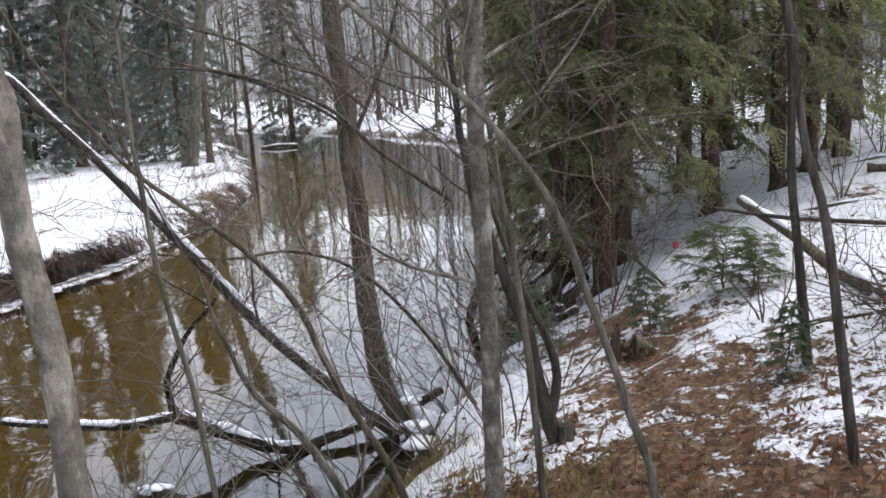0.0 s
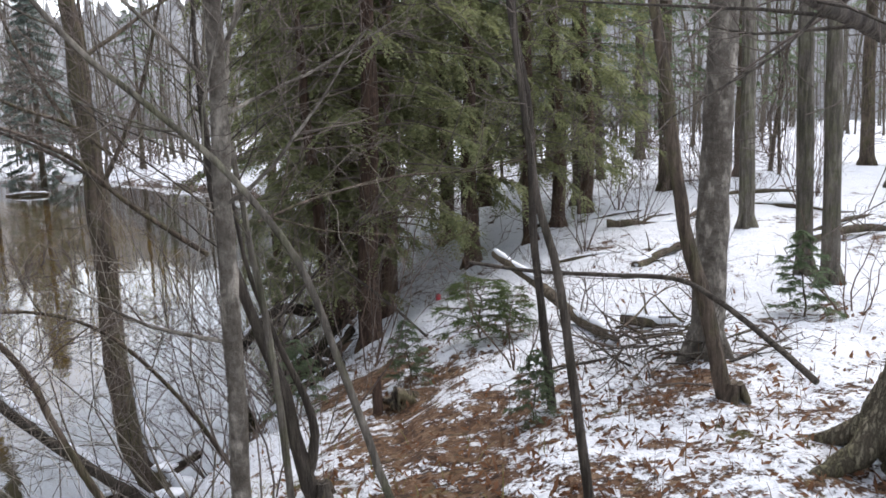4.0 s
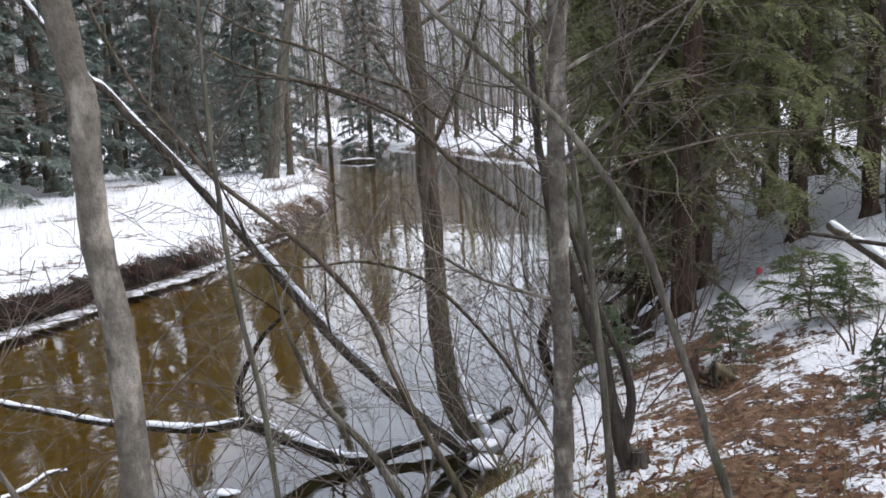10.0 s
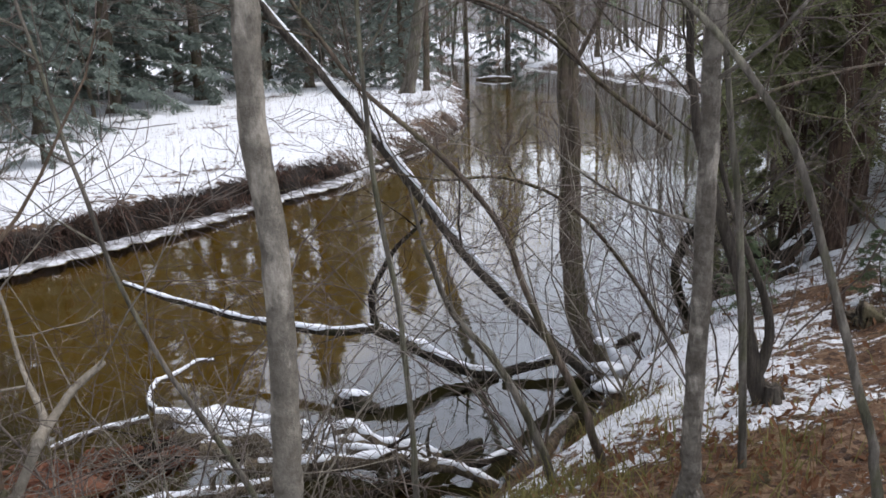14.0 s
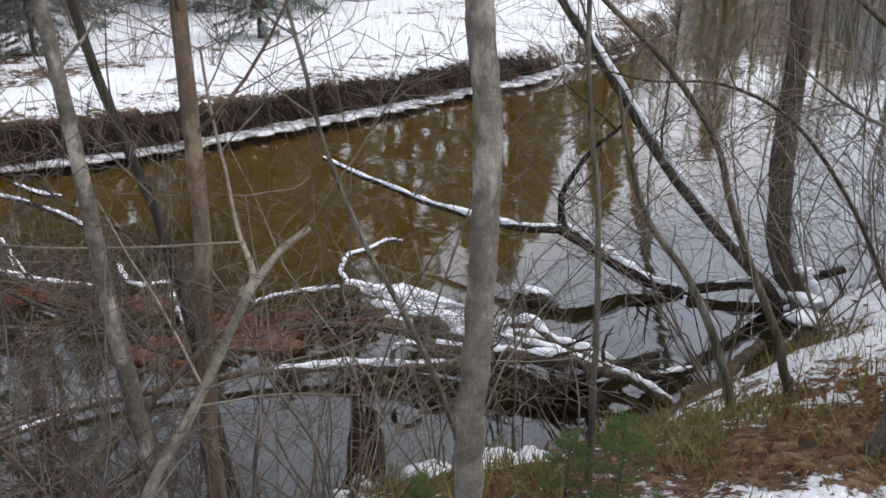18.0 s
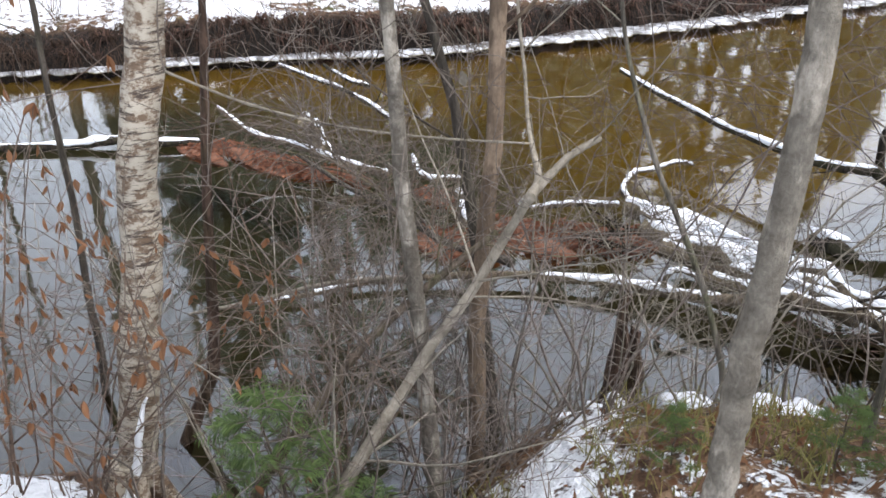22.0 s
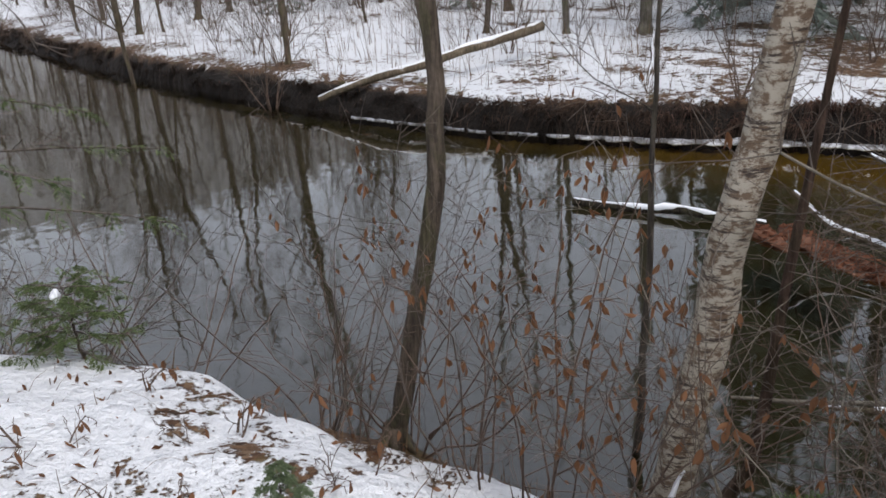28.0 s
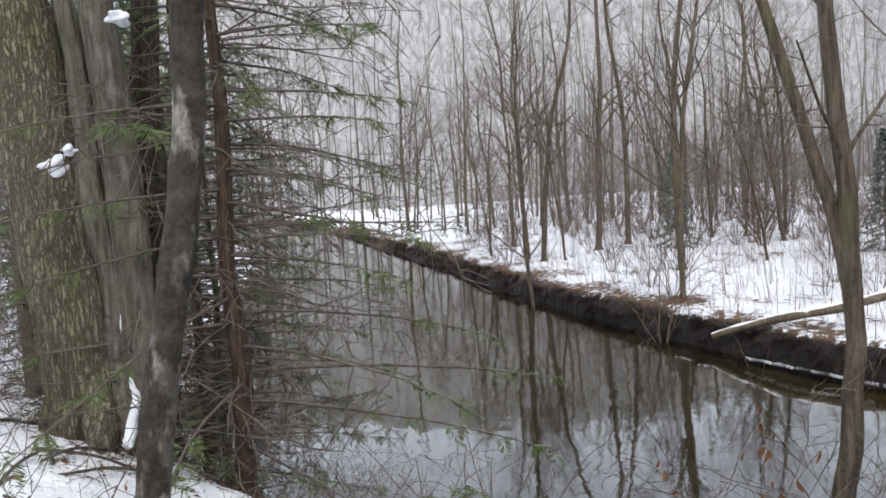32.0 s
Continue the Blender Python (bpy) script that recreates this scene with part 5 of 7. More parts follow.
for k in range(70):
    x, y = pick.uniform(-30, 4), pick.uniform(52, 84)
    if in_river(np.array([x]), np.array([y]))[0]:
        continue
    standing(None, bush, (x, y), float(pick.uniform(0, 360)), float(pick.uniform(1.0, 2.2)))
n_back = 0
for _ in range(900):
    r_, a_ = pick.uniform(30, 58), radians(pick.uniform(170, 216))
    x, y = r_ * math.cos(a_), r_ * math.sin(a_)
    z, w_, dn_, df_ = (a[0] for a in land(np.array([x]), np.array([y])))
    if w_ or df_ < 7 or dn_ < df_:
        continue
    standing(None, bush, (x, y), float(pick.uniform(0, 360)), float(pick.uniform(0.9, 1.9)))
    n_back += 1
    if n_back >= 70:
        break
for x, y, s in ((7, 15, 1.0), (9, 13, 0.9), (11, 16, 1.0), (8.5, 19, 1.1), (5.2, 10.2, 0.6), (6.5, 11, 0.6), (-6.5, 24.5, 0.5), (-6.6, 29, 0.6), (-7.6, 34.5, 0.8), (-3.4, 56, 1.2), (-6.5, 58.5, 1.3), (-11, 61, 1.3)):
    standing(None, bush, (x, y), 37 * x, s)

# the far edge of the woods, beyond what can be told apart
far_wood, far_twigs = Buf(), Buf()
for i in range(1000):
    a, r = rng.uniform(-0.2, 1.25) * math.pi, rng.uniform(58, 140)
    x, y = r * math.cos(a), r * math.sin(a)
    h = rng.uniform(15, 27)
    tube(far_wood, [(x, y, -0.5), (x + rng.normal(0, 0.6), y + rng.normal(0, 0.6), h * 0.5), (x + rng.normal(0, 0.7), y + rng.normal(0, 0.7), h)], (rng.uniform(0.05, 0.13), 0.05, 0.015), 4, 0, False)
    for k in range(18):
        z = rng.uniform(0.2, 1.0) * h
        q = np.array([x, y, z])
        tube(far_twigs, shoot(q, (rng.normal(), rng.normal(), rng.uniform(0.2, 1.4)), rng.uniform(1.2, 3.2), 0.3, 0.3, 3), (0.025, 0.006), 3, 0, False)
ridge = Buf()
na, nh = 1500, 7
ang = np.linspace(0, math.tau, na, endpoint=False)
tops = 29 + 2.0 * np.sin(ang * 7) + 1.5 * np.sin(ang * 17 + 1) + np.abs(rng.normal(0, 2.5, na)) + 19 * np.exp(-((ang - 3.4) / 0.6) ** 2)
rr = 165 + 10 * np.sin(ang * 5) + 4 * np.sin(ang * 23)
grid = np.stack([np.column_stack([(rr + k * 3.0) * np.cos(ang), (rr + k * 3.0) * np.sin(ang), tops * (k / (nh - 1)) ** 0.8 - 1]) for k in range(nh)], 1)
i0 = (np.arange(na)[:, None] * nh + np.arange(nh - 1)[None]).ravel()
i1 = (((np.arange(na) + 1) % na)[:, None] * nh + np.arange(nh - 1)[None]).ravel()
ridge.add(grid.reshape(-1, 3), np.stack([i0, i0 + 1, i1 + 1, i1], 1))
# the distance haze is painted into these woods as pale grey
HILL, nt, out = mat("hazed_distant_woods")
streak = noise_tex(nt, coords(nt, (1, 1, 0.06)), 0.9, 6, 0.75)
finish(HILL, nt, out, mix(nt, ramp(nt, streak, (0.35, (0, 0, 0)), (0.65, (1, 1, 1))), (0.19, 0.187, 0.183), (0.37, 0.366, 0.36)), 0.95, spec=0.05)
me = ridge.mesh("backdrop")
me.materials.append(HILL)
tagged(new("backdrop", me), "woods rising far behind the river, haze painted into their pale grey", "woods", kind="structure")
fw = thing("far_woods", (0, 0, 0), "distant leafless grey woods all round the river", "woods", kind="stuff")
part("trunks", far_wood, BARK_GREY, fw, kind="stuff")
part("twigs", far_twigs, TWIG, fw, kind="stuff")


# ---- logs and drift in the river ----
def log(key, label, material, snow=True, stubs=4, name="fallen_log", cut=True, sink=0.0, sides=9, gaps=0.2, thick=1.0):
    pts, r0, r1 = STEMS[key]
    line = np.array(pts) - [0, 0, sink]
    ob = thing(name, line[0], label, "log")
    loc = wiggle(smooth_line(line - line[0], 6), r0 * 0.4)
    rad = (r0 * thick, (r0 + r1) / 2 * thick, r1 * thick)
    part("stem", tube(Buf(), loc, rad, sides, 0.06), material, ob)
    for i in range(stubs):
        k = rng.integers(1, len(loc) - 1)
        sb, sf = Buf(), Buf()
        d = turned(loc[k] - loc[k - 1], rng.uniform(35, 80), rng.uniform(0, 360))
        d[2] = abs(d[2]) * 0.6
        ramify(sb, sb, loc[k], d, rng.uniform(0.2, 0.7), max(r0, r1) * 0.25, 1, 0.1, 3)
        part("branch_stub", sb, material, ob)
    if snow:
        s = []
        snow_on(s, loc, np.interp(np.linspace(0, 1, 5), (0, 0.5, 1), rad), 0.03, gaps)
        for ridge_ in s:
            part("snow", ridge_, SNOW, ob, "ridge of white snow")
    return ob


log("E1", "thin drowned log with a white snow ridge above brown water", WOOD_WET, stubs=3, gaps=0.1)
log("E2", "dark forked log dipping into the river under snow", WOOD_WET, stubs=2, gaps=0.08)
log("E3", "dark curved branch rising from the forked log", WOOD_WET, False, 6)
log("LL", "cut-ended log afloat with a flat cap of snow", WOOD_WET, stubs=0, gaps=0.0, name="floating_log", thick=0.9)
STEMS["Wl"] = ([(-16.18, -0.55, 0.25), (-15.68, 1.0, 0.72), (-16.02, 2.51, 0.98), (-17.28, 3.97, 1.12)], 0.06, 0.10)
log("Wl", "pale barkless log sloping down the far bank", WOOD_OLD, stubs=2, gaps=-1.0)
STEMS["snowy_limb"] = ([(-13.22, 4.69, 0.5), (-15.98, 5.84, 0.62), (-19.25, 7.12, 0.72), (-21.94, 8.53, 0.8)], 0.05, 0.03)
log("snowy_limb", "dead limb under snow on the far bank", WOOD_OLD, stubs=4, gaps=-1.0, name="dead_branch")
JAM = {
    "upper": ([(-3.38, 5.17, 0.42), (-2.99, 5.34, 0.36), (-2.26, 5.34, 0.30), (-1.92, 5.40, 0.27), (-1.45, 5.41, 0.20), (-1.30, 5.45, 0.15)], 0.075, 0.03),
    "middle": ([(-3.15, 5.10, 0.36), (-2.64, 5.08, 0.31), (-2.11, 5.32, 0.26), (-1.65, 5.39, 0.22), (-1.30, 5.35, 0.15)], 0.085, 0.035),
    "lower": ([(-2.94, 5.02, 0.29), (-2.38, 5.13, 0.25), (-1.95, 5.16, 0.22), (-1.47, 5.24, 0.19), (-1.17, 5.31, 0.15), (-0.86, 5.33, 0.02)], 0.07, 0.032),
    "short": ([(-2.60, 5.00, 0.20), (-2.06, 5.10, 0.20), (-1.58, 5.19, 0.17)], 0.06, 0.035),
    "under": ([(-2.9, 5.28, 0.14), (-1.87, 5.38, 0.13), (-1.38, 5.48, 0.10), (-1.09, 5.93, 0.03)], 0.08, 0.03),
    "inner": ([(-2.75, 5.22, 0.30), (-2.2, 5.22, 0.27), (-1.7, 5.30, 0.22), (-1.22, 5.42, 0.10)], 0.05, 0.022)}
for key, lab, snowy in (("upper", "long weathered log along the top of the snowy jam", 0.06), ("middle", "weathered log of the jam under ridged snow", 0.06), ("lower", "long curved log of the jam dipping into the river", 0.1),
                        ("short", "short split log packed in the jam", 0.2), ("under", "dark wet log under the jam", 0.75), ("inner", "slim weathered log in the jam's middle", 0.1)):
    STEMS[key] = JAM[key]
    log(key, lab, WOOD_WET if key == "under" else WOOD_OLD, stubs=3, gaps=snowy, sides=11)
blanket = thing("snow_blanket", (-2.9, 5.2, 0.4), "thick white snow lying across the logs of the jam", "snow")
lu, ll = smooth_line(JAM["upper"][0], 6), smooth_line(JAM["lower"][0], 6)
nu, nv = 30, 14
top_v = np.zeros((nu, nv, 3))
for i in range(nu):
    for j in range(nv):
        v_ = j / (nv - 1)
        u_ = 0.02 + (0.40 + 0.07 * math.sin(v_ * 9.0) + 0.05 * math.sin(v_ * 23.0) - 0.1 * v_) * i / (nu - 1)
        at_ = lambda q: np.array([np.interp(u_, np.linspace(0, 1, len(q)), q[:, a]) for a in range(3)])
        p = at_(lu) * (1 - v_) + at_(ll) * v_
        rim = min(1.0, 5 * min(v_, 1 - v_) + 0.05, 5 * (1 - i / (nu - 1)) + 0.05, 8 * i / (nu - 1) + 0.05)
        top_v[i, j] = p + [rng.normal(0, 0.012), rng.normal(0, 0.012), 0.05 + 0.075 * rim ** 0.5 + 0.02 * math.sin(v_ * 14 + i * 0.5)]
b = Buf()
quad = [(i * nv + j, (i + 1) * nv + j, (i + 1) * nv + j + 1, i * nv + j + 1) for i in range(nu - 1) for j in range(nv - 1)]
b.add(top_v.reshape(-1, 3) - np.array(blanket.location), quad)
b.add(top_v.reshape(-1, 3) - np.array(blanket.location) - [0, 0, 0.09], [q[::-1] for q in quad])
rim_ = [i * nv for i in range(nu)] + [(nu - 1) * nv + j for j in range(1, nv)] + [i * nv + nv - 1 for i in range(nu - 2, -1, -1)] + [j for j in range(nv - 2, 0, -1)]
b.f.extend([(p_, q_, q_ + nu * nv, p_ + nu * nv) for p_, q_ in zip(rim_, rim_[1:] + rim_[:1])])
part("cover", b, SNOW, blanket)
plate = thing("root_plate", (-3.3, 5.12, 0.2), "dark upturned roots at the end of the jam", "roots")
for k in range(16):
    b = Buf()
    a = rng.uniform(2.0, 4.6)
    ramify(b, b, (rng.normal(0, 0.1), rng.normal(0, 0.1), rng.uniform(-0.2, 0.12)), (math.cos(a), math.sin(a), rng.uniform(-0.3, 0.6)), rng.uniform(0.2, 0.5), 0.013, 1, 0, 4)
    part("root", b, WOOD_WET, plate)
STEMS["J2"] = ([(-1.71, 4.95, 0.06), (-1.37, 5.33, 0.1), (-1.02, 5.49, 0.1), (-0.8, 5.81, 0.04)], 0.04, 0.025)
log("J2", "dark log lying level with the water beside the jam", WOOD_WET, stubs=2, gaps=0.6)
STEMS["J3"] = ([(-4.84, 2.45, 0.03), (-4.55, 2.96, 0.05), (-4.34, 3.46, 0.06), (-3.7, 4.17, 0.08), (-3.15, 4.57, 0.1), (-2.5, 4.86, 0.12), (-1.89, 5.27, 0.14)], 0.012, 0.05)
STEMS["J6"] = ([(-3.38, 5.17, 0.5), (-3.44, 5.19, 0.55), (-3.47, 5.38, 0.6), (-3.41, 5.51, 0.62), (-3.31, 5.73, 0.65), (-3.23, 5.84, 0.62)], 0.026, 0.012)
STEMS["loop"] = ([(-2.69, 4.67, 0.2), (-2.67, 4.66, 0.3), (-2.61, 4.71, 0.34), (-2.52, 4.8, 0.3)], 0.02, 0.016)
log("loop", "small crooked branch end under snow", WOOD_OLD, stubs=0, gaps=-1.0)
STEMS["rt"] = ([(-0.76, 5.36, 0.06), (-0.52, 5.72, 0.16), (-0.36, 5.97, 0.28)], 0.05, 0.04)
log("rt", "brown dead log running from the bank into the water", BARK_BROWN, False, 3)
tangle = thing("root_tangle", (-1.75, 5.0, 0.05), "rusty tangle of thin drowned twigs below the jam", "branch")
for k in range(14):
    b = Buf()
    ramify(b, b, (rng.uniform(-0.25, 0.35), rng.normal(0, 0.06), rng.uniform(0.0, 0.12)), (rng.uniform(-1, 1), rng.normal(0, 0.3), rng.uniform(-0.1, 0.25)), rng.uniform(0.2, 0.45), 0.006, 1, -0.1, 4)
    part("twig", b, BARK_RED, tangle)
log("J3", "long thin barkless log bridging the water, half snowed", WOOD_OLD, stubs=3, gaps=0.3)
log("J6", "snowy crooked branch curling up from the jam", WOOD_OLD, stubs=2, gaps=0.1)
log("J7", "snow-lined branch reaching from the jam", WOOD_OLD, stubs=3, gaps=0.1)
log("S1", "snow-covered drift branch resting on a leaf raft", WOOD_OLD, stubs=5, gaps=0.08)
log("S2", "short snow-capped stub standing up from the drift", WOOD_OLD, stubs=1, gaps=0.0, thick=1.2)
log("S3", "thin crooked snowy branch over brown water", WOOD_WET, stubs=4, gaps=0.15)
log("S3b", "thin snowy side branch over brown water", WOOD_WET, stubs=2, gaps=0.15)
log("S4", "snow-lined crooked drift branch", WOOD_OLD, stubs=3, gaps=0.05)
log("S5", "short snow-covered drift branch end", WOOD_OLD, stubs=2, gaps=0.05)
log("Br", "thin pale dead branch reaching over still water", TWIG_PALE, False, 4, name="dead_branch")

def leaf_quads(buf, at, normal_up, size, n, ragged=0.35):
    """Fallen leaves: small bent blades lying every way."""
    a = rng.uniform(0, math.tau, n)
    tilt = rng.normal(0, ragged, (n, 2))
    d = np.stack([np.cos(a), np.sin(a), tilt[:, 0]], 1)
    s = np.stack([-np.sin(a), np.cos(a), tilt[:, 1]], 1)
    L = (size * rng.uniform(0.6, 1.3, n))[:, None]
    W = L * rng.uniform(0.28, 0.45, n)[:, None]
    up = np.array([0, 0, 1.0]) * L * 0.18
    v = np.stack([at - d * L, at - s * W + up, at + d * L, at + s * W + up * rng.uniform(-0.5, 1, n)[:, None]], 1)
    buf.add(v.reshape(-1, 3), np.arange(4 * n).reshape(-1, 4))


def raft(spots, label):
    """A raft of sodden leaves that the drift holds back."""
    ob = thing("leaf_raft", (spots[0][0], spots[0][1], 0), label, "leaf litter")
    base, leaves = Buf(), Buf()
    o = np.array(ob.location)
    for x, y, rx, ry in spots:
        lump(base, np.array([x, y, -0.01]) - o, (rx, ry, 0.05), rough=0.22, squash=1.0, n=12)
        n = int(900 * rx * ry * 3)
        a, r = rng.uniform(0, math.tau, n), np.sqrt(rng.random(n)) * 1.05
        p = np.stack([x + np.cos(a) * r * rx, y + np.sin(a) * r * ry, 0.035 + 0.02 * rng.random(n) - 0.02 * r], 1) - o
        leaf_quads(leaves, p, None, 0.045, n, 0.25)
    part("litter", base, RAFT, ob, kind="stuff")
    part("leaves", leaves, RUST_LEAF, ob, "sodden rust-brown leaves", False, "stuff")
    return ob


def raft_mat():
    m, nt, out = mat("sodden_litter")
    v = coords(nt)
    c = mix(nt, noise_tex(nt, v, 22, 5, 0.7), (0.05, 0.022, 0.012), (0.20, 0.085, 0.045))
    return finish(m, nt, out, c, 0.8, noise_tex(nt, v, 40, 4), 0.6, 0.02)


RAFT = raft_mat()
RUST_LEAF = needle_mat("rust_leaf", (0.11, 0.042, 0.024), (0.26, 0.115, 0.065), (0.28, 0.14, 0.08))
raft([(-4.07, 4.86, 0.5, 0.26), (-3.65, 5.25, 0.45, 0.22), (-4.4, 4.35, 0.42, 0.26), (-3.4, 5.55, 0.25, 0.14)], "rust-red raft of wet leaves against the log jam")
raft([(-7.2, 4.25, 0.7, 0.16), (-6.7, 4.42, 0.5, 0.14), (-7.8, 3.95, 0.45, 0.12), (-6.2, 4.62, 0.35, 0.12)], "long rust-red raft of wet leaves along drift branches")
raft([(-5.1, 4.9, 0.35, 0.12)], "small rust-red leaf raft between snowy branches")

# a floating stub with snow, and dark sunken logs under the surface
fs = thing("floating_log", (-2.26, 6.42, 0), "short dark stub afloat with a cap of snow", "log")
part("stem", tube(Buf(), [(-0.2, 0.06, 0.02), (0, 0, 0.05), (0.2, -0.05, 0.02)], (0.05, 0.08, 0.05), 9, 0.12), WOOD_WET, fs)
sb = Buf()
lump(sb, (-0.05, 0.02, 0.12), (0.14, 0.06, 0.035), squash=1.0)
part("snow", sb, SNOW, fs, "cap of snow")
for pts, r in (([(-1.88, 5.98, -0.08), (-1.65, 6.55, -0.05), (-1.34, 7.1, -0.02), (-1.05, 7.25, 0.0)], 0.042), ([(-1.76, 4.36, -0.14), (-1.61, 4.85, -0.1), (-1.46, 5.3, -0.05)], 0.06), ([(-1.1, 7.2, 0.06), (-0.5, 7.5, 0.14), (0.1, 7.9, 0.22)], 0.05), ([(-8.6, 46.5, 0.02), (-8.0, 46.2, 0.05), (-6.6, 46.0, 0.06)], 0.101)):
    STEMS["sunk"] = (pts, r, r * 0.8)
    log("sunk", "waterlogged trunk lying in the river", WOOD_OLD if r > 0.1 else WOOD_WET, r > 0.1 or r == 0.05, 0 if r > 0.1 else 2, gaps=-1.0 if r > 0.1 else 0.3)

for k, (x, y, z, r) in enumerate(((-2.98, 0.92, 0.26, 0.13), (-2.85, 1.0, 0.26, 0.12), (-1.5, 3.65, 0.32, 0.14), (-1.3, 3.8, 0.3, 0.1), (-1.75, 3.45, 0.3, 0.13), (-0.15, 6.9, 0.3, 0.09), (-0.2, 7.0, 0.5, 0.06), (-0.1, 6.75, 0.2, 0.12))):
    sb = Buf()
    lump(sb, (0, 0, 0), (r * 1.3, r, r), squash=0.4)
    me = sb.mesh("snow_clump")
    me.materials.append(SNOW)
    c = tagged(new("snow_clump", me), "soft clump of snow lying at a trunk's foot", "snow")
    c.location = (x, y, max(z, ground_z(x, y)))
# the broken stump at the waterline
pts, r0, r1 = STEMS["N"]
stump = thing("broken_stump", (pts[-1][0], pts[-1][1], ground_z(pts[-1][0], pts[-1][1])), "rotten dark broken stump with snow round its foot", "stump")
so = np.array(stump.location)
top = 0.95
for k in range(7):
    a = k * math.tau / 7
    e = np.array([math.cos(a), math.sin(a), 0]) * 0.055
    hgt = top - so[2] - rng.uniform(0, 0.35)
    part("splinter", tube(Buf(), wiggle(smooth_line([e * 1.5 + [0, 0, -0.12], e + [0, 0, hgt * 0.5], e * 0.9 + [rng.normal(0, 0.01), 0, hgt]], 5), 0.012), (0.055, 0.036, 0.01), 6, 0.2), BARK_RED, stump)
for k in range(6):
    sb = Buf()
    lump(sb, (rng.normal(0.02, 0.08), rng.normal(-0.1, 0.07), rng.uniform(-0.02, 0.18)), (0.06, 0.05, 0.06), squash=1.0)
    part("snow", sb, SNOW, stump, "clump of snow")

# ---- the far bank's fringe ----
def along(line, step):
    p = np.array(line, float)
    seg = np.linalg.norm(np.diff(p, axis=0), axis=1)
    s = np.concatenate([[0], np.cumsum(seg)])
    u = np.arange(0, s[-1], step)
    q = np.stack([np.interp(u, s, p[:, 0]), np.interp(u, s, p[:, 1])], 1)
    t = np.gradient(q, axis=0)
    t /= np.linalg.norm(t, axis=1)[:, None]
    return q, t


def blades(buf, root, d, length, width, sag, n=3):
    """Grass blades that bow over: arrays of roots and outward directions."""
    m = len(root)
    side = np.cross(d, [0, 0, 1.0])
    side /= np.linalg.norm(side, axis=1)[:, None] + 1e-9
    rows = []
    for k in range(n + 1):
        u = k / n
        c = root + d * (length * u)[:, None] + np.array([0, 0, 1.0]) * (length * (0.75 * u - sag * u * u))[:, None]
        w = side * (width * (1 - 0.85 * u))[:, None]
        rows += [c - w, c + w]
    v = np.stack(rows, 1)
    f = []
    idx = np.arange(m)[:, None] * (2 * n + 2)
    for k in range(n):
        f.append(idx + np.array([2 * k, 2 * k + 1, 2 * k + 3, 2 * k + 2]))
    buf.add(v.reshape(-1, 3), np.concatenate(f))


q, tdir = along(FAR_SHORE[2:17], 0.007)
out_dir = np.stack([tdir[:, 1], -tdir[:, 0]], 1)
inset = rng.uniform(0.05, 0.6, len(q))
root = q - out_dir * inset[:, None]
rz = land(root[:, 0], root[:, 1])[0]
ddir = np.concatenate([out_dir + rng.normal(0, 0.5, (len(q), 2)), rng.uniform(-0.2, 0.4, (len(q), 1))], 1)
ddir /= np.linalg.norm(ddir, axis=1)[:, None]
thin_left = np.clip((-12.5 - q[:, 0]) / 2, 0, 1)
keep = rng.random(len(q)) < np.where(q[:, 1] > 17.0, 0.06, 1 - 0.96 * thin_left)
q, root, rz, ddir, out_dir = q[keep], root[keep], rz[keep], ddir[keep], out_dir[keep]
gb = Buf()
clumpy = 0.5 + 0.3 * np.sin(q[:, 0] * 2.1) * np.sin(q[:, 1] * 1.7) + 0.3 * np.sin(q[:, 0] * 9.1 + q[:, 1] * 7.3) * np.sin(q[:, 1] * 4.7)
blades(gb, np.column_stack([root, rz - 0.02]), ddir, rng.uniform(0.12, 0.42, len(q)) * (0.45 + 1.0 * clumpy), rng.uniform(0.005, 0.013, len(q)), rng.uniform(0.7, 1.9, len(q)))
fringe = thing("bank_grass", (0, 0, 0), "dead brown grass hanging over the far bank", "grass", kind="stuff")
part("blades", gb, BROWN_GRASS, fringe, smooth=False, kind="stuff")

# tussocks of dead grass and hanging rootlets that hide the far bank's face
q, tdir = along(FAR_SHORE[2:16], 0.11)
keep = rng.random(len(q)) < np.where(q[:, 1] > 16.8, 0.15, np.where(q[:, 0] < -13, 0.75, 0.9))
q, tdir = q[keep], tdir[keep]
out_dir = np.stack([tdir[:, 1], -tdir[:, 0]], 1)
q = q - out_dir * rng.uniform(0.02, 0.42, len(q))[:, None]
big = 0.25 + 1.7 * rng.random(len(q)) ** 1.6
per = 42
root = np.repeat(np.column_stack([q, land(q[:, 0], q[:, 1])[0]]), per, 0) + rng.normal(0, 1, (len(q) * per, 3)) * [0.06, 0.06, 0.015]
a = rng.uniform(0, math.tau, len(root))
ddir = np.column_stack([np.cos(a), np.sin(a), np.zeros(len(root))]) * rng.uniform(0.3, 1.0, len(root))[:, None] + np.repeat(np.column_stack([out_dir, np.zeros(len(q))]), per, 0) * 0.6
FERN = needle_mat("withered_fern", (0.08, 0.046, 0.035), (0.20, 0.122, 0.092), (0.24, 0.15, 0.115))
# a much darker blade colour for the left stretch of the far bank
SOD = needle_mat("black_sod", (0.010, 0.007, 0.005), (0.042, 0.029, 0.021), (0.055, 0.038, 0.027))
tuft, sod = Buf(), Buf()
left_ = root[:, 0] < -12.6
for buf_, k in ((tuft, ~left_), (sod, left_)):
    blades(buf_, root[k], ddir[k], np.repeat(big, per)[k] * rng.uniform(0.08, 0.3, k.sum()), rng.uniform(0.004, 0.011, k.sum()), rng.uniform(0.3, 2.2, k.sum()))
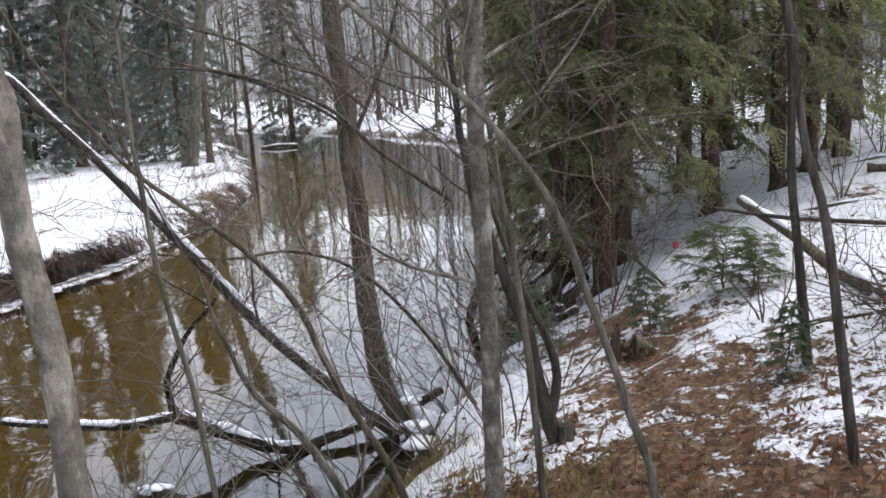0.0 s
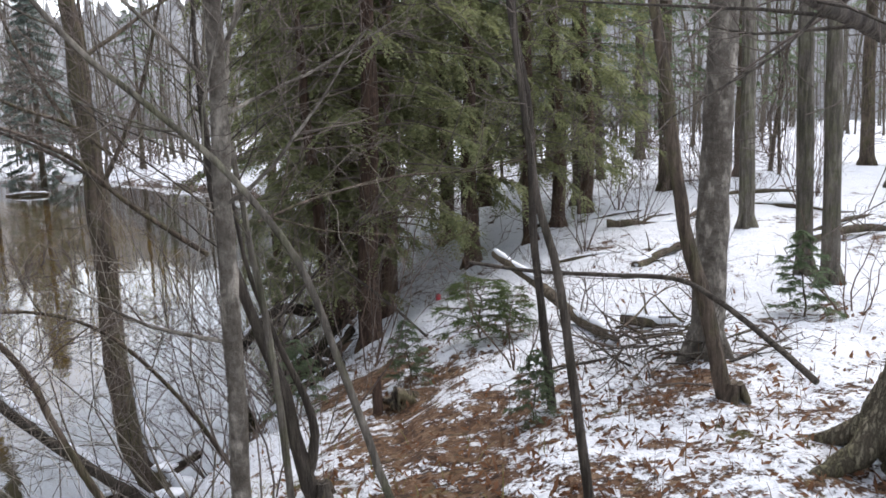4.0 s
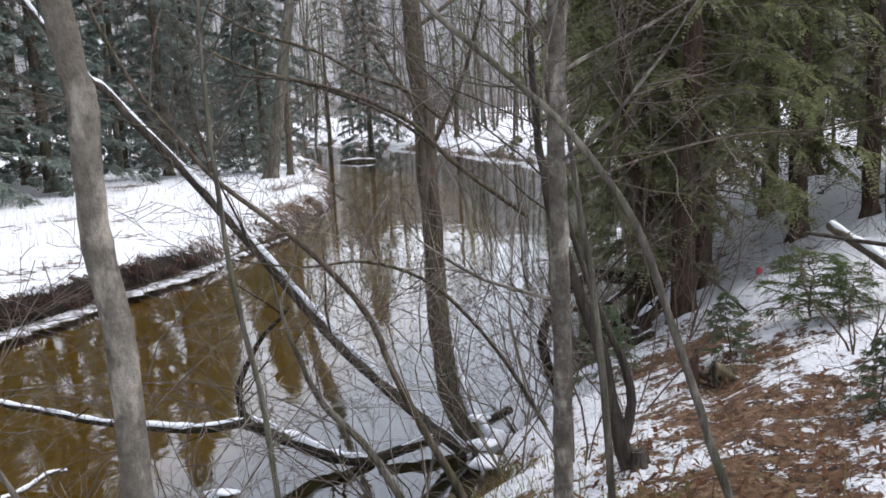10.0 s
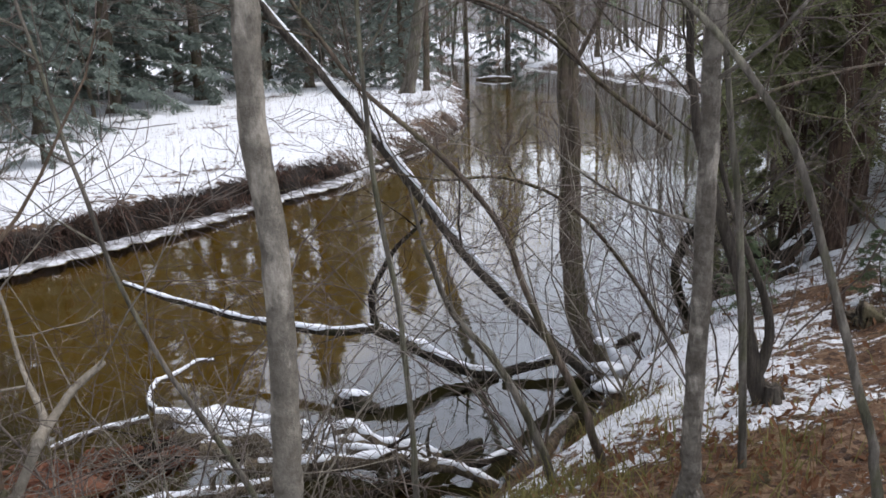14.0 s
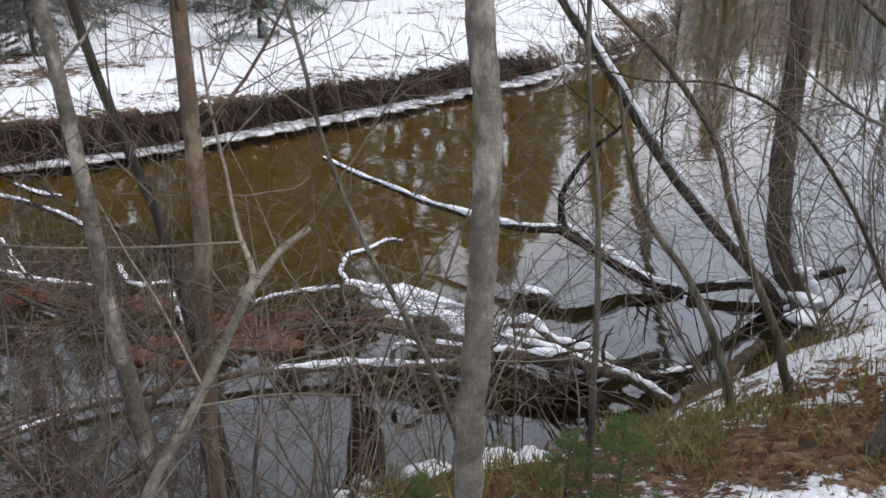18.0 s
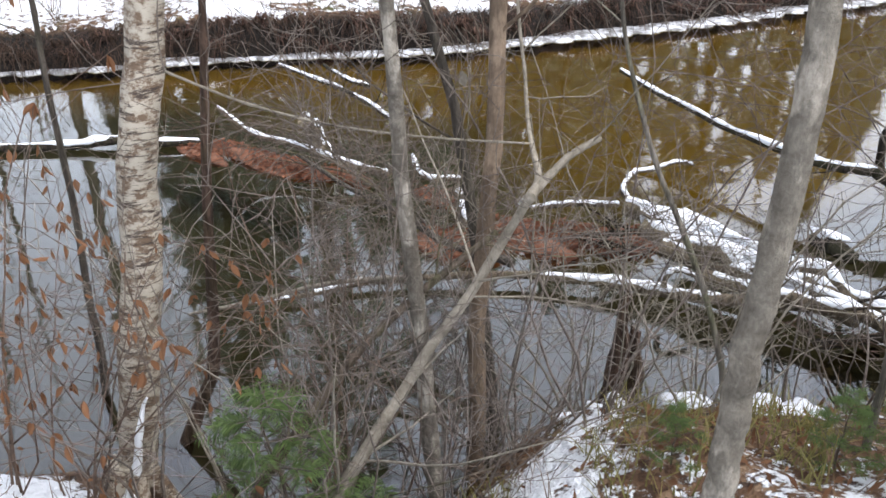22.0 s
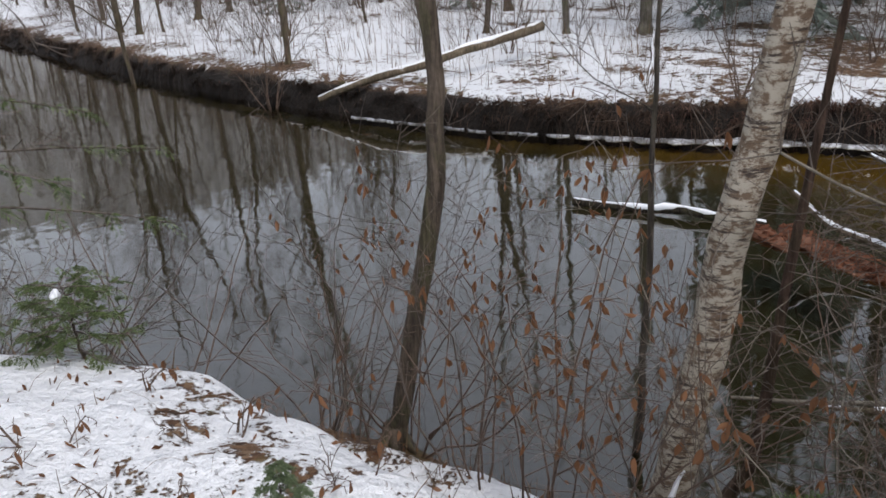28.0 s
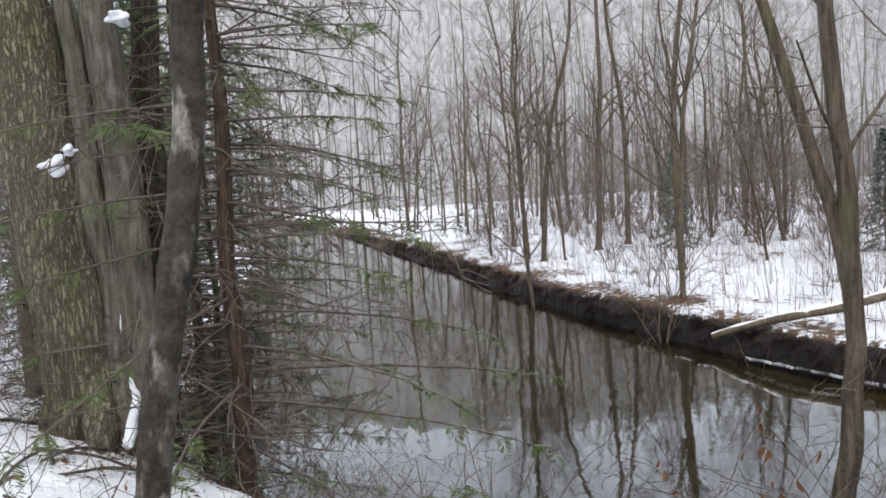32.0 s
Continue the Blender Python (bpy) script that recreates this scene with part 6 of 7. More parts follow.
tus = thing("bank_tussocks", (0, 0, 0), "dark matted tussocks along the undercut far bank", "grass", kind="stuff")
part("blades", tuft, BROWN_GRASS, tus, smooth=False, kind="stuff")
part("sod", sod, SOD, tus, "near-black matted turf of the cut bank", False, "stuff")
rust = Buf()
pickd = rng.random(len(root)) < np.where(root[:, 0] > -12, 0.6, 0.02)
blades(rust, root[pickd] + [0, 0, 0.03], ddir[pickd] * [0.7, 0.7, 1], np.repeat(big, per)[pickd] * rng.uniform(0.1, 0.42, pickd.sum()), rng.uniform(0.005, 0.013, pickd.sum()), rng.uniform(0.2, 1.6, pickd.sum()))
part("withered_fern", rust, FERN, tus, "withered red-brown fern fronds", False, "stuff")

q, tdir = along(FAR_SHORE[6:15], 0.05)
out_dir = np.stack([tdir[:, 1], -tdir[:, 0]], 1)
ice = Buf()
broad = np.clip((q[:, 1] - 2.5) / 3.0, 0, 1) * np.clip((20.5 - q[:, 1]) / 3.0, 0, 1)
wid = np.clip((0.02 + 0.17 * broad + 0.2 * np.clip((q[:, 1] - 7.0) / 4.0, 0, 1) * np.clip((20.5 - q[:, 1]) / 3.0, 0, 1)) * (1 + 0.22 * np.sin(q[:, 0] * 1.3 + q[:, 1]) + 0.2 * np.sin(q[:, 0] * 4.1 - q[:, 1] * 3.3) + (0.16 + 0.9 * (1 - broad)) * np.sin(q[:, 0] * 11.0 + q[:, 1] * 9.0) + (1 - broad) * np.sin(q[:, 0] * 2.3 - q[:, 1] * 1.7)) + 0.02 * rng.standard_normal(len(q)), -0.1, 0.6)
rows = np.stack([np.column_stack([q - out_dir * (0.02 + 0.28 * broad)[:, None], 0.01 + 0.04 * broad]), np.column_stack([q + out_dir * (wid * 0.4)[:, None], 0.022 + 0.008 * rng.random(len(q))]), np.column_stack([q + out_dir * (wid * 0.85)[:, None], 0.012 + 0.006 * rng.random(len(q))]), np.column_stack([q + out_dir * wid[:, None], np.full(len(q), -0.012)])], 1)
m_ = np.arange(len(q) - 1)[:, None] * 4
ice.add(rows.reshape(-1, 3), np.concatenate([m_ + np.array([k, k + 1, k + 5, k + 4]) for k in range(3)]))
ICE, nt, out = mat("old_ice")
v = coords(nt)
finish(ICE, nt, out, mix(nt, ramp(nt, noise_tex(nt, v, 4.5, 6, 0.75), (0.45, (0, 0, 0)), (0.58, (1, 1, 1))), (0.13, 0.125, 0.12), (0.52, 0.53, 0.55)), 0.55, noise_tex(nt, v, 9, 4), 0.4, 0.03)
me = ice.mesh("ice_shelf")
me.materials.append(ICE)
tagged(new("ice_shelf", me), "snow-dusted shelf of ice along the far waterline", "ice", kind="structure")

# ---- the near bank's undergrowth ----
def shrub(at, h, stems, label, twig_mat, spread=0.5, level=2, kids=4, name="bare_shrub", lean=(0, 0), r=0.008):
    x, y = at
    ob = thing(name, (x, y, ground_z(x, y)), label, "shrub")
    for i in range(stems):
        b, fine = Buf(), Buf()
        a = rng.uniform(0, math.tau)
        d = (math.cos(a) * spread + lean[0], math.sin(a) * spread + lean[1], 1.0)
        ramify(b, fine, (math.cos(a) * 0.06, math.sin(a) * 0.06, -0.05), d, h * rng.uniform(0.6, 1.1), r * rng.uniform(0.6, 1.2), level, -0.05, kids, (30, 70), bend=0.75)
        stem = part("stem", b, twig_mat, ob)
        part("twig_spray", fine, twig_mat, stem, kind="stuff")
    return ob


for at, h, n, mt, sp, le in (((-2.35, 2.75), 1.5, 9, TWIG, 0.7, (-0.3, 0.2)), ((-2.3, 3.2), 1.2, 9, TWIG_PALE, 0.7, (-0.2, 0.3)), ((-2.25, 2.2), 1.7, 8, TWIG, 0.6, (-0.4, 0.3)), ((-2.4, 1.75), 1.5, 7, TWIG_RED, 0.5, (-0.4, 0.1)),
                             ((-1.75, 3.6), 1.1, 7, TWIG_PALE, 0.6, (0, 0.2)), ((-1.2, 4.3), 1.3, 6, TWIG, 0.6, (-0.3, 0.2)), ((-3.2, 1.15), 1.3, 5, TWIG, 0.5, (-0.2, 0)), ((-0.6, 5.6), 1.6, 7, TWIG, 0.6, (-0.3, 0.1)),
                             ((0.2, 7.5), 2.0, 8, TWIG, 0.6, (-0.2, 0)), ((0.6, 8.2), 2.2, 8, TWIG, 0.5, (-0.2, 0)), ((1.0, 9.2), 2.5, 9, TWIG, 0.5, (-0.15, 0)), ((1.25, 9.9), 2.4, 8, TWIG, 0.5, (-0.2, 0)), ((-0.1, 6.6), 2.2, 5, TWIG, 0.5, (-0.2, 0)), ((0.5, 5.2), 2.0, 6, TWIG, 0.5, (-0.2, 0)),
                             ((-5.15, -0.45), 1.5, 8, TWIG, 0.6, (-0.2, 0)), ((-5.6, -1.4), 1.6, 9, TWIG_RED, 0.6, (-0.2, 0)), ((-6.0, -2.2), 1.5, 9, TWIG, 0.6, (-0.2, 0)), ((-6.3, -3.0), 1.2, 14, TWIG_PALE, 0.8, (-0.1, 0.1)), ((-6.7, -3.6), 1.3, 14, TWIG_RED, 0.8, (0, 0)),
                             ((-6.5, -3.3), 1.0, 16, TWIG_PALE, 0.9, (0, 0)), ((-4.7, 0.1), 1.4, 8, TWIG_RED, 0.5, (-0.1, 0)), ((1.4, 9.2), 1.4, 6, TWIG_RED, 0.6, (0, 0)), ((4.6, 6.2), 1.0, 6, TWIG_RED, 0.6, (0, 0)), ((5.2, 5.4), 1.0, 6, TWIG_RED, 0.5, (0, 0)), ((2.6, 6.0), 0.8, 6, TWIG_RED, 0.5, (0, 0)), ((3.4, 6.8), 0.9, 5, TWIG, 0.5, (0, 0))):
    shrub(at, h, n, {TWIG: "grey leafless shrub tangled at the bank foot", TWIG_PALE: "pale dry shrub with thin arching twigs", TWIG_RED: "reddish leafless shrub with fine twigs"}[mt], mt, sp, lean=le)

# thin whips that lean out over the river
for at, h, n, mt, sp, le in (((-2.2, 3.2), 1.5, 6, TWIG_PALE, 0.6, (-0.2, 0.4)), ((-2.45, 2.9), 2.0, 4, TWIG_PALE, 0.5, (-0.4, 0.5)), ((-1.5, 3.9), 1.9, 6, TWIG, 0.5, (-0.4, 0.3)),
                             ((-0.5, 5.2), 3.4, 5, TWIG, 0.35, (-0.45, 0.25)), ((0.1, 6.2), 3.6, 6, TWIG_PALE, 0.35, (-0.35, 0.1)), ((0.7, 7.6), 3.4, 3, TWIG, 0.35, (-0.3, 0)), ((0.9, 8.6), 3.2, 3, TWIG_PALE, 0.4, (-0.35, 0)),
                             ((1.0, 6.3), 3.0, 5, TWIG, 0.3, (-0.1, 0.1)), ((1.8, 8.2), 2.6, 5, TWIG_RED, 0.35, (0, 0)), ((-2.0, 2.9), 2.7, 5, TWIG, 0.4, (-0.5, 0.2)), ((-2.9, 1.5), 2.4, 5, TWIG_PALE, 0.4, (-0.4, 0.2)),
                             ((-3.5, 1.0), 2.2, 4, TWIG, 0.35, (-0.3, 0.2)), ((-1.6, 3.3), 2.2, 5, TWIG_PALE, 0.5, (-0.3, 0.3)), ((-4.3, 0.35), 2.0, 5, TWIG, 0.4, (-0.3, 0.1)), ((-4.9, -0.2), 1.9, 4, TWIG, 0.4, (-0.2, 0.1))):
    shrub(at, h, n, "slender leafless whips with fine twigs over the water", mt, sp, 2, 6, "bare_sapling", le, 0.0075)
# arching brown shrubs whose stems cross before the jam
for at, h, n, mt, sp, le in (((-2.42, 1.62), 2.3, 5, TWIG, 0.35, (0.05, 0.55)), ((-2.62, 1.75), 2.2, 5, TWIG_RED, 0.4, (-0.25, 0.45)), ((-2.3, 2.0), 1.9, 5, TWIG, 0.45, (-0.1, 0.6)), ((-2.55, 2.4), 1.8, 5, TWIG, 0.5, (-0.4, 0.4))):
    shrub(at, h, n, "arching leafless shrub with crossing grey-brown stems", mt, sp, 2, 7, "bare_shrub", le, 0.008)
# dead twiggy undergrowth below the dark hemlocks of the steep bank
for at, h, n, mt in (((-6.2, -4.4), 1.9, 9, TWIG), ((-6.9, -5.2), 2.1, 9, TWIG_RED), ((-7.6, -5.4), 2.0, 8, TWIG), ((-8.4, -6.2), 2.3, 8, TWIG_RED), ((-5.7, -5.0), 2.2, 8, TWIG), ((-9.6, -7.4), 2.4, 8, TWIG), ((-5.0, -4.3), 1.8, 8, TWIG_RED)):
    shrub(at, h, n, "tangle of dead grey-brown twigs below the hemlocks", mt, 0.6, 2, 6, "dead_thicket", (0, 0), 0.01)

# a heap of arching dry stems on the lip, and a drowned tree top over the still water
for at, n, mt in (((-5.5, -2.85), 18, TWIG_PALE), ((-5.7, -3.05), 16, TWIG_RED), ((-5.35, -2.6), 12, TWIG_PALE)):
    shrub(at, 1.05, n, "heap of dry arching brown stems on the bank", mt, 0.9, 2, 4, "dry_brush", (-0.1, -0.1), 0.005)
crown = thing("drowned_treetop", (-4.0, 3.45, 0.45), "dense dead twiggy treetop hanging over still water", "branch")
part("stem", tube(Buf(), wiggle(smooth_line([(0.9, 0.1, 0.2), (0.4, 0.05, 0.2), (-0.2, -0.05, 0.3), (-0.9, -0.2, 0.5)], 6), 0.02), (0.03, 0.022, 0.012), 7, 0.06), BARK_DARK, crown)
tw = Buf()
for i in range(30):
    b = Buf()
    u = rng.uniform(-0.8, 0.7)
    ramify(b, tw, (u, rng.normal(0, 0.05), 0.3 - 0.1 * u), (rng.uniform(-1.2, 0.2), rng.normal(0, 0.6), rng.uniform(-0.2, 0.9)), rng.uniform(0.5, 1.1), 0.008, 2, -0.1, 6)
    part("limb", b, BARK_BROWN, crown)
part("twig_spray", tw, TWIG, crown, kind="stuff")
pl = thing("pale_leaf", (-2.62, 2.63, 2.1), "single pale withered leaf caught on a dark stem", "leaf")
me_l = Buf().add(np.array([(0, 0, 0.03), (0.03, 0.01, 0.0), (0.02, 0.0, -0.04), (-0.03, 0.01, -0.035), (-0.03, 0.012, 0.005), (0, -0.01, -0.01)]), [(0, 1, 5), (1, 2, 5), (2, 3, 5), (3, 4, 5), (4, 0, 5)])
part("blade", me_l, TWIG_PALE, pl)

# shrubs that keep their withered leaves
lv = Buf()
L = np.array([(0, 0, 0), (0.013, 0.003, -0.02), (0.018, 0.006, -0.045), (0.012, 0.004, -0.07), (0, -0.004, -0.095), (-0.012, 0.006, -0.07), (-0.018, 0.008, -0.045), (-0.013, 0.004, -0.02), (0, -0.006, -0.045)])
lv.add(L, [(0, 1, 8), (1, 2, 8), (2, 3, 8), (3, 4, 8), (4, 5, 8), (5, 6, 8), (6, 7, 8), (7, 0, 8)])
LEAF = lv.mesh("leaf")
SHRUB_LEAF = needle_mat("withered_leaf", (0.12, 0.052, 0.026), (0.28, 0.138, 0.07), (0.31, 0.165, 0.085))
LEAF.materials.append(SHRUB_LEAF)


def leafy(at, h, stems, leaves, label, lean=(0, 0)):
    ob = shrub(at, h, stems, label, TWIG_RED, 0.28, 2, 4, "leafy_shrub", lean, 0.007)
    tips = []
    for ch in ob.children_recursive:
        me = ch.data
        n = len(me.vertices)
        co = np.empty(n * 3)
        me.vertices.foreach_get("co", co)
        co = co.reshape(-1, 3)
        tips.append(co[(co[:, 2] > 0.3 * h)])
    tips = np.concatenate(tips)
    for p in tips[rng.choice(len(tips), leaves)]:
        lf = new("leaf", LEAF)
        lf.parent = ob
        lf.location = p
        lf.rotation_euler = (rng.normal(0, 0.35), rng.normal(0, 0.35), rng.uniform(0, math.tau))
        lf.scale = [rng.uniform(0.45, 0.85)] * 3
    return ob


leafy((-3.7, 0.68), 1.9, 6, 190, "slender shrub with hanging withered brown leaves")
leafy((-3.42, 0.9), 1.6, 6, 170, "slender shrub with hanging withered brown leaves")
leafy((-4.0, 0.4), 1.7, 5, 70, "slender shrub with hanging withered brown leaves")
for x, y in ((-3.05, 0.86), (-2.72, 1.12), (-3.35, 0.55)):
    leafy((x, y), 0.36, 5, 32, "low tuft of rusty withered leaves on the bank's lip")
for x, y in ((-2.45, 0.35), (-2.9, -0.2), (-3.3, -0.75), (-2.7, -0.9), (-3.5, -0.35), (-3.1, 0.3), (-2.2, -0.35), (-3.75, -1.2), (-2.6, 0.75), (-3.2, -1.4)):
    leafy((x, y), 0.26, 3, 7, "dry weed with a few curled leaves standing in snow")
leafy((-4.6, -0.2), 1.5, 3, 15, "thin shrub with a few withered leaves")

# young evergreens
BUSHY = conifer(0.8, 0.08, 0.66, 34, 9, 0.25, 0.3, lambda u: 1 - 0.55 * u, 12, 0.045, 0.13, 0.004, 0.014, (0.12, 0.26))
PINE = conifer(1.2, 0.1, 0.55, 24, 6, 0.1, 0.45, cone, 14, 0.075, 0.05, 0.004, 0.014, (0.1, 0.22))
for at, s, lab, ms, mt in (((2.72, 7.32), 0.8, "young hemlock with soft flat sprays in snow", BUSHY, PINE_DARK), ((2.9, 7.1), 0.6, "young hemlock with soft flat sprays in snow", BUSHY, PINE_DARK), ((2.27, 4.95), 0.32, "snow-dusted low hemlock seedling on leaves", YOUNG, HEMLOCK_GREEN),
                           ((-4.35, -1.6), 0.6, "small bushy pine on the snow lip", BUSHY, PINE_GREEN), ((-2.6, -0.43), 0.22, "tiny fir seedling poking through snow", YOUNG, HEMLOCK_GREEN), ((-2.5, 1.42), 0.85, "bushy young white pine at the bank foot", PINE, PINE_GREEN),
                           ((-1.38, 2.62), 0.28, "bright young white pine on the slope", PINE, PINE_GREEN), ((-0.87, 3.0), 0.34, "bright young white pine on the slope", PINE, PINE_GREEN), ((-0.66, 3.05), 0.38, "bright young white pine on the slope", PINE, PINE_GREEN), ((1.9, 6.9), 0.4, "low hemlock seedling by a mossy mound", YOUNG, HEMLOCK_GREEN),
                           ((4.9, 5.6), 0.5, "small hemlock in open snow", YOUNG, HEMLOCK_GREEN), ((1.0, 7.6), 0.5, "green hemlock seedling at the water", YOUNG, HEMLOCK_GREEN)):
    evergreen("young_evergreen", ms, (BARK_BROWN, mt), lab, "sapling", (at[0], at[1], ground_z(*at) - 0.02), float(rng.uniform(0, 360)), s)
sb = Buf()
lump(sb, (0, 0, 0), (0.028, 0.024, 0.03), squash=1.0)
me = sb.mesh("snow_clump")
me.materials.append(SNOW)
ob = tagged(new("snow_clump", me), "round clump of snow caught on a hemlock twig", "snow")
ob.location = (-4.28, -1.62, ground_z(-4.35, -1.6) + 0.42)

# the mossy mound with its upright splinter, the brush pile and the old trunk by the path
mound = thing("rotten_stump", (1.68, 6.46, ground_z(1.68, 6.46)), "low rotten stump with moss and a brown splinter", "stump")
b = Buf()
lump(b, (0.05, 0, 0.03), (0.14, 0.12, 0.11), rough=0.4, squash=0.9)
part("body", b, BARK_MAPLE, mound)
part("splinter", tube(Buf(), [(-0.16, 0, -0.05), (-0.15, 0, 0.12), (-0.13, 0.01, 0.26)], (0.05, 0.04, 0.012), 7, 0.12), BARK_RED, mound)
pile = thing("brush_pile", (3.4, 5.4, ground_z(3.4, 5.4)), "tangled pile of dead branches dusted with snow", "brush pile")
for i in range(64):
    a = rng.uniform(0, math.tau)
    b = Buf()
    ramify(b, b, (rng.normal(0, 0.38), rng.normal(0, 0.25), rng.uniform(0.02, 0.24)), (math.cos(a), math.sin(a) * 0.6, rng.uniform(-0.1, 0.2)), rng.uniform(0.3, 0.8), rng.uniform(0.005, 0.014), 1, -0.1, 5)
    part("branch", b, (BARK_BROWN, BARK_DARK, TWIG)[i % 3], pile)
old = thing("old_tree", (3.55, 3.05, ground_z(3.55, 3.05)), "massive rough-barked trunk with spreading roots", "tree")
b = tube(Buf(), smooth_line([(0.05, 0, 6.5), (0.02, 0, 2.5), (0, 0, 0.7), (0, 0, -0.2)], 10), (0.16, 0.19, 0.2, 0.26), 20, 0.05)
part("trunk", b, BARK_FURROWED, old)
for k in range(7):
    a = k * math.tau / 7 + 0.2
    e = np.array([math.cos(a), math.sin(a), 0])
    part("root", tube(Buf(), smooth_line([e * 0.1 + [0, 0, 0.6], e * 0.25 + [0, 0, 0.2], e * 0.45 + [0, 0, 0.03], e * 0.75 + [0, 0, -0.1]], 5), (0.09, 0.08, 0.055, 0.02), 11, 0.1), BARK_FURROWED, old)
limb = Buf()
fine = Buf()
ramify(limb, fine, (0, 0, 2.2), (-1, 0.9, 0.25), 1.6, 0.03, 2, -0.1, 5)
part("limb", limb, BARK_DARK, old)
part("twig_spray", fine, TWIG, old, kind="stuff")

for pts, r in (([(0.55, 10.9, 0.0), (0.72, 10.7, 0.55), (1.1, 10.5, 0.9), (1.55, 10.3, 0.95)], 0.075), ([(0.95, 10.4, 0.05), (1.3, 10.1, 0.35), (1.75, 9.9, 0.7)], 0.06), ([(1.2, 9.7, 0.2), (1.5, 9.75, 0.45), (1.95, 9.95, 0.75)], 0.07), ([(1.35, 10.2, 0.2), (1.5, 9.8, 0.42), (1.6, 9.3, 0.5)], 0.055), ([(1.0, 9.9, 0.1), (1.4, 9.5, 0.32), (1.7, 9.2, 0.55)], 0.05), ([(0.9, 10.6, 0.5), (1.2, 10.2, 0.6), (1.6, 9.9, 0.95)], 0.035)):
    STEMS["snag"] = (pts, r * 0.8, r)
    log("snag", "dark rotten snag under the cedars with tufts of snow", WOOD_WET, True, 6, name="fallen_snag", gaps=0.5)
part("snow", tube(Buf(), wiggle(smooth_line(np.array([(-3.32, 1.27, 0.72), (-3.33, 1.21, 0.5), (-3.33, 1.14, 0.3), (-3.32, 1.06, 0.12)]) - np.array(birch_tree.location), 5), 0.02), (0.006, 0.016, 0.02, 0.03, 0.045), 10, 0.14), SNOW, birch_tree, "streak of snow on the bark")

mk = thing("marker", (3.2, 10.43, ground_z(3.2, 10.43)), "small faded red cylinder standing in snow", "marker")
part("body", tube(Buf(), [(0, 0, -0.02), (0, 0, 0.03), (0, 0, 0.09), (0, 0, 0.1)], (0.035, 0.035, 0.035, 0.03), 12), RUST_LEAF, mk)
red, nt, out = mat("faded_red_paint")
finish(red, nt, out, mix(nt, noise_tex(nt, coords(nt), 30, 3), (0.45, 0.04, 0.05), (0.6, 0.09, 0.1)), 0.5)
mk.children[0].data.materials[0] = red
for i in range(14):
    x, y = rng.uniform(4.8, 13), rng.uniform(7.5, 17)
    a, ln = rng.uniform(0, math.tau), rng.uniform(0.6, 2.0)
    p0, p1 = (x, y), (x + math.cos(a) * ln, y + math.sin(a) * ln)
    rr_ = rng.uniform(0.02, 0.08)
    STEMS["stick"] = ([(*p0, ground_z(*p0) + rr_ * 0.5), ((p0[0] + p1[0]) / 2, (p0[1] + p1[1]) / 2, ground_z((p0[0] + p1[0]) / 2, (p0[1] + p1[1]) / 2) + rr_ + 0.03), (*p1, ground_z(*p1) + rr_ * 0.6)], rr_, rr_ * 0.7)
    log("stick", "fallen branch half buried in the wood's snow", BARK_BROWN, True, 3, name="fallen_stick")
for i in range(16):
    x, y = rng.uniform(-5.0, -3.5), rng.uniform(-5.0, -3.2)
    a, ln = rng.uniform(0, math.tau), rng.uniform(0.4, 1.1)
    p0, p1 = (x, y), (x + math.cos(a) * ln, y + math.sin(a) * ln)
    STEMS["stick"] = ([(*p0, ground_z(*p0) + 0.05), ((p0[0] + p1[0]) / 2, (p0[1] + p1[1]) / 2, ground_z((p0[0] + p1[0]) / 2, (p0[1] + p1[1]) / 2) + 0.09), (*p1, ground_z(*p1) + 0.07)], 0.012, 0.008)
    log("stick", "thin dead stick lying on the snowy bank", BARK_DARK, False, 3, name="fallen_stick")
for pts, r in (([(1.6, 9.8, 1.75), (2.2, 8.9, 1.25), (2.6, 8.3, 0.85)], 0.018), ([(3.4, 4.9, 1.28), (3.0, 5.3, 1.3), (2.4, 5.7, 1.2)], 0.025), ([(4.5, 5.3, 1.45), (4.1, 5.9, 1.45), (3.7, 6.4, 1.5)], 0.07), ([(6.2, 11.5, 1.6), (7.0, 11.2, 1.6), (8.0, 11.6, 1.75)], 0.07)):
    STEMS["stick"] = (pts, r, r * 0.7)
    log("stick", "dead fallen stick lying on the snow", BARK_DARK if r < 0.05 else BARK_BROWN, r > 0.05, 3, name="fallen_stick")

# ---- litter, grass and snow on the ground ----
def scatter(n, box, test):
    x = rng.uniform(box[0], box[1], n)
    y = rng.uniform(box[2], box[3], n)
    z, w_, dn_, df_ = land(x, y)
    ok = ~w_ & (dn_ < df_) & (rng.random(n) < test(x, y, dn_))
    return x[ok], y[ok], z[ok]


def bareness(x, y):
    return np.clip(0.62 * np.exp(-(((x - 1.9) / 1.9) ** 2 + ((y - 3.2) / 1.9) ** 2)) + 0.2 * np.exp(-(((x + 0.5) / 1.2) ** 2 + ((y - 3.6) / 1.3) ** 2)) + 0.4 * np.exp(-(((x + 1.5) / 0.5) ** 2 + ((y - 2.8) / 0.5) ** 2)) + 0.6 * np.exp(-(((x - 0.4) / 0.8) ** 2 + ((y - 4.2) / 0.8) ** 2)) + 0.25 * np.exp(-(((x - 3.4) / 1.6) ** 2 + ((y - 4.6) / 1.4) ** 2)), 0, 1)


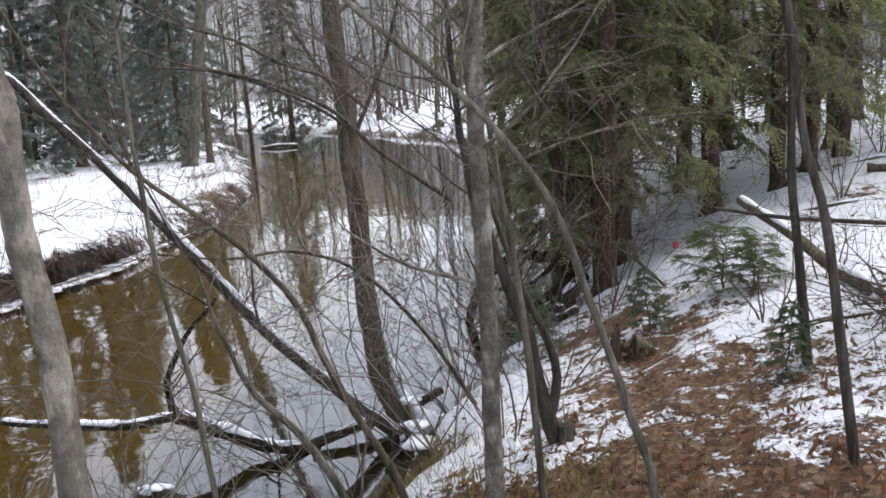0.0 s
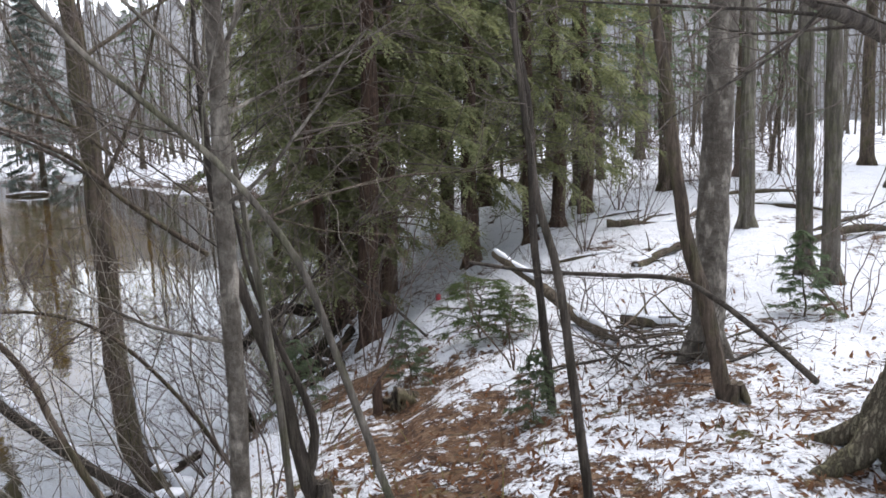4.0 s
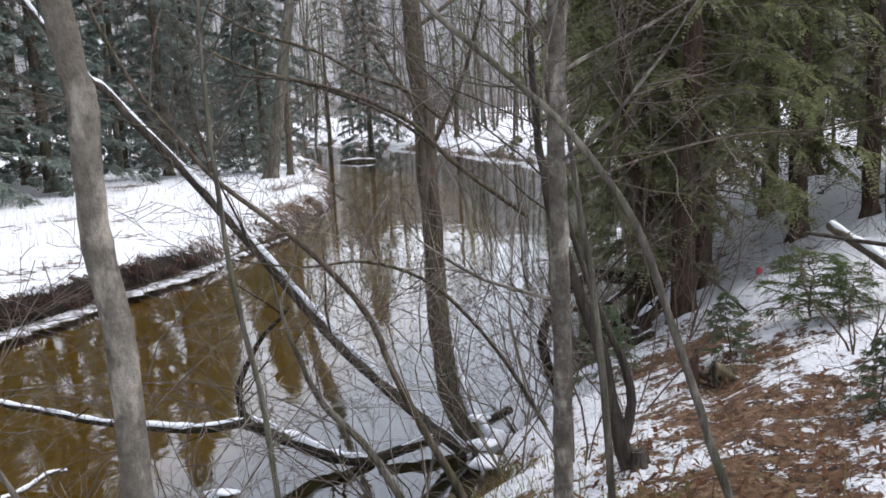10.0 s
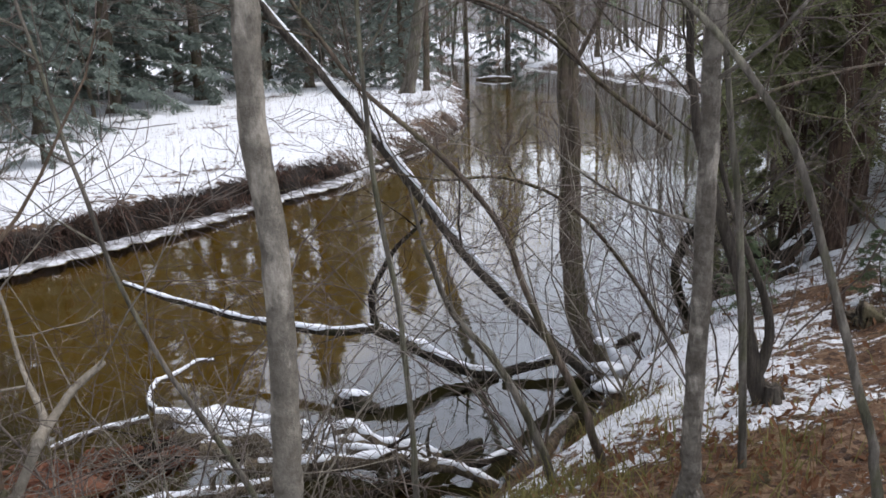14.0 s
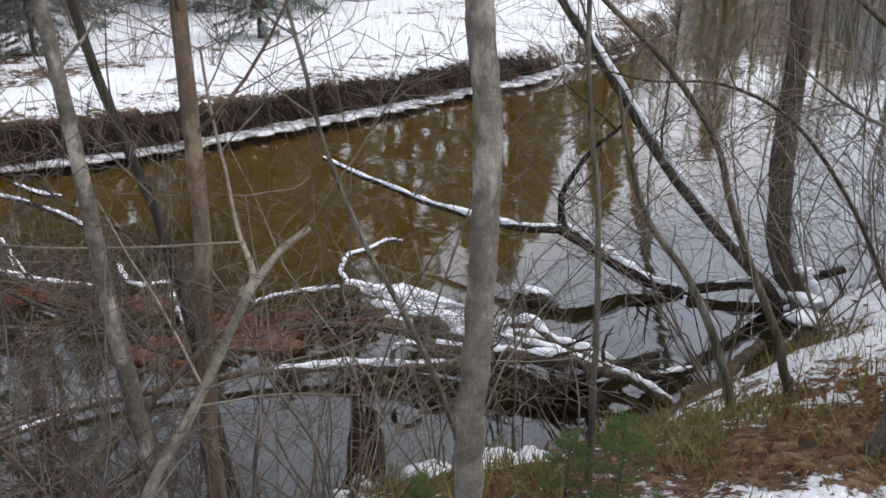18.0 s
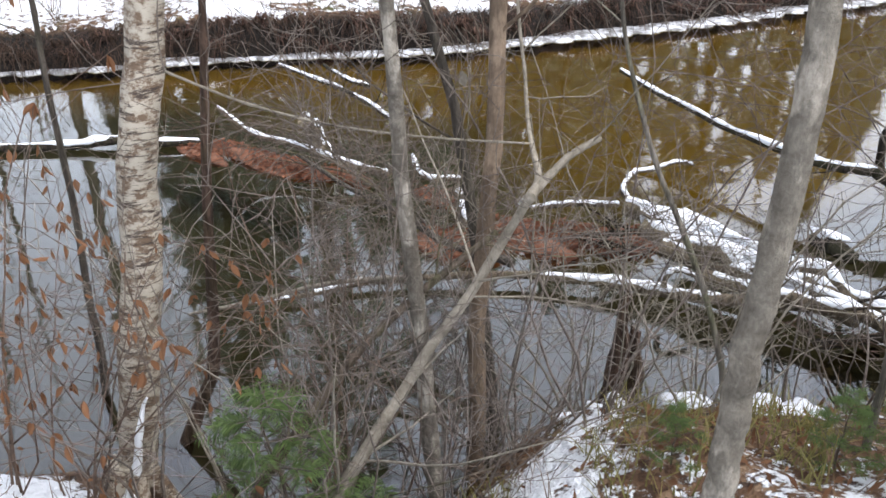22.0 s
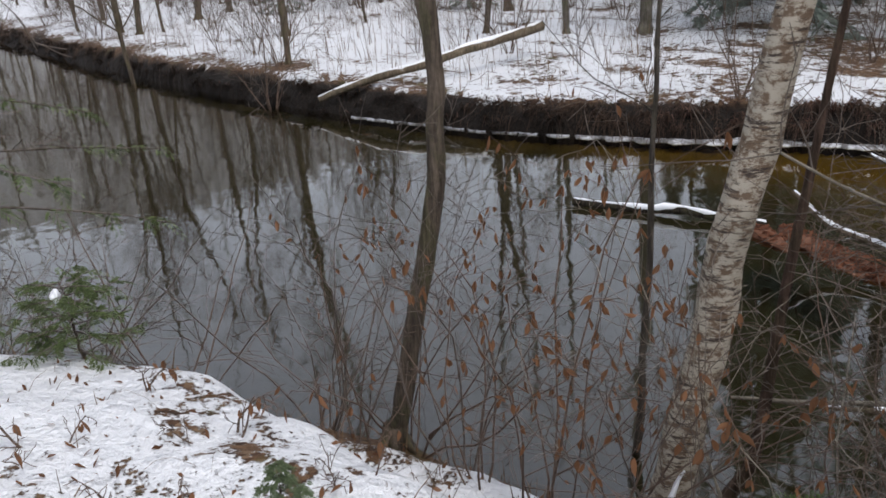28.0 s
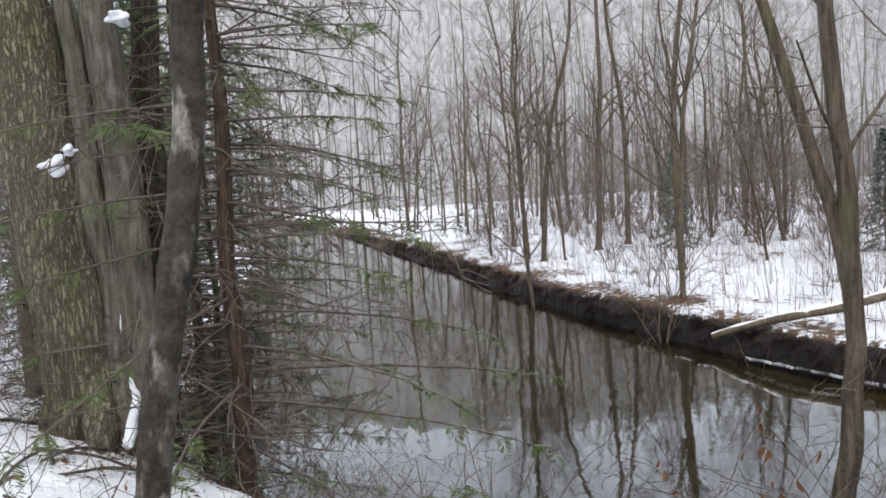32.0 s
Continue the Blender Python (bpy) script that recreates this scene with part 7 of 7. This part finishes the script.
litter = thing("leaf_litter", (0, 0, 0), "curled brown fallen leaves on thin snow", "leaves", kind="stuff")
x, y, z = scatter(95000, (-6, 6, -4, 9), lambda x, y, d: np.clip(bareness(x, y) * 1.2 - 0.12, 0.0, 1) * 0.5 + 0.05 + 0.05 * ((x < -1.2) & (y < 1.6)))
b = Buf()
leaf_quads(b, np.column_stack([x, y, z + 0.035]), None, np.where((x < -1.2) & (y < 1.8), 0.022, 0.027), len(x), 0.7)
part("leaves", b, DEAD_LEAF, litter, smooth=False, kind="stuff")
straw = thing("dry_grass", (0, 0, 0), "thin dry grass and needles through the snow", "grass", kind="stuff")
x, y, z = scatter(60000, (-6.5, 6, -5, 11), lambda x, y, d: 0.35 * np.exp(-((d - 0.25) / 0.4) ** 2) + 0.18 * bareness(x, y) + 0.035 + 0.1 * ((x > 0.5) & (y > 6.2)) + 0.07 * (y < 1.5) * np.exp(-np.abs(lip_side(x, y)) / 0.7) + 0.3 * np.exp(-(((x + 0.7) / 0.8) ** 2 + ((y - 3.5) / 1.0) ** 2)) + 0.25 * np.exp(-(((x - 1.7) / 0.8) ** 2 + ((y - 7.4) / 1.3) ** 2)))
d = np.column_stack([rng.normal(0, 0.6, (len(x), 2)), rng.uniform(0.2, 1.0, len(x))])
d /= np.linalg.norm(d, axis=1)[:, None]
b = Buf()
blades(b, np.column_stack([x, y, z - 0.01]), d, rng.uniform(0.08, 0.3, len(x)), rng.uniform(0.0016, 0.004, len(x)), rng.uniform(0.4, 1.4, len(x)))
part("blades", b, DRY_GRASS, straw, smooth=False, kind="stuff")
green = thing("green_moss", (0, 0, 0), "green moss and grass tufts on the damp slope", "moss", kind="stuff")
x, y, z = scatter(60000, (-2.4, 2.2, 1.5, 7), lambda x, y, d: (0.25 * np.exp(-((d - 0.5) / 0.6) ** 2) + 0.42 * np.exp(-(((x + 0.7) / 0.7) ** 2 + ((y - 3.4) / 1.0) ** 2))) * (np.sin(x * 3.1) * np.sin(y * 2.7) + 0.6 * np.sin(x * 7.7 + y * 5.1) > 0.1) + 0.12 * np.exp(-(((x - 0.4) / 0.8) ** 2 + ((y - 4.2) / 0.8) ** 2)))
d = np.column_stack([rng.normal(0, 0.5, (len(x), 2)), rng.uniform(0.4, 1.0, len(x))])
b = Buf()
blades(b, np.column_stack([x, y, z]), d, rng.uniform(0.06, 0.2, len(x)), rng.uniform(0.0025, 0.0055, len(x)), rng.uniform(0.4, 1.2, len(x)))
part("blades", b, GREEN_GRASS, green, smooth=False, kind="stuff")
weeds = thing("meadow_weeds", (0, 0, 0), "thin dry weed stalks through the meadow snow", "grass", kind="stuff")
x = rng.uniform(-30, -5, 9000)
y = rng.uniform(-8, 34, 9000)
z, w_, dn_, df_ = land(x, y)
ok = ~w_ & (df_ < dn_) & (df_ > 0.3)
x, y, z = x[ok], y[ok], z[ok]
d = np.column_stack([rng.normal(0, 0.35, (len(x), 2)), np.ones(len(x))])
b = Buf()
blades(b, np.column_stack([x, y, z]), d, rng.uniform(0.08, 0.3, len(x)) * np.where(y < 6, 1.9, 1.0), rng.uniform(0.002, 0.005, len(x)) * np.where(y < 6, 1.7, 1.0), rng.uniform(0.0, 0.7, len(x)))
part("blades", b, DRY_GRASS, weeds, smooth=False, kind="stuff")
